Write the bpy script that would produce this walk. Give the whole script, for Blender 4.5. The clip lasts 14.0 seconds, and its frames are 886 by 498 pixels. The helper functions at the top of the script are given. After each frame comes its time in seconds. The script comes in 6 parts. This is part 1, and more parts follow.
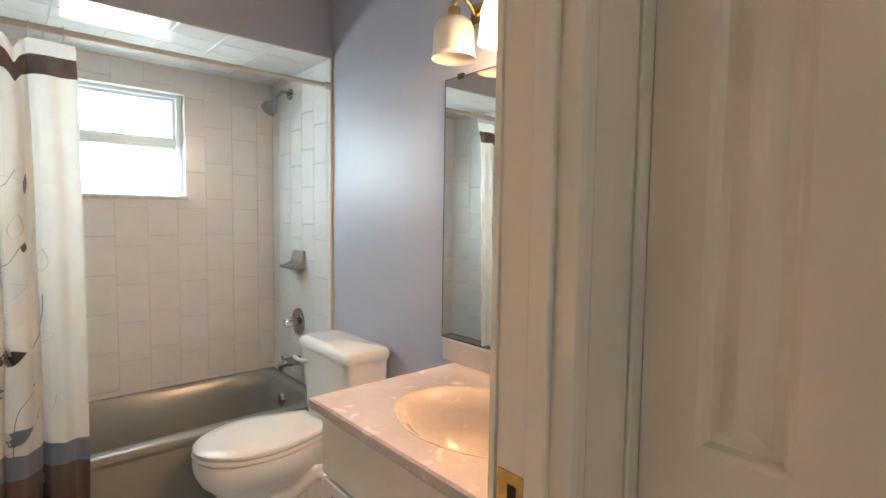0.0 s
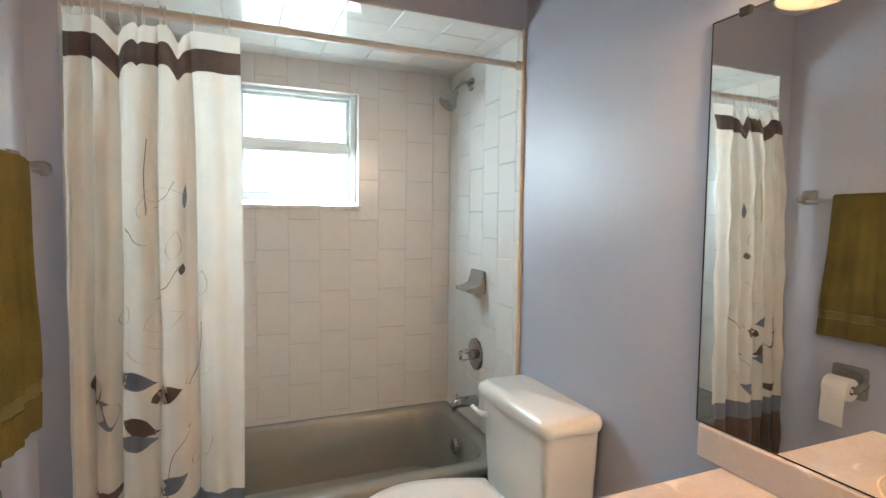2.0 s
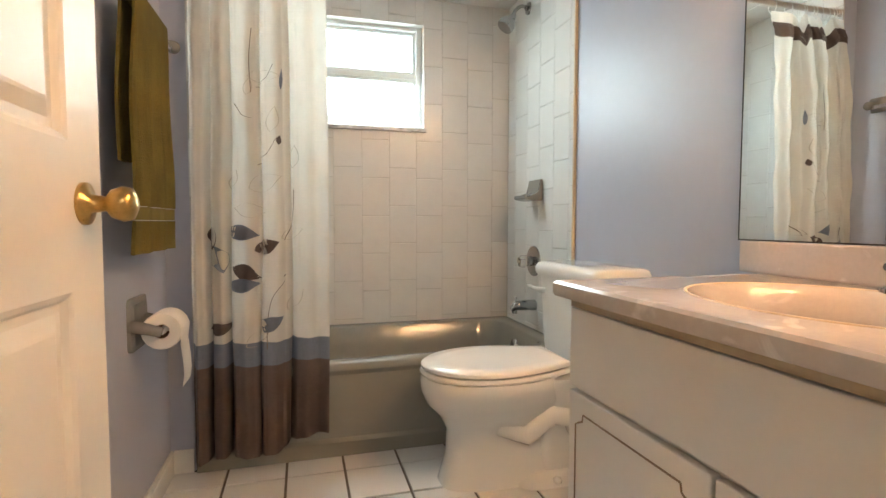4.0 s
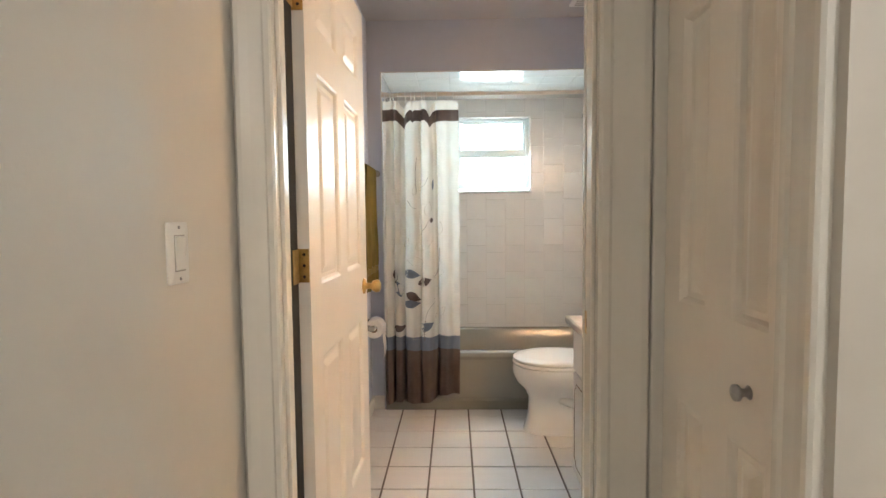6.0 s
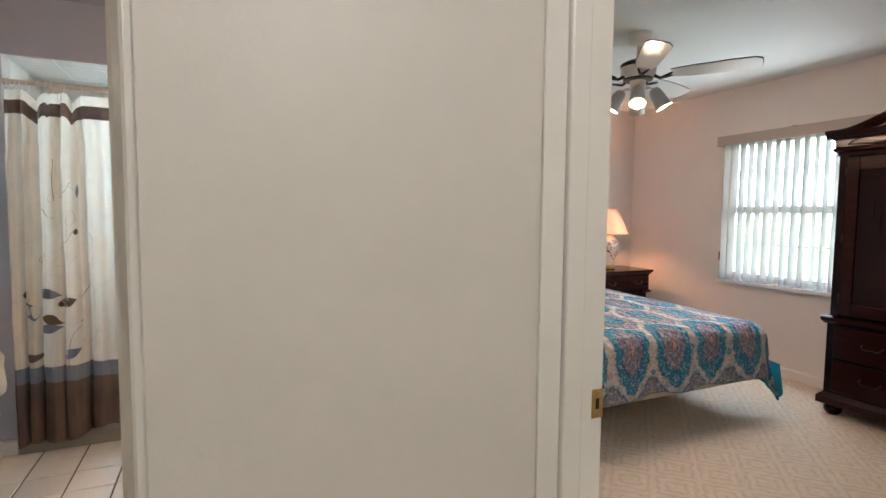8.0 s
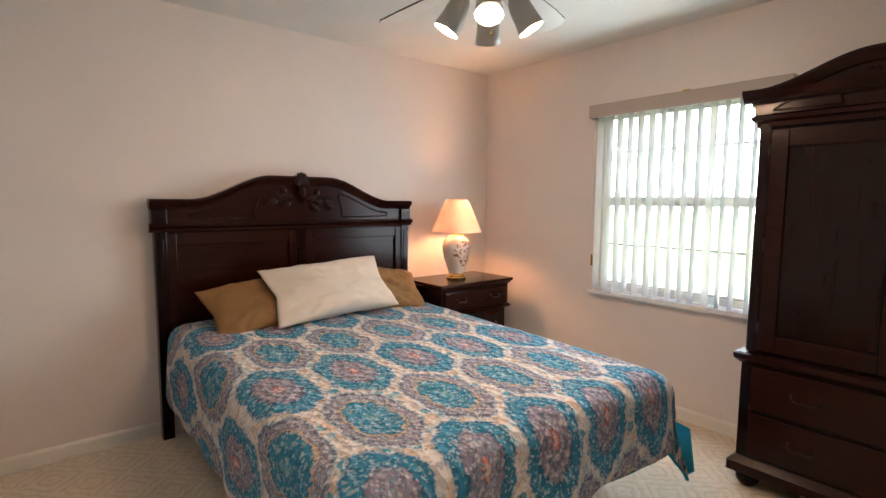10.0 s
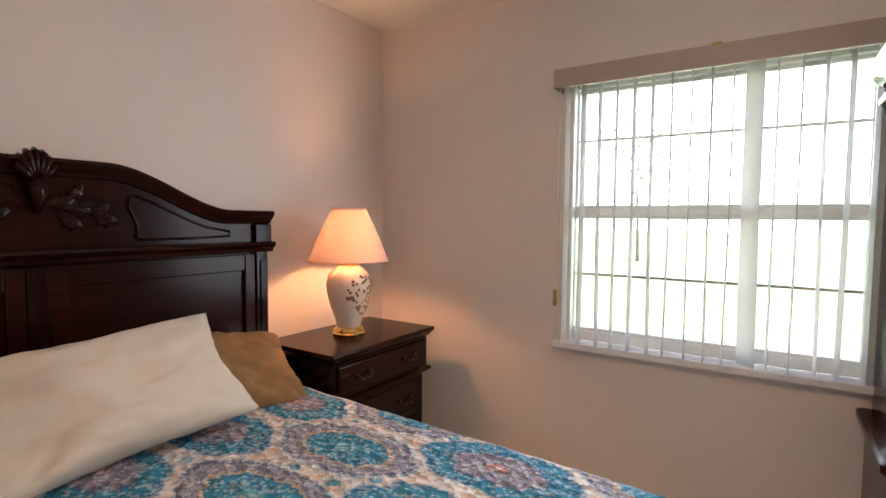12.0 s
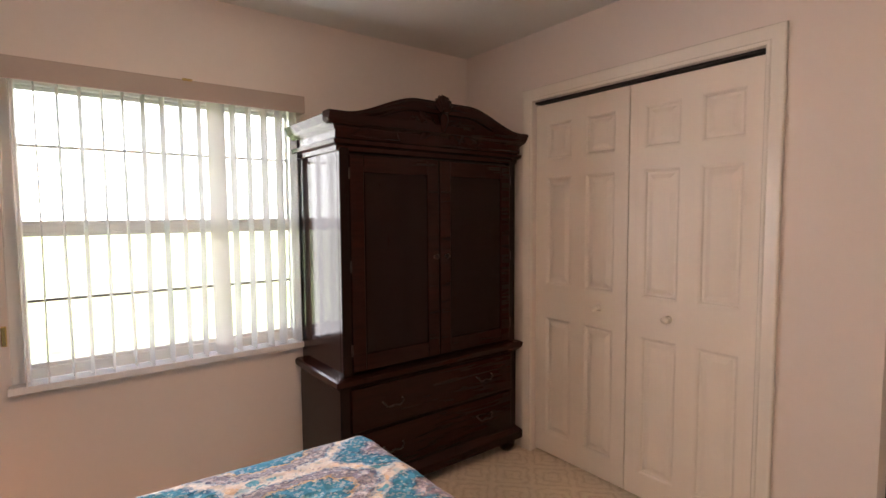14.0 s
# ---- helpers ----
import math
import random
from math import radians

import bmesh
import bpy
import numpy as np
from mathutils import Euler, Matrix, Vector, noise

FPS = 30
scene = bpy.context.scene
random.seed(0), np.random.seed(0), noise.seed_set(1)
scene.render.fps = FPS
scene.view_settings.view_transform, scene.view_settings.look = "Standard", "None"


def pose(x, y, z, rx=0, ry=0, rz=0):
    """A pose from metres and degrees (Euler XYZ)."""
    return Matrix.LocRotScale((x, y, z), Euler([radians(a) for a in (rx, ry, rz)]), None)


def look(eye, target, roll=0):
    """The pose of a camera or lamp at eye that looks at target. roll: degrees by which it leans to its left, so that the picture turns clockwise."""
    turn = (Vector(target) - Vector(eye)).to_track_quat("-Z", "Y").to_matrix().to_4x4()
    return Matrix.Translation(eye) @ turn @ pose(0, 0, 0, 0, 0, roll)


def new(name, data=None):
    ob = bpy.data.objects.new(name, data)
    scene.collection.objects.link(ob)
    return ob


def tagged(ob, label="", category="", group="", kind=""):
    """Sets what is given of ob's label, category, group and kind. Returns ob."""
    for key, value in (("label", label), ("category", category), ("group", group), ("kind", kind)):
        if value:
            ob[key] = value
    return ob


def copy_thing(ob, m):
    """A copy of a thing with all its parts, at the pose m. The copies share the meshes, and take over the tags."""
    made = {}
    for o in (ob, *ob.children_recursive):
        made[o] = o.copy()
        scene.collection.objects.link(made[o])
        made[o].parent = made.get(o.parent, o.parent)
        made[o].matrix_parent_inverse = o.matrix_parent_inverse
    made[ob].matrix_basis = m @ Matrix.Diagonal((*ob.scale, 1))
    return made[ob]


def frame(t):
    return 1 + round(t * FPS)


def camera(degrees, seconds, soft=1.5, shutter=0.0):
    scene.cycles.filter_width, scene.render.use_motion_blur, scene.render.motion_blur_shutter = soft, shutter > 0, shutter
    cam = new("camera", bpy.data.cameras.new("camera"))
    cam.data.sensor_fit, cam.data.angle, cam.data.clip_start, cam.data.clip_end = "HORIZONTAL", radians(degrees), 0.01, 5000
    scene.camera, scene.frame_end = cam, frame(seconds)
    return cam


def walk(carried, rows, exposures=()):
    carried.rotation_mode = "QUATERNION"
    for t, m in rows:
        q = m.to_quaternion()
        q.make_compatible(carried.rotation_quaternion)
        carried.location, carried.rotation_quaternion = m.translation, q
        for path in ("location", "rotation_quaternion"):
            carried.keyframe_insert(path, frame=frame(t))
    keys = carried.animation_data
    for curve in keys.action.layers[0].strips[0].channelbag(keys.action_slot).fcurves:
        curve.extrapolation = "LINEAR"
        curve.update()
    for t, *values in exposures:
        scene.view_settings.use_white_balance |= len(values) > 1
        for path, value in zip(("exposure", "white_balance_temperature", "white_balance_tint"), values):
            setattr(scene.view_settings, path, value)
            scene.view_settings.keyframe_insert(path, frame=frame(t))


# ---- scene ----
cam = camera(82.6, 14.0)
PATH = [
    (0, (0.229, 0.375, 1.325), (1.544, 1.876, 1.197), 0.8),
    (0.5, (0.318, 0.627, 1.356), (1.382, 2.315, 1.224), 0.8),
    (1, (0.382, 0.818, 1.392), (1.252, 2.614, 1.264), 0.8),
    (1.5, (0.419, 0.891, 1.401), (1.204, 2.726, 1.28), 0.7),
    (2, (0.435, 0.922, 1.358), (1.194, 2.768, 1.241), 0.7),
    (2.5, (0.431, 0.943, 1.218), (1.166, 2.8, 1.109), 0.5),
    (3, (0.411, 0.942, 1.038), (1.127, 2.807, 0.932), 0.2),
    (3.2, (0.407, 0.933, 0.975), (1.107, 2.803, 0.87), 0.0),
    (5.3, (0.259, -0.042, 1.041), (0.531, 1.936, 0.928), 0.2),
    (5.5, (0.299, -0.162, 1.105), (0.463, 1.828, 0.983), 0.1),
    (6, (0.423, -0.454, 1.205), (0.377, 1.542, 1.087), -0.6),
    (6.5, (0.568, -0.648, 1.266), (0.515, 1.347, 1.134), -0.1),
    (7, (0.725, -0.675, 1.293), (0.859, 1.315, 1.149), 0.2),
    (7.5, (0.849, -0.669, 1.308), (1.342, 1.265, 1.167), 0.5),
    (8, (0.977, -0.638, 1.314), (1.79, 1.183, 1.173), 0.5),
    (8.5, (1.189, -0.503, 1.313), (2.249, 1.187, 1.171), 0.3),
    (8.7, (1.294, -0.416, 1.324), (2.427, 1.226, 1.176), 0.3),
    (10.8, (2.525, 0.962, 1.386), (3.85, 2.444, 1.173), 0.6),
    (11, (2.6, 1.099, 1.371), (3.921, 2.587, 1.168), 0.5),
    (11.5, (2.777, 1.397, 1.365), (4.139, 2.85, 1.18), 0.6),
    (12, (2.818, 1.648, 1.33), (4.488, 2.743, 1.21), 0.5),
    (12.5, (2.768, 1.946, 1.31), (4.713, 2.4, 1.212), 0.3),
    (13, (2.721, 2.125, 1.348), (4.708, 1.917, 1.25), -0.1),
    (13.5, (2.655, 2.273, 1.384), (4.507, 1.526, 1.275), -0.3),
    (14, (2.576, 2.344, 1.415), (4.161, 1.132, 1.278), -0.4),
]
EXPOSURES = [(0, 2.05, 6300, 12), (0.5, 1.96, 6250, 12), (2, 1.97, 6250, 12), (3.2, 2.06, 6550, 12), (5.3, 2.1, 6800, 11), (6, 2.2, 6150, 10), (7, 2.04, 6050, 10), (8, 2.02, 5950, 10), (8.7, 2.12, 6050, 10), (11, 2.1, 6600, 9), (11.5, 1.95, 6650, 11), (12, 1.67, 6500, 13), (12.5, 1.6, 6550, 16), (13, 1.64, 6750, 18), (13.5, 1.73, 6950, 20), (14, 1.83, 7100, 21)]
GAP = [
    (3.65, (0.395, 0.86, 0.915), (1.0, 2.766, 0.81), 0.0),
    (4.2, (0.335, 0.61, 0.91), (0.83, 2.545, 0.803), 0.1),
    (4.75, (0.27, 0.28, 0.95), (0.67, 2.24, 0.84), 0.2),
    (9.3, (1.64, -0.03, 1.335), (2.838, 1.571, 1.17), 0.3),
    (10.0, (2.06, 0.44, 1.362), (3.332, 1.983, 1.17), 0.5),
]
walk(cam, [(t, look(eye, target, roll)) for t, eye, target, roll in sorted(PATH + GAP)], EXPOSURES)

# ---- world, light, exposure ----
world = bpy.data.worlds.new("world")
scene.world = world
world.use_nodes = True
_n = world.node_tree.nodes
_sky = _n.new("ShaderNodeTexSky")
_sky.sky_type, _sky.sun_disc = "NISHITA", False
_sky.sun_elevation, _sky.sun_rotation = radians(78), radians(215)
_n["Background"].inputs["Strength"].default_value = 0.15
world.node_tree.links.new(_sky.outputs[0], _n["Background"].inputs["Color"])


def lamp(name, kind, m, energy, color, size=0.1, size_y=None):
    d = bpy.data.lights.new(name, kind)
    d.energy, d.color = energy, color
    if kind == "AREA":
        d.size = size
        if size_y:
            d.shape, d.size_y = "RECTANGLE", size_y
    elif kind == "POINT":
        d.shadow_soft_size = size
    elif kind == "SUN":
        d.angle = size
    ob = new(name, d)
    ob.matrix_world = m
    return ob


lamp("sun", "SUN", look((0, 0, 10), (0.7, 0.5, 6.0)), 5.0, (1.0, 0.95, 0.88), radians(0.5))
DAY, WARM = (0.86, 0.93, 1.0), (1.0, 0.62, 0.32)
# daylight in the two windows
lamp("daylight_bath", "AREA", look((0.72, 3.455, 1.69), (0.85, 1.5, 0.2)), 2.45, (0.76, 0.94, 1.0), 0.52, 0.52)
lamp("daylight_bedroom", "AREA", look((5.066, 1.92, 1.33), (3.0, 1.92, 1.33)), 5.8, DAY, 1.1, 1.1)

# ---- materials ----
MATS = {}


def mat(name, color, rough=0.6, metal=0.0, vary=0.06, scale=6.0, bump=0.0, bscale=80.0, spec=0.5, coat=0.0, fine=0.5, rnd=0.0):
    """Principled surface with a coarse and a fine variation of tone, gloss and relief."""
    m = bpy.data.materials.new(name)
    m.use_nodes = True
    nt = m.node_tree
    N, L = nt.nodes, nt.links
    p = N["Principled BSDF"]
    p.inputs["Roughness"].default_value, p.inputs["Metallic"].default_value = rough, metal
    p.inputs["Specular IOR Level"].default_value = spec
    p.inputs["Coat Weight"].default_value = coat
    tc = N.new("ShaderNodeTexCoord")
    big = N.new("ShaderNodeTexNoise")
    big.inputs["Scale"].default_value, big.inputs["Detail"].default_value = scale, 4
    small = N.new("ShaderNodeTexNoise")
    small.inputs["Scale"].default_value, small.inputs["Detail"].default_value = scale * 14, 3
    for t in (big, small):
        L.new(tc.outputs["Object"], t.inputs["Vector"])
    mix = N.new("ShaderNodeMix")
    mix.data_type = "FLOAT"
    mix.inputs[0].default_value = fine * 0.6
    L.new(big.outputs["Fac"], mix.inputs[2]), L.new(small.outputs["Fac"], mix.inputs[3])
    fac = mix.outputs[0]
    if rnd:
        oi = N.new("ShaderNodeObjectInfo")
        add = N.new("ShaderNodeMath")
        add.operation = "MULTIPLY_ADD"
        L.new(oi.outputs["Random"], add.inputs[0])
        add.inputs[1].default_value = rnd
        L.new(fac, add.inputs[2])
        fac = add.outputs[0]
    ramp = N.new("ShaderNodeValToRGB")
    lo, hi = ramp.color_ramp.elements
    lo.position, hi.position = 0.3, 0.72 + rnd
    lo.color = (*[max(0, c * (1 - vary)) for c in color], 1)
    hi.color = (*[min(1, c * (1 + vary)) for c in color], 1)
    L.new(fac, ramp.inputs["Fac"]), L.new(ramp.outputs["Color"], p.inputs["Base Color"])
    mr = N.new("ShaderNodeMapRange")
    mr.inputs["To Min"].default_value, mr.inputs["To Max"].default_value = rough * 0.92, min(1, rough * 1.1)
    L.new(small.outputs["Fac"], mr.inputs["Value"]), L.new(mr.outputs[0], p.inputs["Roughness"])
    if bump:
        bt = N.new("ShaderNodeTexNoise")
        bt.inputs["Scale"].default_value, bt.inputs["Detail"].default_value = bscale, 3
        L.new(tc.outputs["Object"], bt.inputs["Vector"])
        b = N.new("ShaderNodeBump")
        b.inputs["Strength"].default_value, b.inputs["Distance"].default_value = bump, 0.004
        L.new(bt.outputs["Fac"], b.inputs["Height"]), L.new(b.outputs[0], p.inputs["Normal"])
    MATS[name] = m
    return m


def emit(name, color, strength):
    m = bpy.data.materials.new(name)
    m.use_nodes = True
    p = m.node_tree.nodes["Principled BSDF"]
    p.inputs["Base Color"].default_value = (*color, 1)
    p.inputs["Emission Color"].default_value = (*color, 1)
    p.inputs["Emission Strength"].default_value = strength
    return m


def glass(name, color=(1, 1, 1), rough=0.0, ior=1.45):
    m = bpy.data.materials.new(name)
    m.use_nodes = True
    p = m.node_tree.nodes["Principled BSDF"]
    p.inputs["Base Color"].default_value = (*color, 1)
    p.inputs["Roughness"].default_value, p.inputs["IOR"].default_value = rough, ior
    p.inputs["Transmission Weight"].default_value = 1.0
    return m


def cloth(name, color, rough=0.9, through_light=0.3, vary=0.08, bump=0.25, bscale=500.0):
    """Woven cloth that lets some light through."""
    m = mat(name, color, rough, vary=vary, scale=9, bump=bump, bscale=bscale, spec=0.2)
    N, L = m.node_tree.nodes, m.node_tree.links
    tr, mx = N.new("ShaderNodeBsdfTranslucent"), N.new("ShaderNodeMixShader")
    ramp = N["Color Ramp"]
    L.new(ramp.outputs["Color"], tr.inputs["Color"])
    mx.inputs[0].default_value = through_light
    L.new(N["Principled BSDF"].outputs[0], mx.inputs[1]), L.new(tr.outputs[0], mx.inputs[2])
    L.new(mx.outputs[0], N["Material Output"].inputs["Surface"])
    return m


def wood(name, dark, light, rough=0.3, axis=0, coat=0.3):
    """Stained wood with a stretched grain."""
    m = mat(name, light, rough, vary=0.2, scale=5, coat=coat, spec=0.2)
    N, L = m.node_tree.nodes, m.node_tree.links
    tc, mp, nz = N["Texture Coordinate"], N.new("ShaderNodeMapping"), N.new("ShaderNodeTexNoise")
    s = [26.0, 26.0, 26.0]
    s[axis] = 2.2
    mp.inputs["Scale"].default_value = s
    nz.inputs["Scale"].default_value, nz.inputs["Detail"].default_value, nz.inputs["Distortion"].default_value = 1.6, 6, 0.6
    L.new(tc.outputs["Object"], mp.inputs["Vector"]), L.new(mp.outputs[0], nz.inputs["Vector"])
    ramp = N["Color Ramp"]
    ramp.color_ramp.elements[0].color, ramp.color_ramp.elements[1].color = (*dark, 1), (*light, 1)
    L.new(nz.outputs["Fac"], ramp.inputs["Fac"])
    return m


M_bathwall = mat("bath_wall_paint", (0.45, 0.465, 0.545), 0.42, vary=0.04, scale=2.5, bump=0.08, bscale=140)
M_bathceil = mat("bath_ceiling_paint", (0.5, 0.48, 0.5), 0.7, vary=0.04, bump=0.1, bscale=120)
M_wall = mat("wall_paint", (0.66, 0.62, 0.56), 0.45, vary=0.03, scale=2, bump=0.1, bscale=110)
M_bedwall = mat("bedroom_wall_paint", (0.7, 0.64, 0.605), 0.55, vary=0.03, scale=2, bump=0.1, bscale=110)
M_ceil = mat("ceiling_paint", (0.68, 0.68, 0.64), 0.85, vary=0.03, scale=3, bump=0.3, bscale=90)
M_trim = mat("trim_paint", (0.76, 0.73, 0.67), 0.25, vary=0.03, scale=4, bump=0.05, bscale=60)
M_door = mat("door_paint", (0.8, 0.75, 0.68), 0.32, vary=0.03, scale=4, bump=0.08, bscale=60)
M_walltile = mat("wall_tile_glaze", (0.72, 0.715, 0.69), 0.07, vary=0.05, scale=9, bump=0.03, bscale=14, rnd=0.12)
M_walltile2 = mat("embossed_tile_glaze", (0.73, 0.71, 0.69), 0.26, vary=0.05, scale=9, bump=0.1, bscale=13, rnd=0.12)
M_grout = mat("tile_grout", (0.56, 0.54, 0.51), 0.85, vary=0.1, scale=30)
M_floortile = mat("floor_tile_glaze", (0.76, 0.74, 0.72), 0.22, vary=0.04, scale=5, bump=0.05, bscale=40, rnd=0.2)
M_floorgrout = mat("floor_grout", (0.13, 0.1, 0.085), 0.9, vary=0.3, scale=20)
M_tub = mat("tub_enamel", (0.27, 0.255, 0.215), 0.16, vary=0.04, scale=5)
M_porcelain = mat("white_porcelain", (0.8, 0.79, 0.76), 0.08, vary=0.02, scale=4)
M_seat = mat("white_plastic", (0.82, 0.8, 0.76), 0.2, vary=0.02, scale=5)
M_chrome = mat("chrome", (0.4, 0.4, 0.4), 0.08, 1.0, vary=0.05, scale=12)
M_brass = mat("aged_brass", (0.55, 0.36, 0.13), 0.28, 1.0, vary=0.3, scale=40)
M_brass2 = mat("polished_brass", (0.75, 0.55, 0.22), 0.15, 1.0, vary=0.1, scale=30)
M_marble = mat("cultured_marble", (0.56, 0.5, 0.47), 0.1, vary=0.1, scale=7)


def veins(m, color, scale=9.0, lo=0.6, hi=0.68, most=0.75):
    """Broken pale streaks over a surface."""
    N, L = m.node_tree.nodes, m.node_tree.links
    nz = N.new("ShaderNodeTexNoise")
    nz.inputs["Scale"].default_value, nz.inputs["Detail"].default_value, nz.inputs["Distortion"].default_value = scale, 5, 1.4
    L.new(N["Texture Coordinate"].outputs["Object"], nz.inputs["Vector"])
    r = N.new("ShaderNodeValToRGB")
    e = r.color_ramp.elements
    e[0].position, e[1].position = lo, hi
    e[0].color, e[1].color = (0, 0, 0, 1), (most, most, most, 1)
    mx = N.new("ShaderNodeMix")
    mx.data_type = "RGBA"
    mx.inputs[7].default_value = (*color, 1)
    L.new(nz.outputs["Fac"], r.inputs["Fac"]), L.new(r.outputs["Color"], mx.inputs[0])
    L.new(N["Color Ramp"].outputs["Color"], mx.inputs[6]), L.new(mx.outputs[2], N["Principled BSDF"].inputs["Base Color"])


veins(M_marble, (0.78, 0.73, 0.7))
veins(M_walltile, (0.66, 0.65, 0.635), 5.0, 0.52, 0.7, 0.5)
veins(M_walltile2, (0.64, 0.61, 0.595), 5.0, 0.52, 0.7, 0.55)
M_cab = mat("cabinet_laminate", (0.74, 0.71, 0.68), 0.35, vary=0.03, scale=5)
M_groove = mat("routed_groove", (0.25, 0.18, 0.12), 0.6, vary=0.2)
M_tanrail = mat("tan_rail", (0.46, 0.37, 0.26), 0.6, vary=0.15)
M_knob = mat("pewter", (0.35, 0.35, 0.36), 0.4, 1.0, vary=0.2, scale=60)
M_pull = mat("dark_bronze", (0.04, 0.035, 0.032), 0.45, 1.0, vary=0.3, scale=60)
M_mirror = mat("mirror_silver", (0.9, 0.92, 0.91), 0.01, 1.0, vary=0.0)
M_dark = mat("dark_gap", (0.02, 0.018, 0.016), 0.8)
M_rod = mat("rod_enamel", (0.62, 0.56, 0.5), 0.35, vary=0.05)
M_greyceramic = mat("grey_ceramic", (0.26, 0.25, 0.235), 0.15, vary=0.05)
M_beadtrim = mat("tile_edge_bead", (0.62, 0.5, 0.34), 0.4, vary=0.1)
M_towel = cloth("olive_terry", (0.17, 0.13, 0.035), 0.95, 0.06, 0.25, 1.0, 260)
M_towelband = cloth("olive_dobby_band", (0.21, 0.165, 0.06), 0.85, 0.06, 0.15, 0.6, 420)
M_curtain = cloth("cream_curtain", (0.75, 0.7, 0.63), 0.9, 0.52, 0.05, 0.15, 700)
M_cbrown = cloth("brown_satin", (0.14, 0.1, 0.085), 0.5, 0.25, 0.2, 0.15, 500)
M_cblue = cloth("slate_blue_satin", (0.2, 0.22, 0.27), 0.5, 0.25, 0.15, 0.15, 500)
M_print = mat("printed_stem", (0.2, 0.14, 0.1), 0.8, vary=0.2)
M_printgrey = mat("printed_outline", (0.5, 0.44, 0.36), 0.8, vary=0.2)
M_paper = mat("paper", (0.8, 0.77, 0.73), 0.95, vary=0.03, bump=0.2, bscale=300)
M_card = mat("cardboard", (0.2, 0.11, 0.05), 0.9, vary=0.2)
M_plastic = mat("clear_plastic", (0.75, 0.75, 0.73), 0.2)
M_acrylic = glass("clear_acrylic", (0.98, 0.97, 0.95), 0.04, 1.49)
M_alu = mat("window_aluminium", (0.78, 0.84, 0.86), 0.35, 0.0, vary=0.04)
M_sill = mat("marble_sill", (0.62, 0.6, 0.58), 0.25, vary=0.35, scale=22)
M_sillwhite = mat("white_marble_sill", (0.76, 0.76, 0.76), 0.2, vary=0.12, scale=16)
M_pane = glass("window_glass", (1, 1, 1), 0.0, 1.02)
M_glowbath = emit("bright_outdoors", (0.86, 1.0, 0.98), 1.5)
M_carpet = mat("berber_carpet", (0.64, 0.56, 0.45), 1.0, vary=0.08, scale=22, spec=0.1)


def weave(m):
    """Looped pile in nested squares: ribs that run round each square by turns."""
    N, L = m.node_tree.nodes, m.node_tree.links
    tc = N["Texture Coordinate"]

    def ma(op, a, b=0.0):
        n = N.new("ShaderNodeMath")
        n.operation = op
        for i, v in enumerate((a, b)):
            if isinstance(v, (int, float)):
                n.inputs[i].default_value = v
            else:
                L.new(v, n.inputs[i])
        return n.outputs[0]

    mp = N.new("ShaderNodeMapping")
    mp.inputs["Rotation"].default_value = (0, 0, radians(45))
    L.new(tc.outputs["Object"], mp.inputs["Vector"])
    wob = N.new("ShaderNodeTexNoise")
    wob.inputs["Scale"].default_value, wob.inputs["Detail"].default_value = 26, 3
    L.new(tc.outputs["Object"], wob.inputs["Vector"])
    jig = ma("MULTIPLY", ma("SUBTRACT", wob.outputs["Fac"], 0.5), 0.05)
    sep = N.new("ShaderNodeSeparateXYZ")
    L.new(mp.outputs[0], sep.inputs[0])
    a = ma("ABSOLUTE", ma("SUBTRACT", ma("FRACT", ma("DIVIDE", ma("ADD", sep.outputs[0], jig), 0.21)), 0.5))
    b = ma("ABSOLUTE", ma("SUBTRACT", ma("FRACT", ma("DIVIDE", ma("ADD", sep.outputs[1], jig), 0.21)), 0.5))
    ribs = ma("PINGPONG", ma("MULTIPLY", ma("MAXIMUM", a, b), 10.0), 1.0)
    loop_tex = N.new("ShaderNodeTexVoronoi")
    loop_tex.inputs["Scale"].default_value = 130
    L.new(tc.outputs["Object"], loop_tex.inputs["Vector"])
    high = ma("ADD", ma("MULTIPLY", ribs, 0.75), ma("MULTIPLY", ma("SUBTRACT", 1.0, loop_tex.outputs["Distance"]), 0.4))
    rr = N.new("ShaderNodeValToRGB")
    rr.color_ramp.elements[0].color, rr.color_ramp.elements[1].color = (0.86, 0.84, 0.81, 1), (1, 1, 1, 1)
    rr.color_ramp.elements[0].position, rr.color_ramp.elements[1].position = 0.22, 0.62
    tone = N.new("ShaderNodeMix")
    tone.data_type, tone.blend_type = "RGBA", "MULTIPLY"
    tone.inputs[0].default_value = 1.0
    L.new(high, rr.inputs["Fac"]), L.new(N["Color Ramp"].outputs["Color"], tone.inputs[6]), L.new(rr.outputs["Color"], tone.inputs[7])
    L.new(tone.outputs[2], N["Principled BSDF"].inputs["Base Color"])
    bump = N.new("ShaderNodeBump")
    bump.inputs["Strength"].default_value, bump.inputs["Distance"].default_value = 0.7, 0.005
    L.new(high, bump.inputs["Height"]), L.new(bump.outputs[0], N["Principled BSDF"].inputs["Normal"])


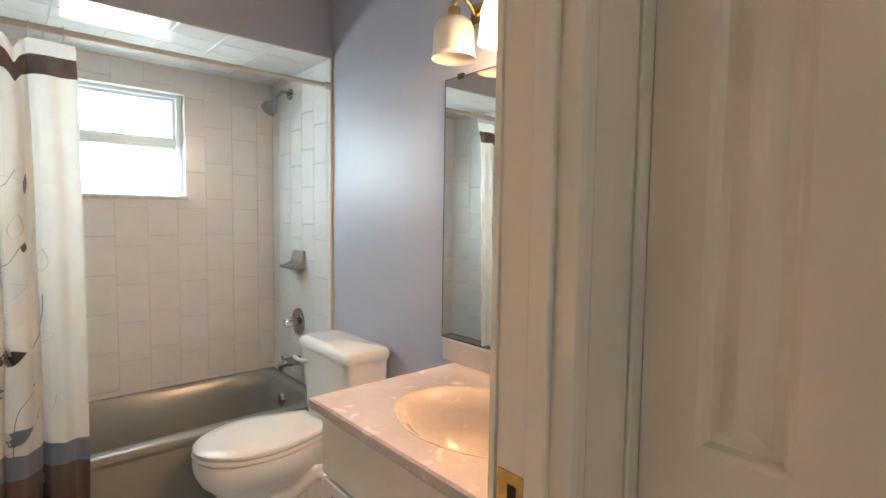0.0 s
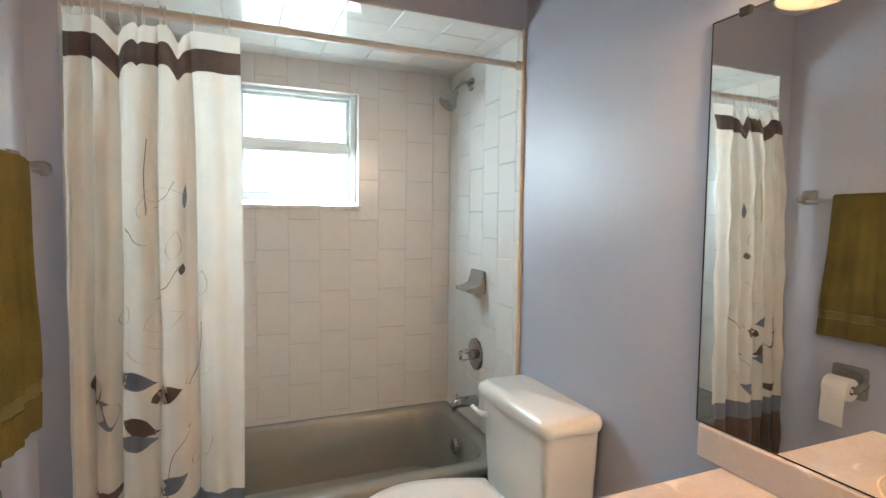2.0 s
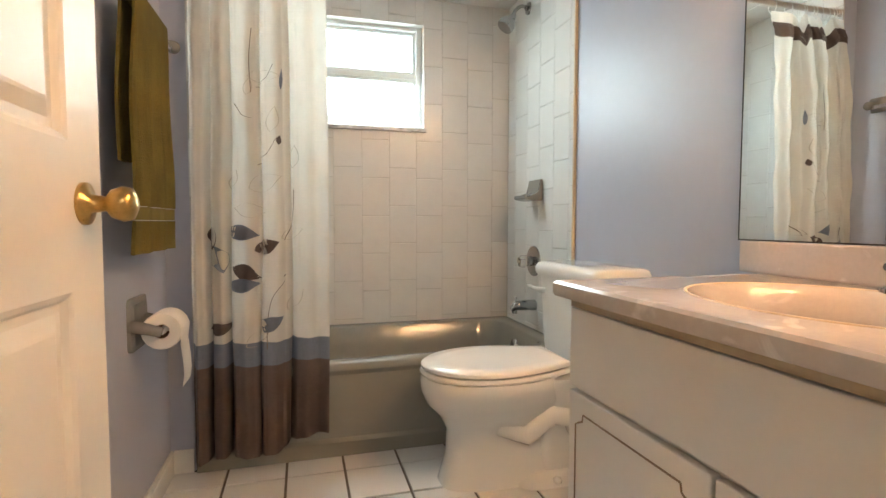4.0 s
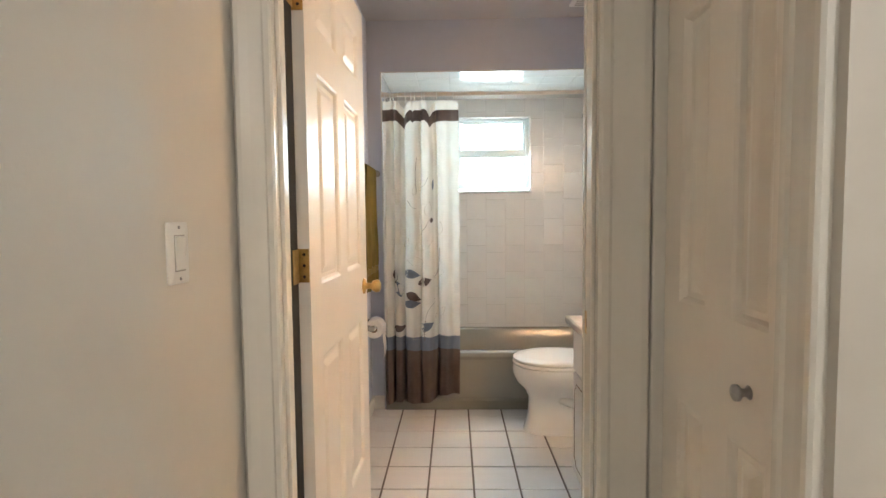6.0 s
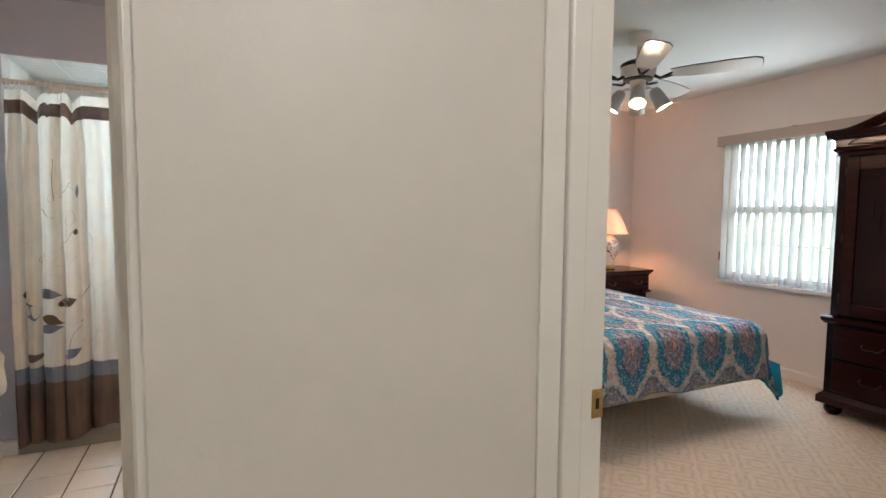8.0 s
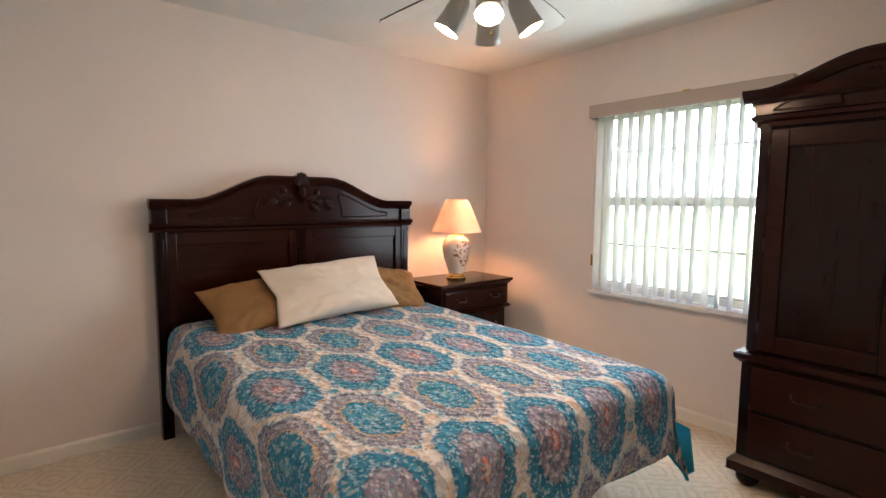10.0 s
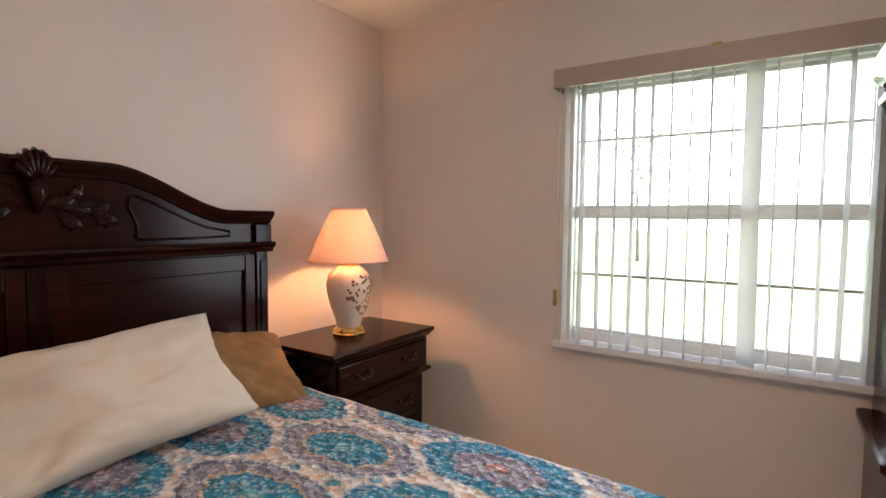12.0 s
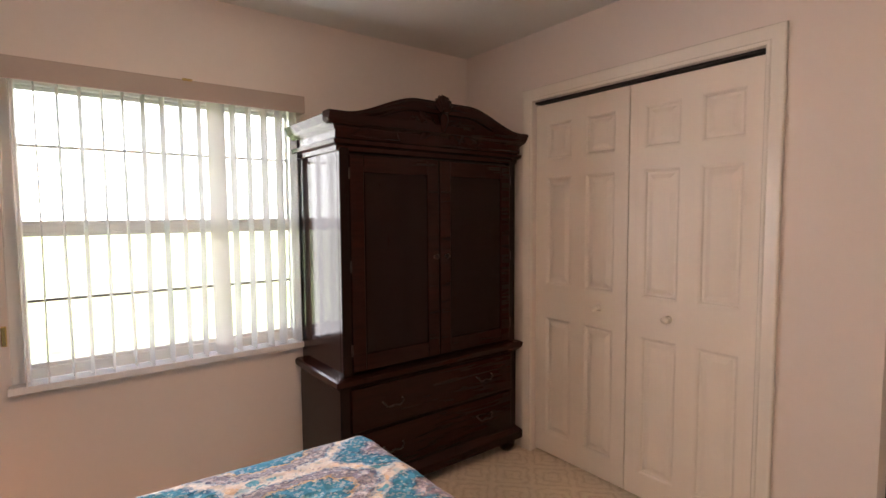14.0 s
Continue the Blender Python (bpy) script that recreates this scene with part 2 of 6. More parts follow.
weave(M_carpet)
M_mahog = wood("mahogany", (0.0075, 0.002, 0.0015), (0.0125, 0.0032, 0.0023), 0.14, 2, 0.0)
M_mahogx = wood("mahogany_along", (0.0125, 0.0029, 0.0019), (0.023, 0.0053, 0.0034), 0.2, 0, 0.0)
M_pillow = cloth("white_pillowcase", (0.66, 0.6, 0.52), 0.85, 0.1, 0.04, 0.3, 350)
M_tan = cloth("tan_pillowcase", (0.25, 0.14, 0.058), 0.8, 0.08, 0.12, 0.3, 350)
M_boxspring = cloth("floral_damask", (0.5, 0.46, 0.36), 0.85, 0.0, 0.3, 0.3, 200)
M_sheet = cloth("turquoise_lining", (0.03, 0.3, 0.42), 0.85, 0.1, 0.15, 0.3, 300)
M_gap = mat("gap_grey", (0.42, 0.41, 0.39), 0.4)
M_shade = cloth("linen_lampshade", (0.84, 0.56, 0.43), 0.9, 0.12, 0.03, 0.1, 500)
M_lampwhite = mat("lamp_porcelain", (0.74, 0.6, 0.5), 0.1, vary=0.04)
M_blossom = mat("painted_blossom", (0.25, 0.1, 0.05), 0.3, vary=0.4, scale=60)
M_blind = cloth("vertical_blind_vinyl", (0.82, 0.8, 0.78), 0.6, 0.6, 0.03)
M_valance = mat("valance_vinyl", (0.4, 0.335, 0.295), 0.5, vary=0.04)
M_vinyl = mat("white_window_vinyl", (0.78, 0.78, 0.76), 0.35, vary=0.03)
M_fancup = mat("grey_enamel_cup", (0.46, 0.46, 0.43), 0.35, 0.0, vary=0.08)
M_fanwhite = mat("fan_enamel", (0.6, 0.6, 0.56), 0.3, vary=0.03)
M_fandark = mat("fan_dark_edge", (0.03, 0.03, 0.028), 0.4, vary=0.2)
M_switch = mat("switch_plate", (0.8, 0.79, 0.77), 0.3, vary=0.02)
M_bulbbed = emit("warm_bulb", (1.0, 0.66, 0.34), 1.6)
M_bulbbath = emit("lit_glass_shade", (1.0, 0.8, 0.5), 1.3)
M_opal = mat("opal_glass", (0.8, 0.72, 0.6), 0.35, vary=0.03)
M_grass = mat("lawn", (0.22, 0.29, 0.14), 0.95, vary=0.4, scale=3, bump=0.6, bscale=40)
M_leaf = cloth("foliage", (0.3, 0.42, 0.2), 0.7, 0.5, 0.3, 0.0)
M_bark = mat("bark", (0.3, 0.26, 0.22), 0.9, vary=0.4, scale=14, bump=0.6, bscale=30)
M_stucco = mat("pale_stucco", (0.6, 0.56, 0.5), 0.9, vary=0.08, scale=3, bump=0.3, bscale=60)
M_roof = mat("roof_shingle", (0.2, 0.17, 0.15), 0.9, vary=0.3, scale=10)


def quilt_material():
    """Bedspread print: staggered oval medallions of two kinds, teal with a coral heart and teal in a mauve border, in a cream and peach lattice."""
    m = bpy.data.materials.new("medallion_quilt")
    m.use_nodes = True
    N, L = m.node_tree.nodes, m.node_tree.links
    p = N["Principled BSDF"]
    p.inputs["Roughness"].default_value = 0.9
    p.inputs["Specular IOR Level"].default_value = 0.15

    def ma(op, a, b=None):
        n = N.new("ShaderNodeMath")
        n.operation = op
        for i, v in enumerate((a, b)):
            if isinstance(v, (int, float)):
                n.inputs[i].default_value = v
            elif v is not None:
                L.new(v, n.inputs[i])
        return n.outputs[0]

    def ramp(stops, fac, mode="LINEAR"):
        r = N.new("ShaderNodeValToRGB")
        cr = r.color_ramp
        cr.interpolation = mode
        cr.elements[0].position, cr.elements[0].color = stops[0][0], (*stops[0][1], 1)
        cr.elements[1].position, cr.elements[1].color = stops[-1][0], (*stops[-1][1], 1)
        for pos, c in stops[1:-1]:
            cr.elements.new(pos).color = (*c, 1)
        L.new(fac, r.inputs["Fac"])
        return r.outputs["Color"]

    def mix(fac, a, b):
        x = N.new("ShaderNodeMix")
        x.data_type = "RGBA"
        for i, v in ((0, fac), (6, a), (7, b)):
            if isinstance(v, float):
                x.inputs[i].default_value = v
            else:
                L.new(v, x.inputs[i])
        return x.outputs[2]

    def noise_tex(scale, detail=3):
        t = N.new("ShaderNodeTexNoise")
        t.inputs["Scale"].default_value, t.inputs["Detail"].default_value = scale, detail
        L.new(uv.outputs[0], t.inputs["Vector"])
        return t

    uv = N.new("ShaderNodeUVMap")
    sep = N.new("ShaderNodeSeparateXYZ")
    L.new(uv.outputs[0], sep.inputs[0])
    w1, w2 = noise_tex(22, 2), noise_tex(70, 4)
    wob = ma("MULTIPLY", ma("SUBTRACT", w1.outputs["Fac"], 0.5), 0.03)
    u, v = ma("DIVIDE", ma("ADD", sep.outputs[0], wob), 0.318), ma("DIVIDE", ma("ADD", sep.outputs[1], wob), 0.83)

    def cell(du, dv):
        a = ma("SUBTRACT", ma("FRACT", ma("ADD", u, du)), 0.5)
        b = ma("MULTIPLY", ma("SUBTRACT", ma("FRACT", ma("ADD", v, dv)), 0.5), 1.5)
        x, y = ma("ABSOLUTE", a), ma("ABSOLUTE", b)
        ang = ma("ARCTAN2", b, a)
        r = ma("SQRT", ma("ADD", ma("MULTIPLY", a, a), ma("MULTIPLY", b, b)))
        hexed = ma("MAXIMUM", ma("MULTIPLY", x, 1.02), ma("ADD", ma("MULTIPLY", x, 0.5), ma("MULTIPLY", y, 0.87)))
        scallop = ma("MULTIPLY", ma("COSINE", ma("MULTIPLY", ang, 12.0)), 0.012)
        return ma("MULTIPLY", ma("ADD", ma("ADD", ma("MULTIPLY", r, 0.22), ma("MULTIPLY", hexed, 0.8)), scallop), 0.95)

    jit = ma("MULTIPLY", ma("SUBTRACT", w2.outputs["Fac"], 0.5), 0.1)
    dB, dA = ma("ADD", cell(0.094, 0.048), jit), ma("ADD", cell(0.594, 0.548), jit)
    TEAL, DTEAL, PALE, CREAM, PEACH, NAVY, MAUVE, CORAL = (0.035, 0.2, 0.31), (0.02, 0.12, 0.22), (0.24, 0.33, 0.42), (0.58, 0.53, 0.49), (0.54, 0.4, 0.29), (0.03, 0.035, 0.1), (0.15, 0.155, 0.2), (0.5, 0.11, 0.07)
    colA = ramp(((0.0, (0.5, 0.45, 0.42)), (0.028, (0.5, 0.45, 0.42)), (0.036, CORAL), (0.05, CORAL), (0.06, MAUVE), (0.1, (0.3, 0.28, 0.33)), (0.14, MAUVE), (0.19, (0.27, 0.22, 0.28)), (0.23, MAUVE), (0.25, DTEAL), (0.27, TEAL), (0.36, TEAL), (0.385, DTEAL), (0.4, PALE), (0.43, CREAM)), dA)
    colB = ramp(((0.0, (0.14, 0.33, 0.38)), (0.05, (0.1, 0.3, 0.36)), (0.075, TEAL), (0.225, TEAL), (0.245, DTEAL), (0.255, (0.5, 0.36, 0.2)), (0.27, (0.4, 0.3, 0.24)), (0.285, MAUVE), (0.305, (0.3, 0.28, 0.33)), (0.33, MAUVE), (0.345, (0.34, 0.31, 0.35)), (0.37, MAUVE), (0.385, (0.1, 0.1, 0.17)), (0.395, PALE), (0.42, CREAM)), dB)
    inA = ma("LESS_THAN", dA, dB)
    base = mix(inA, colB, colA)
    # lattice: cream with peach blots and small teal ovals
    near = ma("MINIMUM", dA, dB)
    vor = N.new("ShaderNodeTexVoronoi")
    vor.inputs["Scale"].default_value = 24
    L.new(uv.outputs[0], vor.inputs["Vector"])
    sc = N.new("ShaderNodeSeparateColor")
    L.new(vor.outputs["Color"], sc.inputs[0])
    lat = ramp(((0.0, CREAM), (0.3, PEACH), (0.52, CREAM), (0.66, (0.08, 0.27, 0.36)), (0.8, PEACH), (0.9, (0.3, 0.4, 0.46)), (1.0, CREAM)), sc.outputs[0], "CONSTANT")
    lat = mix(ma("MULTIPLY", ma("GREATER_THAN", vor.outputs["Distance"], 0.5), 0.7), lat, ramp(((0.0, CREAM), (1.0, (0.6, 0.55, 0.5))), sc.outputs[1]))
    inlat = ma("GREATER_THAN", near, 0.415)
    col = mix(inlat, base, lat)
    # stitched fleck over everything
    vf = N.new("ShaderNodeTexVoronoi")
    vf.inputs["Scale"].default_value = 110
    L.new(uv.outputs[0], vf.inputs["Vector"])
    sf = N.new("ShaderNodeSeparateColor")
    L.new(vf.outputs["Color"], sf.inputs[0])
    fl = ramp(((0.0, (0.72, 0.69, 0.66)), (0.36, (0.1, 0.3, 0.4)), (0.55, (0.5, 0.46, 0.45)), (0.72, (0.05, 0.06, 0.15)), (0.88, (0.45, 0.5, 0.55)), (1.0, (0.7, 0.66, 0.62))), sf.outputs[0], "CONSTANT")
    col = mix(ma("MULTIPLY", ma("GREATER_THAN", sf.outputs[1], 0.56), 0.36), col, fl)
    L.new(col, p.inputs["Base Color"])
    b = N.new("ShaderNodeBump")
    b.inputs["Strength"].default_value, b.inputs["Distance"].default_value = 1.0, 0.018
    qn = N.new("ShaderNodeTexVoronoi")
    qn.inputs["Scale"].default_value = 30
    L.new(uv.outputs[0], qn.inputs["Vector"]), L.new(qn.outputs["Distance"], b.inputs["Height"]), L.new(b.outputs[0], p.inputs["Normal"])
    return m


M_quilt = quilt_material()


# ---- mesh helpers ----
def part(name, bm, material, parent=None, label="", smooth=False):
    """Links a bmesh as one mesh object, under a thing where one is given."""
    me = bpy.data.meshes.new(name)
    bmesh.ops.recalc_face_normals(bm, faces=bm.faces)
    bm.to_mesh(me)
    bm.free()
    if smooth:
        me.polygons.foreach_set("use_smooth", [True] * len(me.polygons))
        if smooth is not True:
            me.set_sharp_from_angle(angle=radians(smooth))
    me.materials.append(material)
    ob = new(name, me)
    if parent:
        ob.parent = parent
    if label:
        ob["label"] = label
    return ob


def thing(name, label, category, loc=(0, 0, 0), rz=0.0, group="", kind=""):
    ob = new(name)
    ob.matrix_world = pose(*loc, 0, 0, rz)
    ob.empty_display_size = 0.05
    return tagged(ob, label, category, group, kind)


def box(x0, y0, z0, x1, y1, z1, bevel=0.0, seg=2, bm=None):
    own = bmesh.new()
    bmesh.ops.create_cube(own, size=1.0)
    sx, sy, sz = abs(x1 - x0), abs(y1 - y0), abs(z1 - z0)
    for v in own.verts:
        v.co = Vector(((x0 + x1) / 2 + v.co.x * sx, (y0 + y1) / 2 + v.co.y * sy, (z0 + z1) / 2 + v.co.z * sz))
    if bevel:
        bmesh.ops.bevel(own, geom=own.edges[:], offset=min(bevel, 0.45 * min(sx, sy, sz)), segments=seg, affect="EDGES", profile=0.5)
    return own if bm is None else join(bm, own)


def join(bm, other):
    vm = {v: bm.verts.new(v.co) for v in other.verts}
    for f in other.faces:
        try:
            bm.faces.new([vm[v] for v in f.verts])
        except ValueError:
            pass
    other.free()
    return bm


def moved(bm, m):
    bm.transform(m)
    return bm


def rings(loops, close=True, cap0=True, cap1=True, bm=None):
    """Skin over rings of points."""
    bm = bm or bmesh.new()
    rows = [[bm.verts.new(p) for p in lp] for lp in loops]
    n = len(rows[0])
    for a, b in zip(rows, rows[1:]):
        for i in range(n if close else n - 1):
            j = (i + 1) % n
            bm.faces.new((a[i], a[j], b[j], b[i]))
    if cap0:
        bm.faces.new(rows[0][::-1])
    if cap1:
        bm.faces.new(rows[-1])
    return bm


def lathe(profile, n=24, bm=None, caps=True):
    """Turned shape from (radius, height) pairs about z."""
    return rings([[(r * math.cos(2 * math.pi * i / n), r * math.sin(2 * math.pi * i / n), z) for i in range(n)] for r, z in profile], True, caps, caps, bm)


def tube(points, r, n=8, bm=None):
    pts = [Vector(p) for p in points]
    loops, side = [], None
    for i, p in enumerate(pts):
        d = (pts[min(i + 1, len(pts) - 1)] - pts[max(i - 1, 0)]).normalized()
        if side is None:
            side = d.orthogonal().normalized()
        side = (side - d * side.dot(d)).normalized()
        up = d.cross(side)
        rr = r[i] if isinstance(r, (list, tuple)) else r
        loops.append([p + rr * (math.cos(2 * math.pi * k / n) * side + math.sin(2 * math.pi * k / n) * up) for k in range(n)])
    return rings(loops, bm=bm)


def sweep(profile, path, bm=None):
    """Mitred moulding: profile of (out, up) pairs along a path of (x, y, z, outx, outy) rows."""
    return rings([[(x + o * ox, y + o * oy, z + u) for o, u in profile] for x, y, z, ox, oy in path], bm=bm)


def extrude_poly(poly, axis, a, b, bm=None):
    """Closed outline in two axes, pushed from a to b along the third."""
    def at(p, c):
        q = list(p)
        q.insert(axis, c)
        return q
    return rings([[at(p, a) for p in poly], [at(p, b) for p in poly]], bm=bm)


def wall(name, x0, y0, z0, x1, y1, z1, material, label):
    ob = part(name, box(x0, y0, z0, x1, y1, z1), material)
    return tagged(ob, label, "wall" if "wall" in name else name.split("_")[0], kind="structure")

# ---- structure ----
BX0, BX1, BY0, BY1, BZ = -0.108, 1.51, 0.86, 3.44, 2.42   # bathroom
AX0, AX1, AY, AZ = -0.02, 1.5, 2.7, 2.115                # tub alcove
RX0, RX1, RY0, RY1, RZ = 1.63, 5.17, 0.155, 3.63, 2.43   # bedroom
HALLX, WY = -0.095, 0.15                                  # hall left face, hall face of the bedroom wall

tagged(part("floor_bath", box(BX0 - 0.1, 0.74, -0.12, BX1 + 0.1, AY, -0.006), M_floorgrout), "white square floor tiles with dark brown grout", "floor", kind="structure")
tagged(part("floor_carpet", box(-2.5, -3.2, -0.12, 5.3, 0.74, 0.004), M_carpet), "cream looped berber carpet", "floor", kind="structure")
tagged(part("floor_bedroom", box(1.62, 0.74, -0.12, 5.3, 3.75, 0.004), M_carpet), "cream looped berber carpet with a herringbone weave", "floor", kind="structure")

W = wall
GREY = "blue-grey satin painted bathroom wall"
W("wall_bath_left", BX0 - 0.1, 0.86, 0, BX0, 3.44, BZ, M_bathwall, GREY)
W("wall_bath_right", BX1, 0.86, 0, BX1 + 0.1, 3.44, BZ, M_bathwall, GREY)
W("wall_bath_return", BX0, AY, 0, AX0 - 0.006, BY1, BZ, M_bathwall, GREY)
W("wall_bath_soffit", AX0 - 0.006, AY, AZ, BX1, BY1, BZ, M_bathwall, "mauve-grey painted soffit above the tub")
# back wall with the window opening
BW0, BW1, BWZ0, BWZ1 = 0.43, 1.005, 1.41, 1.972
W("wall_bath_back_low", BX0 - 0.1, BY1 - 0.006, 0, BX1 + 0.1, BY1 + 0.16, BWZ0, M_grout, "tiled window wall of the tub alcove")
W("wall_bath_back_high", BX0 - 0.1, BY1 - 0.006, BWZ1, BX1 + 0.1, BY1 + 0.16, BZ, M_grout, "tiled window wall of the tub alcove")
W("wall_bath_back_west", BX0 - 0.1, BY1 - 0.006, BWZ0, BW0, BY1 + 0.16, BWZ1, M_grout, "tiled window wall of the tub alcove")
W("wall_bath_back_east", BW1, BY1 - 0.006, BWZ0, BX1 + 0.1, BY1 + 0.16, BWZ1, M_grout, "tiled window wall of the tub alcove")
# wall with the bathroom door
DX0, DX1, DZ = 0.0, 0.762, 2.05
W("wall_bath_door_west", -0.5, 0.75, 0, DX0 - 0.02, 0.86, BZ, M_bathwall, GREY)
W("wall_bath_door_east", DX1 + 0.02, 0.75, 0, BX1 + 0.1, 0.86, BZ, M_bathwall, GREY)
W("wall_bath_door_head", DX0 - 0.02, 0.75, DZ + 0.02, DX1 + 0.02, 0.86, BZ, M_bathwall, GREY)
tagged(part("ceiling_bath", box(BX0 - 0.1, 0.86, BZ, BX1 + 0.1, 3.6, BZ + 0.1), M_bathceil), "mauve-grey painted bathroom ceiling", "ceiling", kind="structure")
tagged(part("ceiling", box(-2.5, -3.2, RZ, 5.4, 0.86, RZ + 0.1), M_ceil), "white textured ceiling", "ceiling", kind="structure")
tagged(part("ceiling_bedroom", box(1.62, 0.86, RZ, 5.4, 3.8, RZ + 0.1), M_ceil), "white textured bedroom ceiling", "ceiling", kind="structure")

# hall
CREAM = "warm cream painted hall wall"
W("wall_hall_bath_west", HALLX, 0.74, 0, DX0 - 0.02, 0.75, BZ, M_wall, CREAM)
W("wall_hall_bath_east", DX1 + 0.02, 0.74, 0, 1.0, 0.75, BZ, M_wall, CREAM)
W("wall_hall_bath_head", DX0 - 0.02, 0.74, DZ + 0.02, DX1 + 0.02, 0.75, BZ, M_wall, CREAM)
BED_ = "pale grouted tile bed of the tub alcove"
W("wall_tile_bed_right", BX1 - 0.006, AY, 0.36, BX1, BY1 - 0.006, AZ, M_grout, BED_)
W("wall_tile_bed_left", AX0 - 0.006, AY, 0.36, AX0 - 0.0005, BY1 - 0.006, AZ, M_grout, BED_)
W("wall_tile_bed_soffit", AX0 + 0.001, AY + 0.001, AZ - 0.0055, BX1 - 0.007, BY1 - 0.007, AZ, M_grout, BED_)
W("wall_hall_left", HALLX - 0.12, 0.06, 0, HALLX, 0.74, RZ, M_wall, CREAM)
W("wall_hall_far_left", -2.5, 0.06, 0, HALLX - 0.12, 0.18, RZ, M_wall, CREAM)
W("wall_hall_end", -2.6, -3.2, 0, -2.5, 0.18, RZ, M_wall, CREAM)
W("wall_hall_back", -2.5, -3.3, 0, 2.65, -3.2, RZ, M_wall, CREAM)
W("wall_hall_right", 2.53, -3.2, 0, 2.65, 0.0, RZ, M_wall, CREAM)
# linen closet side and the wall beside the bedroom door
CX = 0.88
JX0, JX1 = 1.682, 2.53     # bedroom door opening
W("wall_hall_bedroom", CX + 0.1, WY, 0, JX0 - 0.02, WY + 0.12, RZ, M_wall, CREAM)
W("wall_closet_side", CX, WY, 0, CX + 0.1, 0.242, RZ, M_wall, CREAM)
W("wall_closet_head", CX, 0.242, DZ, CX + 0.1, 0.74, RZ, M_wall, CREAM)
W("wall_closet_back", CX + 0.1, 0.64, 0, 1.63, 0.74, RZ, M_wall, CREAM)
W("wall_bedroom_door_head", JX0 - 0.02, WY, DZ + 0.02, 3.0, WY + 0.12, RZ, M_wall, CREAM)
W("wall_bedroom_door_east", 2.65, -0.12, 0, 3.0, 0.0, RZ, M_wall, CREAM)
# bedroom
BEDW = "cream painted bedroom wall"
W("wall_bedroom_west", 1.615, 0.27, 0, RX0, RY1, RZ, M_bedwall, BEDW)
W("wall_bedroom_head", 1.62, RY1, 0, RX1 + 0.15, RY1 + 0.12, RZ, M_bedwall, BEDW)
KX0, KX1, KZ = 3.385, 4.585, 2.05   # closet opening
W("wall_bedroom_closet_east", KX1, RY0 - 0.12, 0, RX1 + 0.15, RY0, RZ, M_bedwall, BEDW)
W("wall_bedroom_closet_west", 3.0, RY0 - 0.12, 0, KX0, RY0, RZ, M_bedwall, BEDW)
W("wall_bedroom_closet_head", KX0, RY0 - 0.12, KZ, KX1, RY0, RZ, M_bedwall, BEDW)
# Closet darkness is put into this hidden wall's near-black colour.
W("wall_bedroom_closet_inside", 2.66, RY0 - 0.7, 0, RX1 + 0.15, RY0 - 0.6, RZ, M_dark, "unseen closet back wall, coloured near-black for the unlit inside")
# window wall
WY0, WY1, WZ0, WZ1 = 1.3, 2.515, 0.735, 1.99
W("wall_bedroom_window_low", RX1, RY0 - 0.12, 0, RX1 + 0.16, RY1 + 0.12, WZ0, M_bedwall, BEDW)
W("wall_bedroom_window_high", RX1, RY0 - 0.12, WZ1, RX1 + 0.16, RY1 + 0.12, RZ, M_bedwall, BEDW)
W("wall_bedroom_window_south", RX1, RY0 - 0.12, WZ0, RX1 + 0.16, WY0, WZ1, M_bedwall, BEDW)
W("wall_bedroom_window_north", RX1, WY1, WZ0, RX1 + 0.16, RY1 + 0.12, WZ1, M_bedwall, BEDW)


# ---- trim: casings, jambs, baseboards ----
def trim(name, bm, label, material=None, smooth=False):
    return tagged(part(name, bm, material or M_trim, smooth=smooth), label, "trim", kind="structure")


CAS = [(0, 0), (0, 0.011), (0.004, 0.015), (0.012, 0.015), (0.016, 0.011), (0.036, 0.015), (0.05, 0.019), (0.057, 0.019), (0.06, 0.014), (0.06, 0)]


def casing(name, a, b, z1, face, normal, along, label, width=0.06, left=True, right=True, cut_b=None):
    """Moulded casing round an opening from a to b, on the plane face. along: 'x' or 'y'. normal: +1 or -1, the way it stands out."""
    k = width / 0.06
    def loop(pts):
        return [((q, face + normal * d, z) if along == "x" else (face + normal * d, q, z)) for q, d, z in pts]
    bm = bmesh.new()
    if left:
        rings([loop([(a - o * k, d, 0.0) for o, d in CAS]), loop([(a - o * k, d, z1 + o * k) for o, d in CAS])], bm=bm)
    if right:
        rings([loop([(b + o * k, d, 0.0) for o, d in CAS]), loop([(b + o * k, d, z1 + o * k) for o, d in CAS])], bm=bm)
    rings([loop([(a - (o * k if left else 0), d, z1 + o * k) for o, d in CAS]), loop([(b + (o * k if right else 0), d, z1 + o * k) for o, d in CAS])], bm=bm)
    return trim(name, bm, label)


WHITE = "glossy off-white moulded door casing"
casing("trim_bath_door_hall", DX0 + 0.004, DX1 - 0.004, DZ, 0.74, -1, "x", WHITE, 0.09, left=True, right=False)
casing("trim_bath_door_hall_east", DX1 - 0.03, DX1 - 0.004, DZ, 0.74, -1, "x", WHITE, 0.12, left=False)
casing("trim_bath_door_inside", DX0 + 0.004, DX1 - 0.004, DZ, 0.86, 1, "x", WHITE, 0.066)
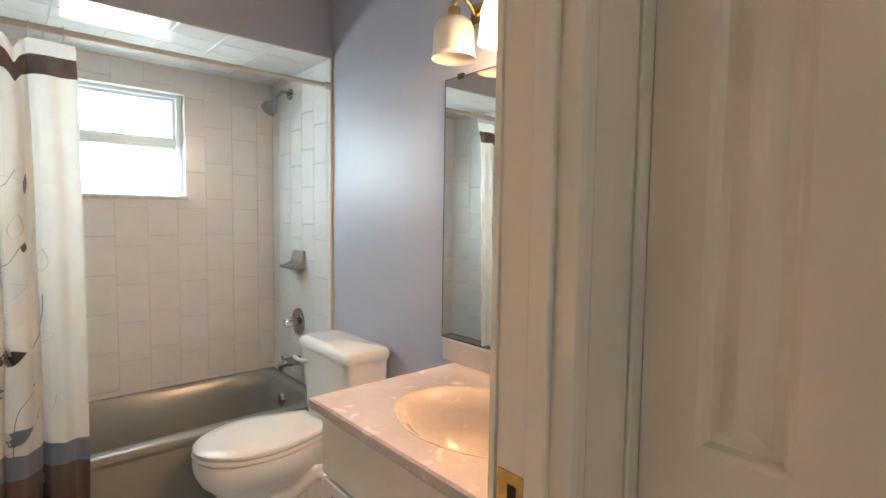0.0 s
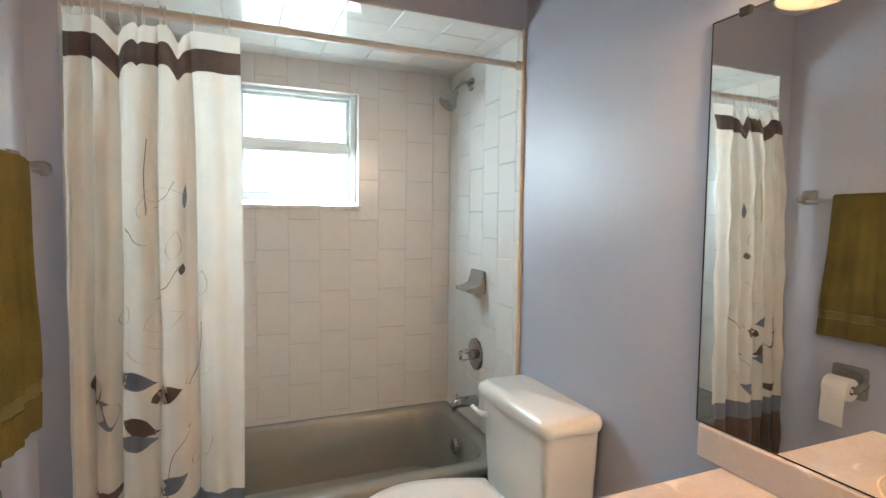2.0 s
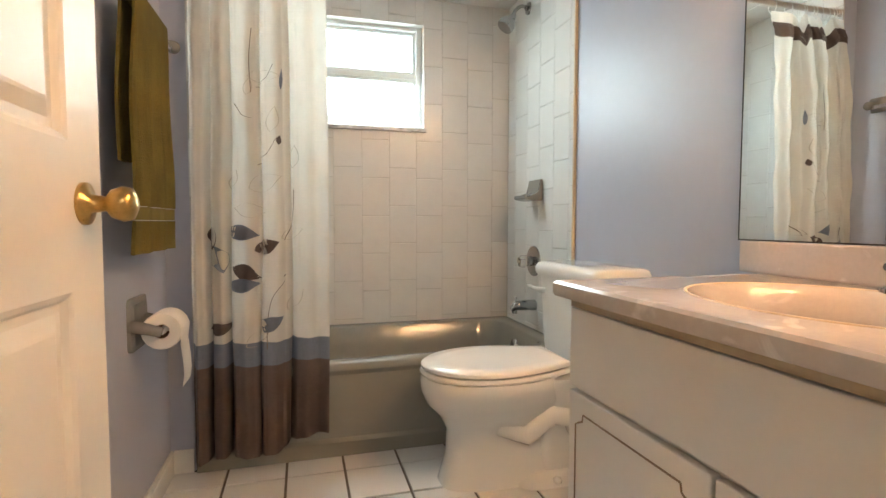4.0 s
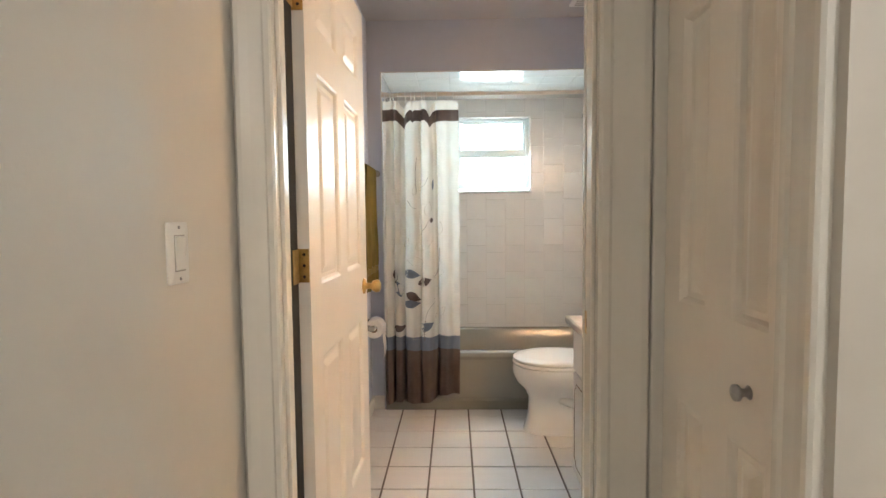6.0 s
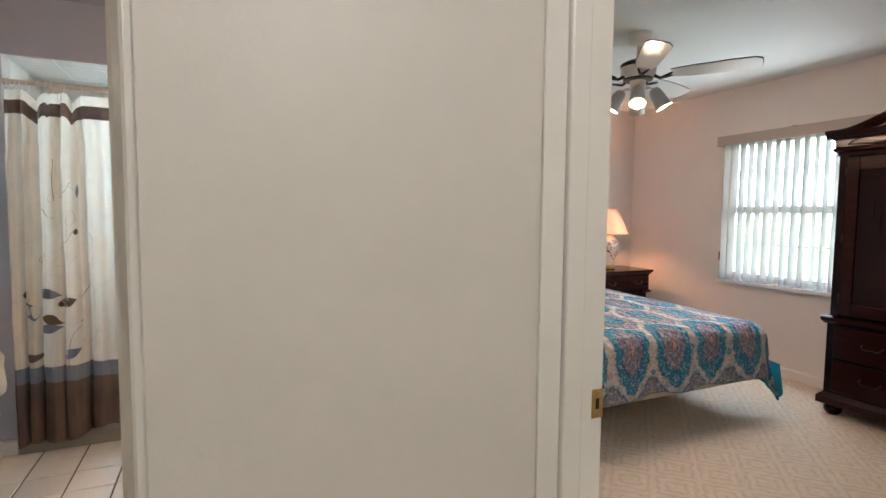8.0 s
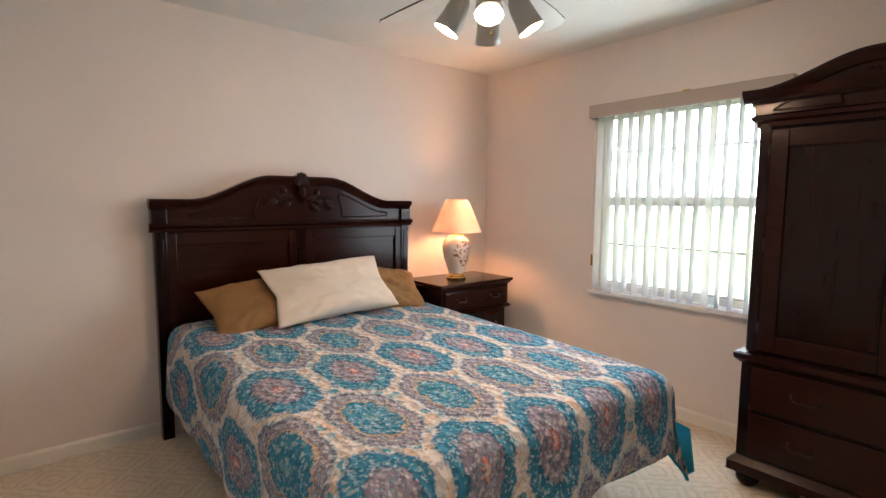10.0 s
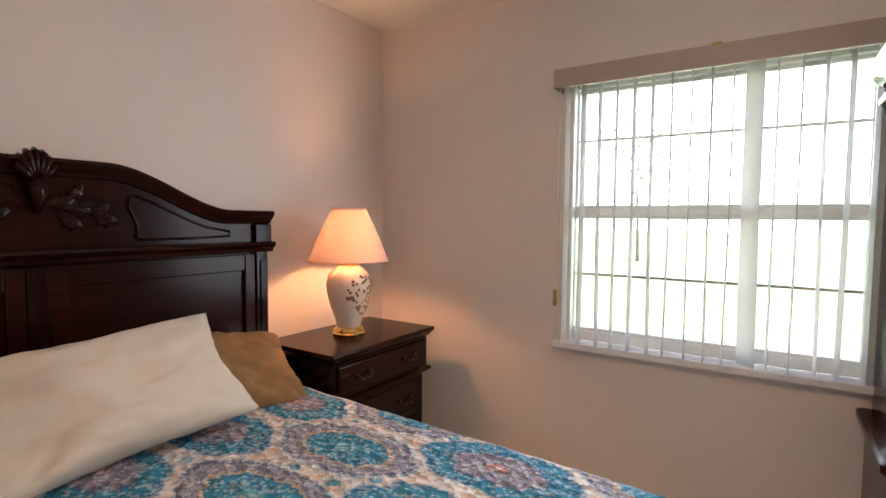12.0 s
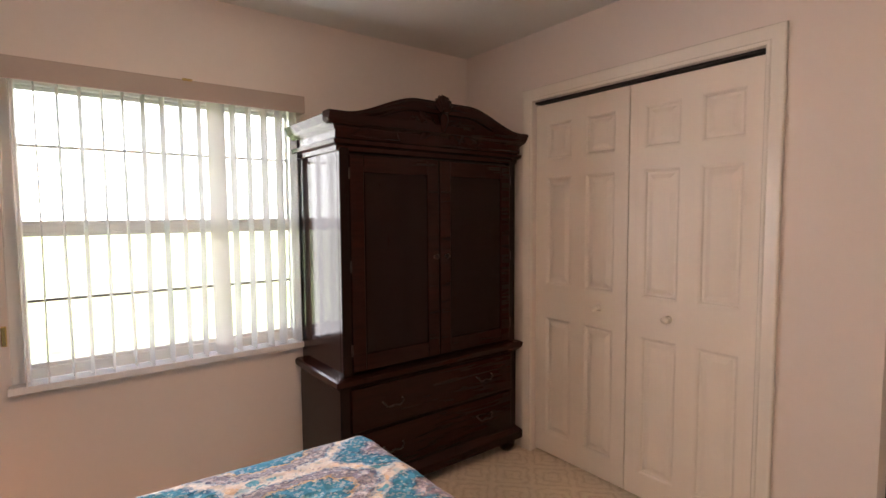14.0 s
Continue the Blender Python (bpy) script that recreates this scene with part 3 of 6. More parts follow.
for nm, x0, x1 in (("west", DX0 - 0.02, DX0), ("east", DX1, DX1 + 0.02)):
    bm = box(x0, 0.74, 0, x1, 0.86, DZ, 0.002, 1)
    s = 1 if nm == "west" else -1
    xs = DX0 if nm == "west" else DX1
    box(xs, 0.765, 0, xs + s * (0.012 if nm == "west" else 0.011), 0.8, DZ - 0.001, 0.002, 1, bm)
    trim("trim_bath_jamb_" + nm, bm, "off-white painted door jamb with stop")
trim("trim_bath_jamb_head", box(DX0, 0.741, DZ, DX1, 0.859, DZ + 0.019), "off-white painted door jamb head")
# Near-black strip paints the unlit gap between hinge jamb and open door.
trim("trim_bath_door_seal", box(DX0, 0.802, 0.01, DX0 + 0.0115, 0.858, DZ - 0.002, 0.001, 1), "black strip painting the unlit gap along the hinge jamb", M_dark)
# bedroom door
casing("trim_bedroom_door_hall", JX0 + 0.004, JX1 - 0.004, DZ, WY, -1, "x", WHITE, 0.085, left=False, right=False)
trim("trim_bedroom_backband", box(JX0 - 0.155, WY - 0.006, 0, JX0 - 0.103, WY, 2.2, 0.002, 1), "flat off-white board beside the door stop")
trim("trim_bedroom_stop", box(JX0 - 0.103, WY - 0.017, 0, JX0 - 0.056, WY, 2.2, 0.005), "off-white door stop with an eased edge")
trim("trim_bedroom_strike_board", box(JX0 - 0.056, WY - 0.004, 0, JX0 + 0.004, WY, 2.2, 0.002, 1), "flat off-white jamb board with the strike plate")
for nm, x0, x1 in (("west", JX0 - 0.02, JX0),):
    bm = box(x0, WY, 0, x1, WY + 0.12, DZ, 0.002, 1)
    s = 1 if nm == "west" else -1
    xs = JX0 if nm == "west" else JX1
    box(xs, WY + 0.012, 0, xs + s * 0.009, WY + 0.036, DZ - 0.001, 0.002, 1, bm)
    trim("trim_bedroom_jamb_" + nm, bm, "off-white painted door jamb with stop")
casing("trim_bedroom_door_inside", JX0 + 0.004, JX1 - 0.004, DZ, WY + 0.12, 1, "x", WHITE, right=False)
# linen closet
casing("trim_linen_casing", 0.252, 0.72, DZ, CX, -1, "y", WHITE, 0.085, left=True, right=False)
# bedroom closet
casing("trim_closet_casing", KX0 + 0.004, KX1 - 0.004, KZ, RY0, 1, "x", WHITE, 0.07)
trim("trim_closet_track", box(KX0, RY0 - 0.08, KZ - 0.012, KX1, RY0 - 0.02, KZ - 0.001), "dark metal closet door track", M_dark)

BB = [(0, 0), (0.012, 0), (0.012, 0.07), (0.006, 0.084), (0, 0.084)]


def baseboard(name, x0, y0, x1, y1, ox, oy, label="low off-white painted baseboard"):
    return tagged(part(name, sweep(BB, [(x0, y0, 0, ox, oy), (x1, y1, 0, ox, oy)]), M_trim), label, "baseboard", kind="structure")


baseboard("baseboard_bath_left", BX0, 0.93, BX0, AY, 1, 0)
baseboard("baseboard_bath_return", BX0 + 0.012, AY, AX0 - 0.01, AY, 0, -1)
baseboard("baseboard_hall_left", HALLX, 0.07, HALLX, 0.72, 1, 0)
baseboard("baseboard_hall_bedroom", CX, WY, JX0 - 0.16, WY, 0, -1)
baseboard("baseboard_bedroom_head", 1.65, RY1, RX1, RY1, 0, -1)
baseboard("baseboard_bedroom_window", RX1, RY0, RX1, RY1, -1, 0)
baseboard("baseboard_bedroom_closet", 4.66, RY0, RX1, RY0, 0, 1)
baseboard("baseboard_bedroom_closet_west", 3.0, RY0, 3.31, RY0, 0, 1)
trim("trim_hall_corner", box(HALLX - 0.12, 0.045, 0, HALLX + 0.006, 0.06, 2.1, 0.004), "off-white casing at the hall corner")

# ---- bathroom ----
def pane_window(name, label, axis, a0, a1, z0, z1, plane, inward, bars_z=(), mull=(), frame_w=0.035, frame_mat=None, group=""):
    """Single-hung window in an opening. axis: the way it runs; plane: middle of the frame; inward: sign towards the room."""
    w = thing(name, label, "window", kind="structure")
    fm = frame_mat or M_alu
    def bx(p0, p1, q0, q1, d0, d1, bev=0.003):
        return box(p0, plane + d0, q0, p1, plane + d1, q1, bev, 1) if axis == "x" else box(plane + d0, p0, q0, plane + d1, p1, q1, bev, 1)
    for nm, p0, p1, q0, q1 in (("frame_side", a0, a0 + frame_w, z0, z1), ("frame_side", a1 - frame_w, a1, z0, z1), ("frame_head", a0 + frame_w, a1 - frame_w, z1 - frame_w, z1), ("frame_sill", a0 + frame_w, a1 - frame_w, z0, z0 + frame_w)):
        part(nm, bx(p0, p1, q0, q1, -0.03, 0.03), fm, w)
    zm = (z0 + z1) / 2
    part("meeting_rail", bx(a0 + frame_w, a1 - frame_w, zm - 0.018, zm + 0.014, -0.022, 0.022), fm, w)
    for nm, q0, q1, off in (("lower_sash", z0 + frame_w, zm - 0.018, inward * 0.01), ("upper_sash", zm + 0.014, z1 - frame_w, -inward * 0.01)):
        bm = bmesh.new()
        s = 0.016
        for p0, p1, r0, r1 in ((a0 + frame_w, a0 + frame_w + s, q0, q1), (a1 - frame_w - s, a1 - frame_w, q0, q1), (a0 + frame_w + s, a1 - frame_w - s, q0, q0 + s), (a0 + frame_w + s, a1 - frame_w - s, q1 - s, q1)):
            join(bm, bx(p0, p1, r0, r1, off - 0.01, off + 0.01, 0.002))
        sash = part(nm, bm, fm, w)
        pn = part("pane", bx(a0 + frame_w + s, a1 - frame_w - s, q0 + s, q1 - s, off - 0.002, off + 0.002, 0), M_pane, sash)
        pn.visible_shadow = False
    for bz in bars_z:
        part("glazing_bar", bx(a0 + frame_w + 0.016, a1 - frame_w - 0.016, bz - 0.006, bz + 0.006, -0.008, 0.008, 0.002), fm, w)
    for q0, q1, ay in mull:
        part("glazing_bar", bx(ay - 0.006, ay + 0.006, q0, q1, -0.007, 0.007, 0.002), fm, w)
    return w


bw = pane_window("window_1", "small white aluminium single-hung bathroom window", "x", BW0, BW1, BWZ0 + 0.028, BWZ1 + 0.012, BY1 + 0.075, -1, frame_w=0.03)
part("latch", box(0.68, BY1 + 0.04, BWZ0 + 0.036, 0.76, BY1 + 0.05, BWZ0 + 0.048, 0.002, 1), M_alu, bw)
tagged(part("window_sill_bath", box(BW0 - 0.02, BY1 - 0.03, BWZ0 - 0.012, BW1 + 0.012, BY1 + 0.1, BWZ0 + 0.008, 0.004), M_sill), "narrow grey-veined marble window sill", "window sill", kind="structure")
bd = tagged(part("backdrop_bath", box(-1.4, 4.2, 0.2, 2.8, 4.22, 3.6), M_glowbath), "bright overcast glare outside the bathroom window", "backdrop", kind="structure")

# bathtub: apron, rim and basin
tub = thing("bathtub", "taupe-grey enamelled alcove bathtub with a rolled rim", "bathtub", (0, 0, 0))


def rrect(x0, y0, x1, y1, r, z, n=6):
    out = []
    for cx, cy, a in ((x1 - r, y1 - r, 0), (x0 + r, y1 - r, 90), (x0 + r, y0 + r, 180), (x1 - r, y0 + r, 270)):
        for k in range(n + 1):
            t = radians(a + 90 * k / n)
            out.append((cx + r * math.cos(t), cy + r * math.sin(t), z))
    return out


TX0, TX1, TY0, TY1, TZ = AX0 + 0.001, AX1 - 0.001, 2.672, 3.43, 0.368
bm = rings([rrect(TX0, TY0, TX1, TY1, 0.012, TZ - 0.03), rrect(TX0, TY0, TX1, TY1, 0.012, TZ - 0.008), rrect(TX0 + 0.01, TY0 + 0.008, TX1 - 0.008, TY1 - 0.008, 0.02, TZ),
            rrect(TX0 + 0.07, TY0 + 0.07, TX1 - 0.07, TY1 - 0.05, 0.13, TZ), rrect(TX0 + 0.085, TY0 + 0.085, TX1 - 0.08, TY1 - 0.06, 0.13, TZ - 0.012), rrect(TX0 + 0.13, TY0 + 0.11, TX1 - 0.1, TY1 - 0.085, 0.13, TZ - 0.16),
            rrect(TX0 + 0.2, TY0 + 0.14, TX1 - 0.14, TY1 - 0.11, 0.13, 0.09), rrect(TX0 + 0.28, TY0 + 0.2, TX1 - 0.2, TY1 - 0.17, 0.1, 0.07)], cap0=False)
part("basin", bm, M_tub, tub, smooth=50)
part("apron", extrude_poly([(TY0 + 0.002, TZ - 0.028), (TY0 + 0.012, TZ - 0.05), (TY0 + 0.014, 0.07), (TY0 + 0.004, 0.055), (TY0 + 0.004, 0.0), (TY0 + 0.05, 0.0), (TY0 + 0.05, TZ - 0.028)], 0, TX0, TX1), M_tub, tub)
ov = moved(lathe([(0.0, 0.016), (0.02, 0.016), (0.034, 0.01), (0.037, 0.0)], 20, caps=False), Matrix.Translation((TX1 - 0.114, 3.05, 0.288)) @ pose(0, 0, 0, 0, -80, 0))
part("overflow_plate", ov, M_chrome, tub, "round chrome overflow plate", True)
part("drain", moved(lathe([(0.03, 0.0), (0.03, 0.004), (0.0, 0.006)], 16), pose(TX1 - 0.3, 3.05, 0.0705)), M_chrome, tub)

# shower fittings on the right tile face
sh = thing("shower_fixture", "chrome shower head on a curved arm", "shower", (AX1, 3.17, 2.012))
part("flange", moved(lathe([(0.032, 0), (0.03, 0.008), (0.012, 0.012), (0.012, 0.02)], 18), pose(0, 0, 0, 0, -90, 0)), M_chrome, sh, smooth=50)
arm = [(-0.01 - 0.085 * t, -0.01 * t, 0.014 * math.sin(3.1 * t) - 0.05 * t * t) for t in (0, 0.2, 0.4, 0.6, 0.8, 1)]
part("arm", tube(arm, 0.0095, 10), M_chrome, sh, smooth=True)
head = moved(lathe([(0.013, 0.07), (0.017, 0.055), (0.026, 0.035), (0.043, 0.01), (0.045, -0.012), (0.04, -0.02), (0.0, -0.02)], 20), Matrix.Translation((-0.128, -0.012, -0.1)) @ pose(0, 0, 0, 0, 38, 0))
part("head", head, M_chrome, sh, smooth=40)
sd = thing("soap_dish", "grey ceramic soap dish set in the tile", "soap dish", (AX1, 3.058, 1.018))
bm = extrude_poly([(0, -0.0), (0, 0.105), (-0.012, 0.105), (-0.02, 0.04), (-0.085, 0.018), (-0.092, 0.008), (-0.05, -0.002)], 1, -0.07, 0.07)
bmesh.ops.bevel(bm, geom=bm.edges[:], offset=0.004, segments=2, affect="EDGES")
part("dish", bm, M_greyceramic, sd, smooth=40)
part("lip", box(-0.094, -0.066, 0.008, -0.083, 0.066, 0.026, 0.004), M_greyceramic, sd)
vl = thing("tub_valve", "round chrome shower valve with a clear knob", "valve", (AX1, 3.08, 0.712))
part("escutcheon", moved(lathe([(0.078, 0), (0.076, 0.006), (0.06, 0.012), (0.025, 0.016), (0.022, 0.04), (0.0, 0.04)], 28), pose(0, 0, 0, 0, -90, 0)), M_chrome, vl, smooth=40)
kn = [[((0.027 + 0.003 * math.cos(8 * 2 * math.pi * i / 32)) * s * math.cos(2 * math.pi * i / 32), (0.027 + 0.003 * math.cos(8 * 2 * math.pi * i / 32)) * s * math.sin(2 * math.pi * i / 32), z) for i in range(32)] for s, z in ((0.8, 0.038), (1, 0.046), (1, 0.07), (0.8, 0.082))]
part("knob", moved(rings(kn), pose(0, 0, 0, 0, -90, 0)), M_acrylic, vl, "clear fluted acrylic knob", 40)
part("knob_cap", moved(lathe([(0.012, 0.083), (0.01, 0.086), (0.0, 0.087)], 12), pose(0, 0, 0, 0, -90, 0)), M_chrome, vl)
sp = thing("tub_spout", "chrome tub spout with a diverter pin", "spout", (AX1, 3.065, 0.488))
part("spout", rings([[(x, r * math.cos(a), z + r * s * math.sin(a)) for a in [2 * math.pi * k / 16 for k in range(16)]] for x, r, s, z in ((0, 0.028, 1, 0), (-0.04, 0.027, 1, 0.002), (-0.09, 0.026, 0.95, 0.002), (-0.118, 0.023, 0.95, -0.004), (-0.13, 0.016, 0.8, -0.012))]), M_chrome, sp, smooth=50)
part("nozzle", moved(lathe([(0.014, 0), (0.015, -0.026), (0.011, -0.026)], 14), pose(-0.112, 0, -0.012)), M_chrome, sp)
part("diverter_pin", moved(lathe([(0.004, 0), (0.004, 0.014), (0.008, 0.016), (0.006, 0.024), (0, 0.024)], 10), pose(-0.105, 0, 0.02)), M_chrome, sp)

# shower rod, rings and curtain
RODY, RODZ = 2.712, 1.975
rod = thing("shower_rod", "beige enamelled telescoping shower rod", "curtain rod", (AX0, RODY, RODZ))
part("outer_tube", moved(tube([(0.012, 0, 0), (0.62, 0, 0)], 0.0135, 14), Matrix()), M_rod, rod, smooth=40)
part("inner_tube", tube([(0.62, 0, 0), (1.508, 0, 0)], 0.0115, 14), M_rod, rod, smooth=40)
part("collar", tube([(0.6, 0, 0), (0.626, 0, 0)], 0.0145, 14), M_rod, rod, smooth=40)
part("end_cap", tube([(0.0, 0, 0), (0.03, 0, 0)], 0.018, 16), M_rod, rod, smooth=40)
part("end_cap", tube([(1.49, 0, 0), (1.52, 0, 0)], 0.018, 16), M_rod, rod, smooth=40)


# folds across the cloth: (place, depth towards the room)
FOLDS = ((0.0, -0.01), (0.05, 0.045), (0.1, 0.034), (0.14, -0.04), (0.175, 0.036), (0.225, 0.044), (0.275, -0.045), (0.325, 0.03), (0.4, 0.05), (0.46, 0.044), (0.495, -0.03),
         (0.53, 0.046), (0.6, 0.056), (0.66, 0.02), (0.705, -0.042), (0.76, 0.0), (0.83, 0.014), (0.91, -0.006), (1.0, 0.012))


def fold(s):
    for (a, p), (b, q) in zip(FOLDS, FOLDS[1:]):
        if s <= b:
            t = (s - a) / (b - a)
            return p + (q - p) * (t * t * (3 - 2 * t))
    return FOLDS[-1][1]


def drape(s, z, off=0.0):
    """The curtain's cloth: s from 0 to 1 across, z up; off towards the room."""
    h = (z - 0.05) / 1.87
    full = 0.5 + 0.5 * min(1, max(0, (1.86 - z) / 0.3))
    e = s * (1 - s) * 4
    w = min(1, max(0, s + e * (0.014 * math.sin(2.1 * z + 4 * s) + 0.006 * math.sin(7 * z + 9 * s))))
    d = fold(w)
    lean = fold(min(1, w + 0.012)) - fold(max(0, w - 0.012))
    x = -0.014 + (0.45 + 0.02 * h + 0.012 * math.sin(2.3 * h + 1)) * s - 0.16 * lean * full * e
    y = 2.652 - 0.02 * (1 - h) + 0.03 * h * h - d * full + 0.004 * math.sin(15 * z + 11 * s) + 0.003 * math.sin(31 * z + 23 * s + 1)
    if z > 1.83:
        y = y + (2.695 - y) * min(1, (z - 1.83) / 0.12)
    return x, y - off


def hem(s):
    return 0.055 + 0.06 * s + 0.012 * math.sin(9 * s)


def top_edge(s):
    return 1.935


cur = thing("shower_curtain", "cream leaf-print shower curtain with slate and dark brown hem bands", "curtain", (0, 0, 0))


def band(name, z0, z1, material, label="", off=0.0, nz=30, ns=170):
    loops = []
    for k in range(nz + 1):
        row = []
        for i in range(ns + 1):
            s = i / ns
            a = z0(s) if callable(z0) else z0
            b = z1(s) if callable(z1) else z1
            z = a + (b - a) * k / nz
            x, y = drape(s, z, off)
            dip = 0.046 * math.exp(-(abs(s - 0.28) / 0.055) ** 1.5) + 0.044 * math.exp(-(abs(s - 0.62) / 0.032) ** 1.4) + 0.014 * math.exp(-(abs(s - 0.4) / 0.015) ** 1.5) + 0.006 * s + 0.005 * math.sin(31 * s) * (s < 0.7)
            row.append((x, y, z - dip * min(1, max(0, (z - 1.45) / 0.4))))
        loops.append(row)
    return part(name, rings(loops, False, False, False), material, cur, label, True)


band("header", 1.876, top_edge, M_curtain, nz=6)
for k in range(3):
    band("pleat_band", 1.808 + 0.0235 * k, 1.833 + 0.0235 * k, M_cbrown, "pleated dark brown band", 0.004 + 0.002 * (k % 2), nz=2)
band("panel", 0.482, 1.812, M_curtain, nz=60)
band("slate_band", 0.402, 0.485, M_cblue, "slate-blue band", 0.0015, nz=6)
band("hem_band", hem, 0.405, M_cbrown, "dark brown hem band", 0.0005, nz=12)


def leaf(s0, z0, length, ang, fat, material, half=None, off=0.004):
    """Printed leaf laid on the folds; half: fill one side alone."""
    ca, sa = math.cos(radians(ang)), math.sin(radians(ang))
    lo, mid, hi = [], [], []
    for k in range(15):
        t = k / 14
        w = fat * length * math.sin(math.pi * t ** 0.8) * 0.5
        for row, d in ((lo, -w if half != "up" else 0), (mid, 0), (hi, w if half != "down" else 0)):
            a, b = (t - 0.5) * length, d
            s, z = s0 + (a * ca - b * sa) / 0.45, z0 + a * sa + b * ca
            s = min(1, max(0, s))
            x, y = drape(s, z, off)
            row.append((x, y, z))
    return part("printed_leaf", rings([lo, mid, hi], False, False, False), material, cur, smooth=True)


def stem(pts, w, material, off=0.0035):
    a, b = [], []
    n = 26
    for k in range(n + 1):
        t = k / n * (len(pts) - 1)
        i = min(int(t), len(pts) - 2)
        f = t - i
        p0, p1, p2, p3 = (pts[max(0, min(len(pts) - 1, i + q))] for q in (-1, 0, 1, 2))
        s, z = (0.5 * (2 * p1[c] + (p2[c] - p0[c]) * f + (2 * p0[c] - 5 * p1[c] + 4 * p2[c] - p3[c]) * f * f + (3 * p1[c] - p0[c] - 3 * p2[c] + p3[c]) * f ** 3) for c in (0, 1))
        for row, d in ((a, -w), (b, w)):
            x, y = drape(min(1, max(0, s + d / 0.45)), z, off)
            row.append((x, y, z + 0.3 * d))
    return part("printed_stem", rings([a, b], False, False, False), material, cur)


def outline(s0, z0, length, ang, fat, material=None):
    ca, sa = math.cos(radians(ang)), math.sin(radians(ang))
    for sg in (1, -1):
        pts = []
        for k in range(8):
            t = k / 7
            a, b = (t - 0.5) * length, sg * fat * length * math.sin(math.pi * t ** 0.8) * 0.5
            pts.append((s0 + (a * ca - b * sa) / 0.45, z0 + a * sa + b * ca))
        stem(pts, 0.0011, material or M_printgrey)


for s0, z0, ln, an, ft, mt in ((0.37, 0.872, 0.1, -10, 0.55, M_cblue), (0.54, 0.825, 0.085, 22, 0.62, M_cbrown), (0.39, 0.732, 0.09, -28, 0.62, M_cbrown), (0.37, 0.688, 0.1, 8, 0.5, M_cblue), (0.195, 0.78, 0.1, -75, 0.5, M_cblue),
                           (0.15, 0.855, 0.085, -82, 0.4, M_cbrown), (0.2, 0.538, 0.075, 8, 0.6, M_cbrown), (0.565, 0.55, 0.09, 32, 0.55, M_cblue), (0.65, 1.418, 0.075, 86, 0.16, M_cblue), (0.63, 1.2, 0.035, 84, 0.4, M_cbrown), (0.66, 0.72, 0.012, 40, 0.3, M_cbrown)):
    leaf(s0, z0, ln, an, ft, mt)
for s0, z0, ln, an, ft in ((0.53, 1.05, 0.11, 25, 0.55), (0.53, 1.42, 0.1, 5, 0.45), (0.59, 1.27, 0.09, 80, 0.4), (0.3, 1.06, 0.07, 65, 0.5), (0.43, 0.95, 0.1, -10, 0.5), (0.74, 1.15, 0.08, 85, 0.4), (0.74, 0.63, 0.09, 52, 0.45), (0.72, 0.87, 0.08, 25, 0.45), (0.42, 1.38, 0.06, 80, 0.4), (0.47, 0.5, 0.09, 35, 0.5)):
    outline(s0, z0, ln, an, ft)
for pts in (((0.45, 1.58), (0.43, 1.48), (0.44, 1.36)), ((0.33, 1.32), (0.38, 1.28), (0.44, 1.27)), ((0.475, 1.11), (0.55, 1.15), (0.62, 1.21)), ((0.74, 1.03), (0.73, 0.94), (0.66, 0.845)), ((0.66, 0.7), (0.575, 0.64), (0.54, 0.56), (0.535, 0.46)), ((0.47, 1.38), (0.54, 1.41), (0.6, 1.46))):
    stem(pts, 0.0012, M_print)
for k, s in enumerate((0.02, 0.09, 0.13, 0.19, 0.3, 0.36, 0.42, 0.5, 0.55, 0.7, 0.93)):
    x, _ = drape(s, 1.9)
    g = thing("curtain_ring", "clear plastic shower curtain ring on the rod", "curtain ring", (x + 0.004, RODY, RODZ), 0, "curtain rings on the rod")
    part("ring", tube([(0.004 * math.sin(3 * k), 0.022 * math.sin(2 * math.pi * q / 14), 0.0 - 0.016 + 0.034 * math.cos(2 * math.pi * q / 14)) for q in range(15)], 0.0022, 6), M_plastic, g, smooth=True)

# toilet
wc = thing("toilet", "white two-piece porcelain toilet with a closed lid", "toilet", (0, 0, 0))
TYC = 2.385


def oval(cx, cy, a, b, z, n=28, sq=2.3, back=None):
    out = []
    for k in range(n):
        t = 2 * math.pi * k / n
        c, s = math.cos(t), math.sin(t)
        x = cx + a * math.copysign(abs(c) ** (2 / sq), c)
        if back is not None:
            x = min(x, back)
        out.append((x, cy + b * math.copysign(abs(s) ** (2 / sq), s), z))
    return out


bowl = rings([oval(1.06, TYC, 0.25, 0.105, 0.0, sq=3), oval(1.06, TYC, 0.245, 0.1, 0.02, sq=3), oval(1.065, TYC, 0.232, 0.084, 0.1), oval(1.06, TYC, 0.222, 0.082, 0.19), oval(1.045, TYC, 0.232, 0.105, 0.24), oval(1.015, TYC, 0.247, 0.15, 0.285), oval(1.0, TYC, 0.251, 0.176, 0.33), oval(1.0, TYC, 0.252, 0.182, 0.365), oval(1.0, TYC, 0.245, 0.176, 0.382)])
part("bowl", bowl, M_porcelain, wc, smooth=60)
part("pedestal_back", rings([rrect(1.15, TYC - 0.1, 1.42, TYC + 0.1, 0.05, 0.0), rrect(1.15, TYC - 0.09, 1.42, TYC + 0.09, 0.05, 0.2), rrect(1.16, TYC - 0.11, 1.46, TYC + 0.11, 0.05, 0.3), rrect(1.16, TYC - 0.15, 1.47, TYC + 0.15, 0.05, 0.36), rrect(1.17, TYC - 0.15, 1.465, TYC + 0.15, 0.05, 0.375)]), M_porcelain, wc, smooth=50)
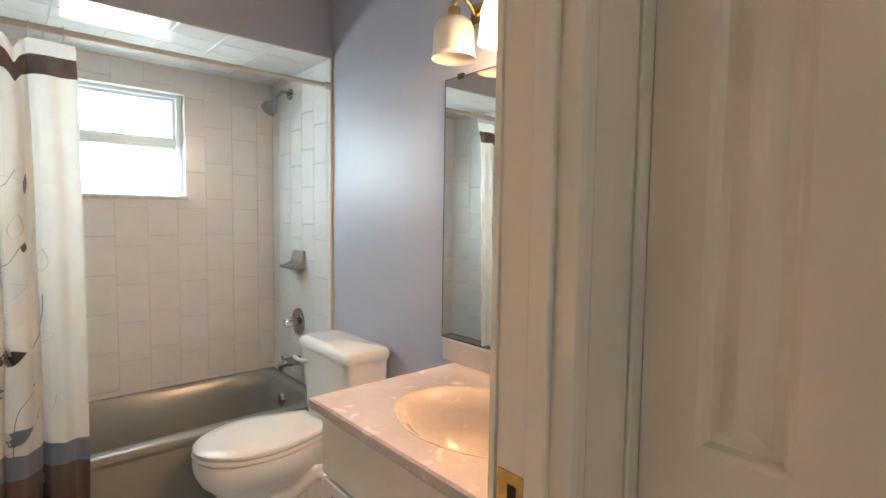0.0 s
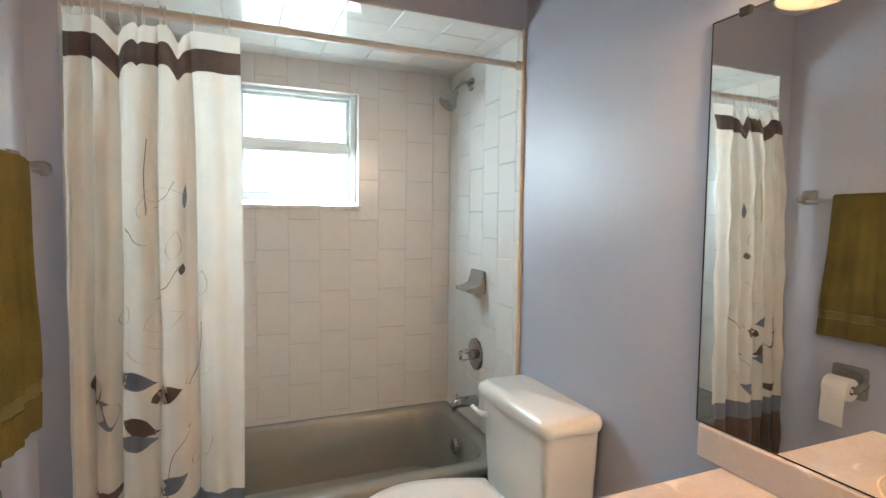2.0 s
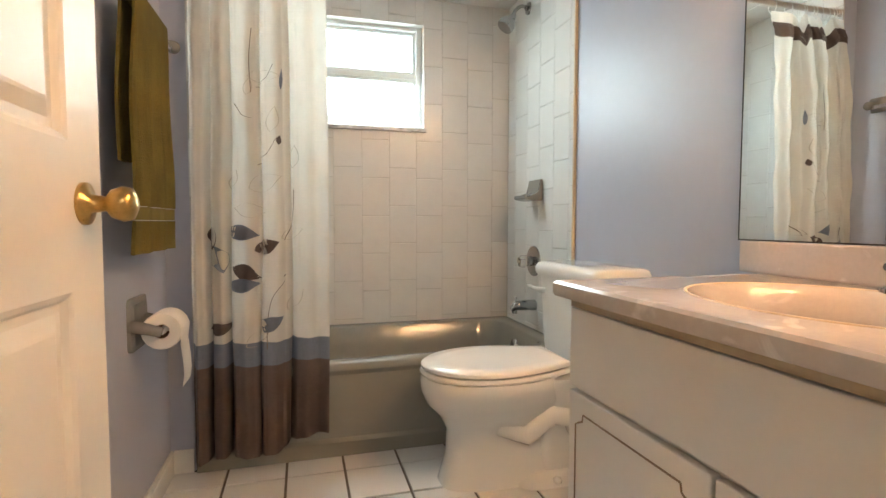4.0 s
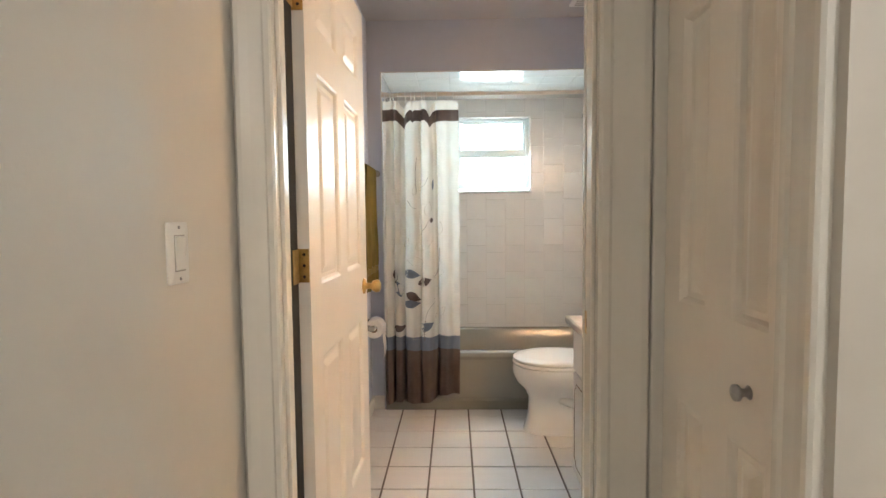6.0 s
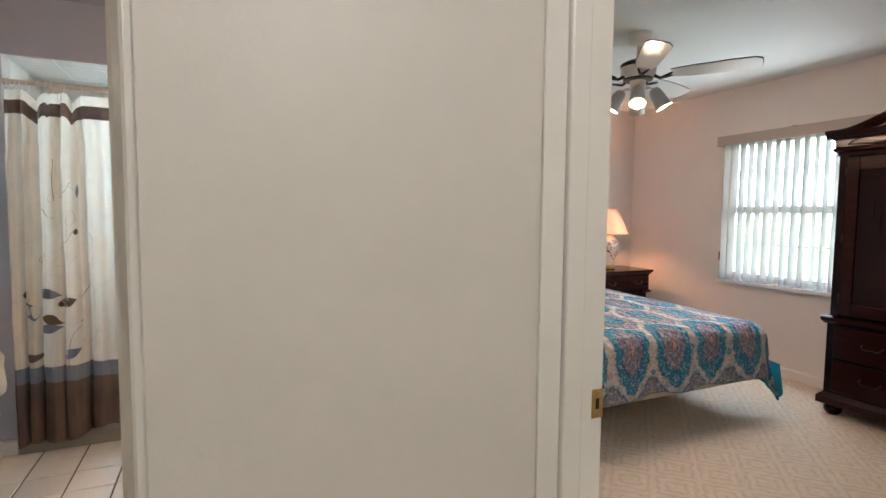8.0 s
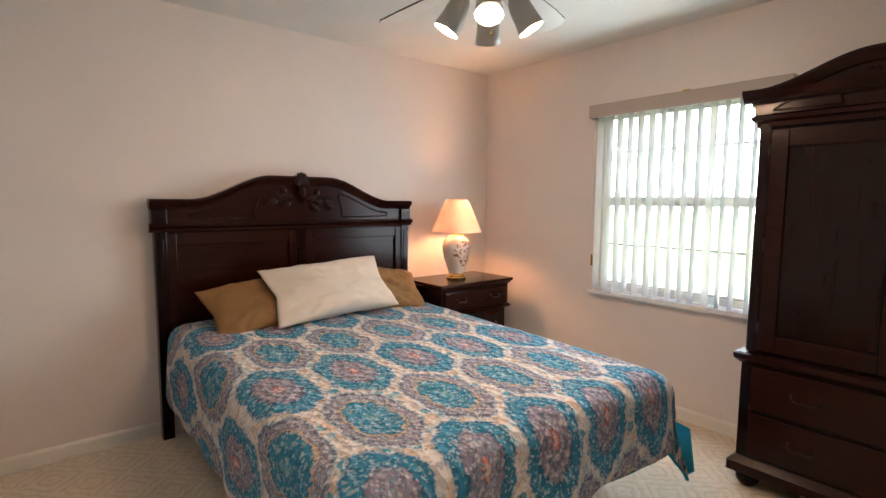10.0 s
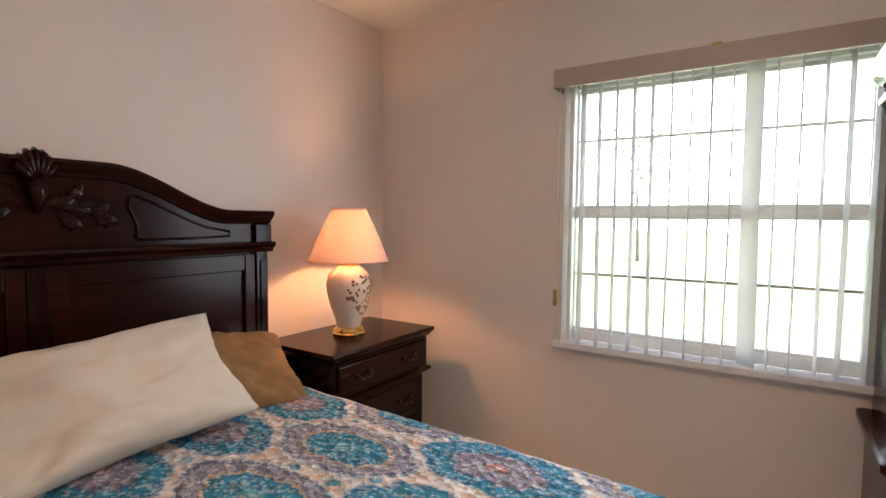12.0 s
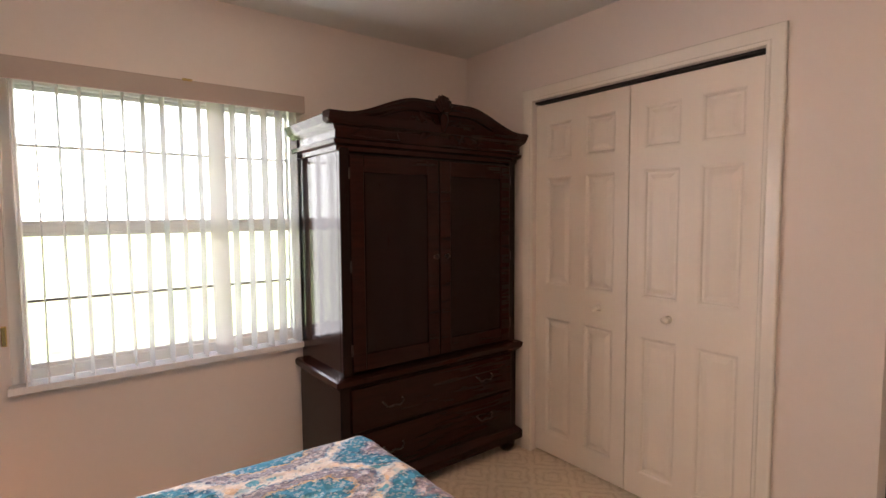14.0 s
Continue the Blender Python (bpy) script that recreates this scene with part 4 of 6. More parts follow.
for sgn in (-1, 1):
    part("trapway", tube([(1.0, TYC + sgn * 0.07, 0.2), (1.1, TYC + sgn * 0.085, 0.17), (1.19, TYC + sgn * 0.095, 0.24), (1.27, TYC + sgn * 0.095, 0.22), (1.34, TYC + sgn * 0.085, 0.09)], (0.024, 0.034, 0.038, 0.038, 0.034), 12), M_porcelain, wc, smooth=True)
    part("bolt_cap", moved(lathe([(0.016, 0), (0.015, 0.012), (0.0, 0.02)], 12), pose(1.2, TYC + sgn * 0.13, 0.012)), M_seat, wc, smooth=True)
part("foot", rings([rrect(1.06, TYC - 0.145, 1.36, TYC + 0.145, 0.07, 0.0), rrect(1.06, TYC - 0.14, 1.36, TYC + 0.14, 0.07, 0.012), rrect(1.1, TYC - 0.1, 1.34, TYC + 0.1, 0.06, 0.04)]), M_porcelain, wc, smooth=50)


def lid_outline(g, z, n=22):
    """Lid seen from above: round in front, drawn in to a straight back; g grows it all round."""
    side = []
    for k in range(n + 1):
        t = k / n
        x = 0.752 - g + (1.268 + g - 0.752 + g) * (0.5 - 0.5 * math.cos(math.pi * t))
        q = (x - 1.0) / (0.248 + g)
        w = 0.187 * math.sqrt(max(0.0, 1 - q * q)) if x < 1.0 else 0.187 - 0.075 * ((x - 1.0) / 0.268) ** 1.6
        side.append((x, max(0.0, w + g) if w > 0 else 0.0))
    return [(x, TYC + 0.012 - w, z) for x, w in side] + [(x, TYC + 0.012 + w, z) for x, w in reversed(side[1:])]


part("seat", rings([lid_outline(0.0, 0.384), lid_outline(0.004, 0.391), lid_outline(0.0, 0.401)]), M_seat, wc, smooth=50)
part("lid", rings([lid_outline(-0.006, 0.4035), lid_outline(0.0, 0.408), lid_outline(0.0, 0.417), lid_outline(-0.008, 0.424), lid_outline(-0.05, 0.428)]), M_seat, wc, smooth=50)
for sgn in (-1, 1):
    part("hinge", box(1.235, TYC + sgn * 0.075 - 0.022, 0.384, 1.27, TYC + sgn * 0.075 + 0.022, 0.412, 0.006), M_seat, wc)
part("tank", rings([rrect(1.305, TYC - 0.2, 1.495, TYC + 0.2, 0.03, 0.376), rrect(1.3, TYC - 0.21, 1.495, TYC + 0.21, 0.03, 0.5), rrect(1.287, TYC - 0.222, 1.495, TYC + 0.222, 0.03, 0.704)]), M_porcelain, wc, smooth=45)
part("tank_lid", rings([rrect(1.276, TYC - 0.232, 1.498, TYC + 0.232, 0.035, 0.704), rrect(1.272, TYC - 0.236, 1.5, TYC + 0.236, 0.035, 0.716), rrect(1.272, TYC - 0.236, 1.5, TYC + 0.236, 0.035, 0.732), rrect(1.28, TYC - 0.229, 1.496, TYC + 0.229, 0.035, 0.747), rrect(1.3, TYC - 0.22, 1.48, TYC + 0.22, 0.03, 0.754)]), M_porcelain, wc, smooth=45)
part("flush_lever", tube([(1.29, TYC + 0.16, 0.64), (1.27, TYC + 0.165, 0.642), (1.262, TYC + 0.19, 0.645), (1.262, TYC + 0.235, 0.648)], (0.012, 0.011, 0.008, 0.009), 8), M_seat, wc, "white flush lever", True)

# vanity cabinet, top with basin, faucet
VX0, VY0, VY1 = 0.935, 0.875, 1.725
van = thing("vanity_cabinet", "white laminate vanity cabinet with routed doors", "cabinet", (0, 0, 0))
bm = box(VX0 + 0.02, VY0, 0.09, 1.505, VY1, 0.56)
box(VX0 + 0.02, VY0, 0.56, VX0 + 0.036, VY1, 0.745, 0, 1, bm)
box(VX0 + 0.036, VY0, 0.56, 1.505, VY0 + 0.016, 0.745, 0, 1, bm)
box(VX0 + 0.036, VY1 - 0.016, 0.56, 1.505, VY1, 0.745, 0, 1, bm)
part("body", bm, M_cab, van)
part("toe_kick", box(VX0 + 0.08, VY0, 0.0, 1.505, VY1, 0.09), M_cab, van)
part("drawer_front", box(VX0, VY0 + 0.01, 0.55, VX0 + 0.019, VY1 - 0.004, 0.722, 0.003), M_cab, van)
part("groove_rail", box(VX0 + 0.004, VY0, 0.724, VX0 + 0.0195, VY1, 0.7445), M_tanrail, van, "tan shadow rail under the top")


def vanity_door(y0, y1, knob_y):
    d = part("door", box(VX0, y0, 0.1, VX0 + 0.019, y1, 0.538, 0.003), M_cab, van)
    z0, z1, g, c = 0.14, 0.498, 0.03, 0.03
    ya, yb = y0 + g, y1 - g
    pts = [(ya + c, z1), (yb - c, z1), (yb - c * 0.9, z1 - c * 0.5), (yb - c * 0.4, z1 - c * 0.75), (yb, z1 - c), (yb, z0 + c), (yb - c * 0.4, z0 + c * 0.75), (yb - c * 0.9, z0 + c * 0.5), (yb - c, z0), (ya + c, z0), (ya + c * 0.9, z0 + c * 0.5), (ya + c * 0.4, z0 + c * 0.75), (ya, z0 + c), (ya, z1 - c), (ya + c * 0.4, z1 - c * 0.75), (ya + c * 0.9, z1 - c * 0.5), (ya + c, z1)]
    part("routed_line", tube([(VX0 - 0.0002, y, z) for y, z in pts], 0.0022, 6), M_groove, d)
    part("knob", moved(lathe([(0.006, 0), (0.006, 0.012), (0.015, 0.016), (0.016, 0.022), (0.012, 0.028), (0, 0.029)], 16), Matrix.Translation((VX0, knob_y, 0.44)) @ pose(0, 0, 0, 0, -90, 0)), M_knob, d, "round pewter knob", True)


vanity_door(1.312, VY1 - 0.004, 1.36)
vanity_door(VY0 + 0.01, 1.304, 1.255)

top = thing("bathroom_countertop", "pink-beige cultured marble vanity top with an integral oval basin", "countertop", (0, 0, 0))
BCX, BCY, BA, BB_ = 1.185, 1.31, 0.165, 0.225


def oval2(cx, cy, a, b, z, n=48):
    return [(cx + a * math.cos(2 * math.pi * k / n), cy + b * math.sin(2 * math.pi * k / n), z) for k in range(n)]


def rect_pts(x0, y0, x1, y1, z, n=48):
    """Points on a rectangle, one for each direction of the oval."""
    out = []
    cx, cy = BCX, BCY
    for k in range(n):
        c, s = math.cos(2 * math.pi * k / n), math.sin(2 * math.pi * k / n)
        t = min((x1 - cx) / c if c > 1e-9 else (x0 - cx) / c if c < -1e-9 else 9, (y1 - cy) / s if s > 1e-9 else (y0 - cy) / s if s < -1e-9 else 9)
        out.append([cx + t * c, cy + t * s, z])
    for tx, ty in ((x0, y0), (x1, y0), (x0, y1), (x1, y1)):
        q = min(out, key=lambda p: (p[0] - tx) ** 2 + (p[1] - ty) ** 2)
        q[0], q[1] = tx, ty
    return [tuple(p) for p in out]


X0, Y0, X1, Y1, ZT = 0.905, 0.865, 1.508, 1.748, 0.78
slab = rings([rect_pts(X0 + 0.004, Y0, X1, Y1 - 0.004, 0.746), rect_pts(X0, Y0, X1, Y1, 0.752), rect_pts(X0, Y0, X1, Y1, ZT - 0.006), rect_pts(X0 + 0.006, Y0, X1, Y1 - 0.006, ZT), oval2(BCX, BCY, BA + 0.055, BB_ + 0.055, ZT), oval2(BCX, BCY, BA + 0.045, BB_ + 0.045, ZT + 0.005),
              oval2(BCX, BCY, BA + 0.03, BB_ + 0.03, ZT + 0.004), oval2(BCX, BCY, BA + 0.02, BB_ + 0.02, ZT - 0.004), oval2(BCX, BCY, BA + 0.004, BB_ + 0.004, ZT - 0.016), oval2(BCX, BCY, BA - 0.008, BB_ - 0.01, ZT - 0.05), oval2(BCX, BCY, BA - 0.024, BB_ - 0.032, ZT - 0.1), oval2(BCX + 0.005, BCY, BA - 0.06, BB_ - 0.08, ZT - 0.148), oval2(BCX + 0.01, BCY, 0.05, 0.06, ZT - 0.168), oval2(BCX + 0.012, BCY, 0.024, 0.024, ZT - 0.172)], cap0=False, cap1=True)
part("slab", slab, M_marble, top, smooth=40)
part("backsplash", box(1.488, Y0, ZT, 1.509, 1.81, 0.862, 0.004), M_marble, top)
part("gold_line", tube(oval2(BCX, BCY, BA + 0.037, BB_ + 0.037, ZT + 0.0035) + [(BCX + BA + 0.037, BCY, ZT + 0.0035)], 0.0035, 6), mat("gold_veining", (0.6, 0.48, 0.34), 0.3, vary=0.35, scale=18), top, "worn gold line round the basin", True)
part("drain", moved(lathe([(0.026, 0.0), (0.026, 0.004), (0.016, 0.006), (0.014, 0.001), (0.0, 0.001)], 18), pose(BCX + 0.012, BCY, ZT - 0.171)), M_chrome, top, smooth=40)

fc = thing("faucet", "chrome single-handle faucet with a clear acrylic knob", "faucet", (1.405, 1.33, ZT), 8)
part("base", rings([rrect(-0.028, -0.075, 0.028, 0.075, 0.026, 0.0), rrect(-0.028, -0.075, 0.028, 0.075, 0.026, 0.01), rrect(-0.022, -0.06, 0.022, 0.06, 0.02, 0.018)]), M_chrome, fc, smooth=40)
part("body", lathe([(0.026, 0.012), (0.024, 0.04), (0.02, 0.055), (0.014, 0.062), (0.012, 0.07)], 20), M_chrome, fc, smooth=40)
part("spout", rings([[(x, w * math.cos(a), z + h * math.sin(a)) for a in [2 * math.pi * k / 14 for k in range(14)]] for x, w, h, z in ((0.0, 0.022, 0.014, 0.028), (-0.03, 0.021, 0.015, 0.038), (-0.07, 0.017, 0.012, 0.052), (-0.105, 0.015, 0.011, 0.06), (-0.122, 0.013, 0.01, 0.058))]), M_chrome, fc, smooth=60)
part("aerator", moved(lathe([(0.011, 0), (0.011, -0.016), (0.008, -0.016)], 14), pose(-0.108, 0, 0.052)), M_chrome, fc)
part("lift_rod", moved(lathe([(0.003, 0), (0.003, 0.04), (0.007, 0.044), (0.006, 0.052), (0, 0.054)], 10), pose(0.03, 0, 0.01)), M_chrome, fc)
kr = [[((0.03 + 0.0035 * math.cos(8 * t)) * s * math.cos(t), (0.03 + 0.0035 * math.cos(8 * t)) * s * math.sin(t), z) for t in [2 * math.pi * k / 32 for k in range(32)]] for s, z in ((0.6, 0.068), (0.95, 0.078), (1, 0.1), (0.85, 0.114))]
part("knob", rings(kr), M_acrylic, fc, "clear fluted acrylic knob", 40)

# mirror and light bar
mir = thing("wall_mirror", "large frameless wall mirror with dark worn edges", "mirror", (0, 0, 0))
MY0, MY1, MZ0, MZ1 = 0.88, 1.822, 0.866, 1.832
part("glass", box(1.499, MY0, MZ0, 1.505, MY1, MZ1), M_mirror, mir)
bm = bmesh.new()
for y0, z0, y1, z1 in ((MY1 - 0.0005, MZ0, MY1 + 0.003, MZ1), (MY0, MZ0 - 0.003, MY1 + 0.003, MZ0 + 0.0005), (MY0, MZ1 - 0.0005, MY1 + 0.003, MZ1 + 0.003)):
    box(1.4985, y0, z0, 1.509, y1, z1, 0, 1, bm)
part("edge", bm, M_dark, mir)
for yk in (1.74, 1.0):
    part("clip", box(1.494, yk - 0.014, MZ1 - 0.008, 1.508, yk + 0.014, MZ1 + 0.012, 0.003), M_dark, mir)

sc = thing("vanity_light", "brass vanity light bar with frosted glass bell shades", "wall light", (1.51, 1.33, 2.02))
part("back_plate", box(-0.02, -0.36, -0.035, -0.001, 0.36, 0.045, 0.008), M_brass2, sc)
for yk, lit in ((0.36 - 0.03, False), (0.11, True), (-0.11, True), (-0.33, True)):
    y = yk
    part("arm", tube([(-0.02, y, 0.0), (-0.05, y, 0.035), (-0.085, y, 0.05), (-0.115, y, 0.03), (-0.12, y, -0.005)], 0.008, 8), M_brass2, sc, "curved brass arm", True)
    part("socket", moved(lathe([(0.02, 0.0), (0.022, -0.03), (0.03, -0.036)], 14), pose(-0.12, y, 0.0)), M_brass2, sc)
    shd = part("glass_shade", moved(lathe([(0.026, -0.03), (0.044, -0.036), (0.06, -0.05), (0.067, -0.07), (0.069, -0.11), (0.072, -0.15), (0.077, -0.166), (0.074, -0.167), (0.068, -0.148), (0.065, -0.11), (0.063, -0.072), (0.056, -0.054), (0.02, -0.038)], 24, caps=False), pose(-0.12, y, 0.0)), M_bulbbath if lit else M_opal, sc, "glowing frosted bell shade" if lit else "unlit frosted bell shade", True)
    part("bulb", moved(lathe([(0.012, -0.03), (0.014, -0.06), (0.027, -0.09), (0.024, -0.115), (0.0, -0.125)], 14), pose(-0.12, y, 0.0)), M_bulbbed if lit else M_opal, sc)
    if lit:
        lamp("bath_bulb", "POINT", pose(1.51 - 0.12, 1.33 + y, 2.02 - 0.185), 2.0, WARM, 0.05)

# towel bar, towel, paper holder on the left wall
tb = thing("towel_bar", "grey ceramic towel bar posts with a clear rod", "towel bar", (BX0, 0, 1.47))
for yk in (1.96, 2.575):
    bm = rings([rrect(-0.036, -0.036, 0.036, 0.036, 0.008, 0.0), rrect(-0.036, -0.036, 0.036, 0.036, 0.008, 0.007), rrect(-0.03, -0.03, 0.03, 0.03, 0.01, 0.012), rrect(-0.016, -0.02, 0.016, 0.02, 0.01, 0.022), rrect(-0.013, -0.016, 0.013, 0.016, 0.01, 0.044), rrect(-0.018, -0.017, 0.018, 0.017, 0.012, 0.058), rrect(-0.02, -0.018, 0.02, 0.018, 0.014, 0.074), rrect(-0.015, -0.014, 0.015, 0.014, 0.012, 0.086), rrect(-0.006, -0.006, 0.006, 0.006, 0.005, 0.09)])
    part("post", bm, M_greyceramic, tb, smooth=50).matrix_local = pose(0, yk, 0.02, 0, 98, 0)
part("rod", tube([(0.066, 1.96, 0), (0.066, 2.575, 0)], 0.009, 10), M_acrylic, tb, smooth=True)

tw = thing("bath_towel", "olive green terry towel folded over the bar", "towel", (BX0, 0, 0))


def towel_sheet(z0, z1, off, y0=2.12, y1=2.42, nz=26, ny=24):
    loops = []
    for k in range(nz + 1):
        z = z0 + (z1 - z0) * k / nz
        fl = 1 + 0.5 * (1.47 - z) ** 1.2 if z < 1.47 else 1.0
        rip = min(1, (1.49 - z) / 0.25)
        loops.append([(0.066 + off + 0.006 * rip * math.sin(19 * v + 3) + 0.005 * rip * math.sin(47 * v + 4 * z) + 0.003 * math.sin(14 * z), (y0 + y1) / 2 + (v - 0.5) * (y1 - y0) * fl, z) for v in [i / ny for i in range(ny + 1)]])
    return loops


def towel_part(name, z0, z1, off, material, thick=0.007, **kw):
    f, b = towel_sheet(z0, z1, off, **kw), towel_sheet(z0, z1, off - thick, **kw)
    bm = rings(f, False, False, False)
    rings(b, False, False, False, bm)
    for a, c in ((f[0], b[0]), (f[-1], b[-1]), ([r[0] for r in f], [r[0] for r in b]), ([r[-1] for r in f], [r[-1] for r in b])):
        rings([a, c], False, False, False, bm)
    bmesh.ops.remove_doubles(bm, verts=bm.verts, dist=0.0001)
    return part(name, bm, material, tw, smooth=60)


towel_part("front_fall", 0.95, 1.485, 0.02, M_towel)
towel_part("dobby_band", 0.915, 0.948, 0.018, M_towelband, 0.005)
towel_part("front_end", 0.83, 0.913, 0.02, M_towel)
towel_part("back_fall", 1.06, 1.485, -0.014, M_towel, y0=2.13, y1=2.4)
part("fold", tube([(0.0665, 2.12, 1.477), (0.0665, 2.28, 1.4775), (0.0665, 2.42, 1.477)], 0.0215, 14), M_towel, tw, smooth=True)

tp = thing("paper_holder", "grey ceramic toilet paper holder with a roller", "paper holder", (BX0, 2.35, 0.6))
part("plate", rings([rrect(-0.075, -0.075, 0.075, 0.075, 0.015, 0.0), rrect(-0.075, -0.075, 0.075, 0.075, 0.015, 0.01), rrect(-0.06, -0.06, 0.06, 0.06, 0.02, 0.016), rrect(-0.045, -0.045, 0.045, 0.045, 0.02, 0.006)]), M_greyceramic, tp, smooth=40).matrix_local = pose(0, 0, 0.02, 0, 90, 0)
for sgn in (-1, 1):
    part("arm", tube([(0.005, sgn * 0.062, 0.02), (0.05, sgn * 0.066, 0.01), (0.085, sgn * 0.067, 0.0)], (0.02, 0.016, 0.014), 10), M_greyceramic, tp, smooth=True)
part("roller", tube([(0.08, -0.06, 0.0), (0.08, 0.06, 0.0)], 0.01, 10), M_plastic, tp, smooth=True)
rl = thing("toilet_roll", "white toilet paper roll with a hanging sheet", "toilet roll", (BX0 + 0.08, 2.35, 0.6))
bm = rings([[(r * math.cos(2 * math.pi * k / 32), y, r * math.sin(2 * math.pi * k / 32)) for k in range(32)] for r, y in ((0.02, -0.052), (0.05, -0.052), (0.053, -0.048), (0.053, 0.048), (0.05, 0.052), (0.02, 0.052))], cap0=False, cap1=False)
part("paper", bm, M_paper, rl, smooth=40)
part("core", rings([[(0.0205 * math.cos(2 * math.pi * k / 24), y, 0.0205 * math.sin(2 * math.pi * k / 24)) for k in range(24)] for y in (-0.053, 0.053)], cap0=False, cap1=False), M_card, rl, "brown cardboard core", True)
part("hanging_sheet", rings([[(0.052 + 0.004 * math.sin(z * 40) - t, y + 0.012 * (0.0 - z), z) for y in (-0.05, -0.02, 0.02, 0.05)] for t, zz in ((0.0, (0.01, -0.04, -0.09, -0.13, -0.165)), (0.0007, (-0.165, -0.13, -0.09, -0.04, 0.01))) for z in zz], False, False, False), M_paper, rl)

vt = thing("exhaust_vent", "small white louvred exhaust vent in the bathroom ceiling", "vent", (1.2, 2.42, BZ))
part("frame", rings([rrect(-0.11, -0.11, 0.11, 0.11, 0.01, 0.0), rrect(-0.11, -0.11, 0.11, 0.11, 0.01, -0.008), rrect(-0.095, -0.095, 0.095, 0.095, 0.01, -0.012)]), M_switch, vt, smooth=40)
for k in range(7):
    part("louvre", box(-0.085, -0.082 + 0.025 * k, -0.016, 0.085, -0.068 + 0.025 * k, -0.0125, 0.001, 1), M_gap, vt)

# alcove edge bead
tagged(part("trim_tile_bead", box(AX1 - 0.004, AY - 0.006, 0.37, AX1 + 0.012, AY + 0.004, AZ, 0.003), M_beadtrim), "tan bead along the tile edge", "trim", kind="structure")

# ---- doors ----
def six_panel(root, w, h, t, material, cols=2, rows=((0.22, 0.80), (1.01, 1.61), (1.73, 1.91)), stile=0.11, name="leaf"):
    """Moulded panel door: x from 0 to w, y from 0 to t, z up. The frame is one mesh, each panel its own."""
    mull = 0.09 if cols == 2 else 0
    pw = (w - 2 * stile - mull * (cols - 1)) / cols
    xs = [stile + i * (pw + mull) for i in range(cols)]
    zs = [0.0] + [z for r in rows for z in r] + [h]
    bm = bmesh.new()
    cuts_x = sorted({0.0, w, *xs, *[x + pw for x in xs]})
    for i in range(len(cuts_x) - 1):
        for k in range(len(zs) - 1):
            if k % 2 == 1 and any(abs(cuts_x[i] - x) < 1e-6 for x in xs):
                continue
            box(cuts_x[i], 0, zs[k], cuts_x[i + 1], t, zs[k + 1], 0, 1, bm)
    bmesh.ops.remove_doubles(bm, verts=bm.verts, dist=0.0001)
    inner = [f for f in bm.faces if len([1 for g in bm.faces if g is not f and (g.calc_center_median() - f.calc_center_median()).length < 1e-5])]
    bmesh.ops.delete(bm, geom=inner, context="FACES")
    body = part(name, bm, material, root)
    for x in xs:
        for z0, z1 in rows:
            x1, d = x + pw, 0.012
            b = bmesh.new()
            for y0, s in ((0.0, 1), (t, -1)):
                def ring(o, y):
                    return [(x + o, y0 + s * y, z0 + o), (x1 - o, y0 + s * y, z0 + o), (x1 - o, y0 + s * y, z1 - o), (x + o, y0 + s * y, z1 - o)]
                rings([ring(0, 0), ring(0.008, 0.004), ring(0.014, d), ring(0.026, d), ring(0.045, 0.004), ring(0.05, 0.003)], cap0=False, bm=b)
            part("panel", b, material, body)
    return body


def door_knob(root, x, z, t, material, r=0.027):
    for y, s in ((0, -1), (t, 1)):
        k = lathe([(0.032, 0), (0.031, 0.006), (0.014, 0.01), (0.011, 0.03), (r * 0.8, 0.038), (r, 0.052), (r * 0.9, 0.064), (r * 0.45, 0.07), (0, 0.071)], 20)
        part("door_knob", moved(k, Matrix.Translation((x, y, z)) @ pose(0, 0, 0, 90 if s < 0 else -90, 0, 0)), material, root, "aged brass round knob", True)


bd1 = thing("door_1", "open cream painted six-panel bathroom door with brass hinges", "door", (0.036, 0.881, 0.012), 88.7, kind="structure")
six_panel(bd1, 0.762, 2.025, 0.035, M_door, stile=0.105)
door_knob(bd1, 0.7, 0.925, 0.035, M_brass)
part("latch_plate", box(0.7615, 0.006, 0.895, 0.7635, 0.029, 0.953, 0.001, 1), M_brass, bd1)
for z in (0.33, 1.04, 1.75):
    h2 = thing("door_hinge", "tarnished brass butt hinge on the door edge", "hinge", (0.012, 0.8765, z), 0, "bathroom door hinges")
    part("leaf", box(-0.024, 0.0005, 0.0, 0.023, 0.0035, 0.09, 0.001, 1), M_brass, h2)
    part("jamb_leaf", box(-0.0005, -0.062, 0.0, 0.0012, -0.014, 0.09, 0.0005, 1), M_brass, h2)
    part("barrel", moved(lathe([(0.0065, 0), (0.0065, 0.09)], 10), pose(-0.012, -0.003, 0)), M_brass, h2)
    for zz in (0.015, 0.045, 0.075):
        part("screw", moved(lathe([(0.0045, 0), (0.003, 0.001), (0, 0.001)], 8), pose(0.01, -0.0004 + 0.0005, zz, 90)), M_dark, h2)

st = thing("strike_plate", "brass strike plate on the bathroom jamb", "strike plate", (DX1, 0.825, 0.905))
part("plate", box(-0.002, -0.018, 0, 0.0, 0.03, 0.06, 0.001, 1), M_brass, st)
part("latch_hole", box(-0.0025, -0.006, 0.018, -0.0018, 0.01, 0.042), M_dark, st)
st2 = thing("strike_plate", "tarnished brass strike plate on the bedroom jamb", "strike plate", (JX0 - 0.024, WY - 0.004, 0.902))
part("plate", box(0.0, -0.002, 0, 0.028, 0.0, 0.06, 0.0008, 1), M_brass, st2)
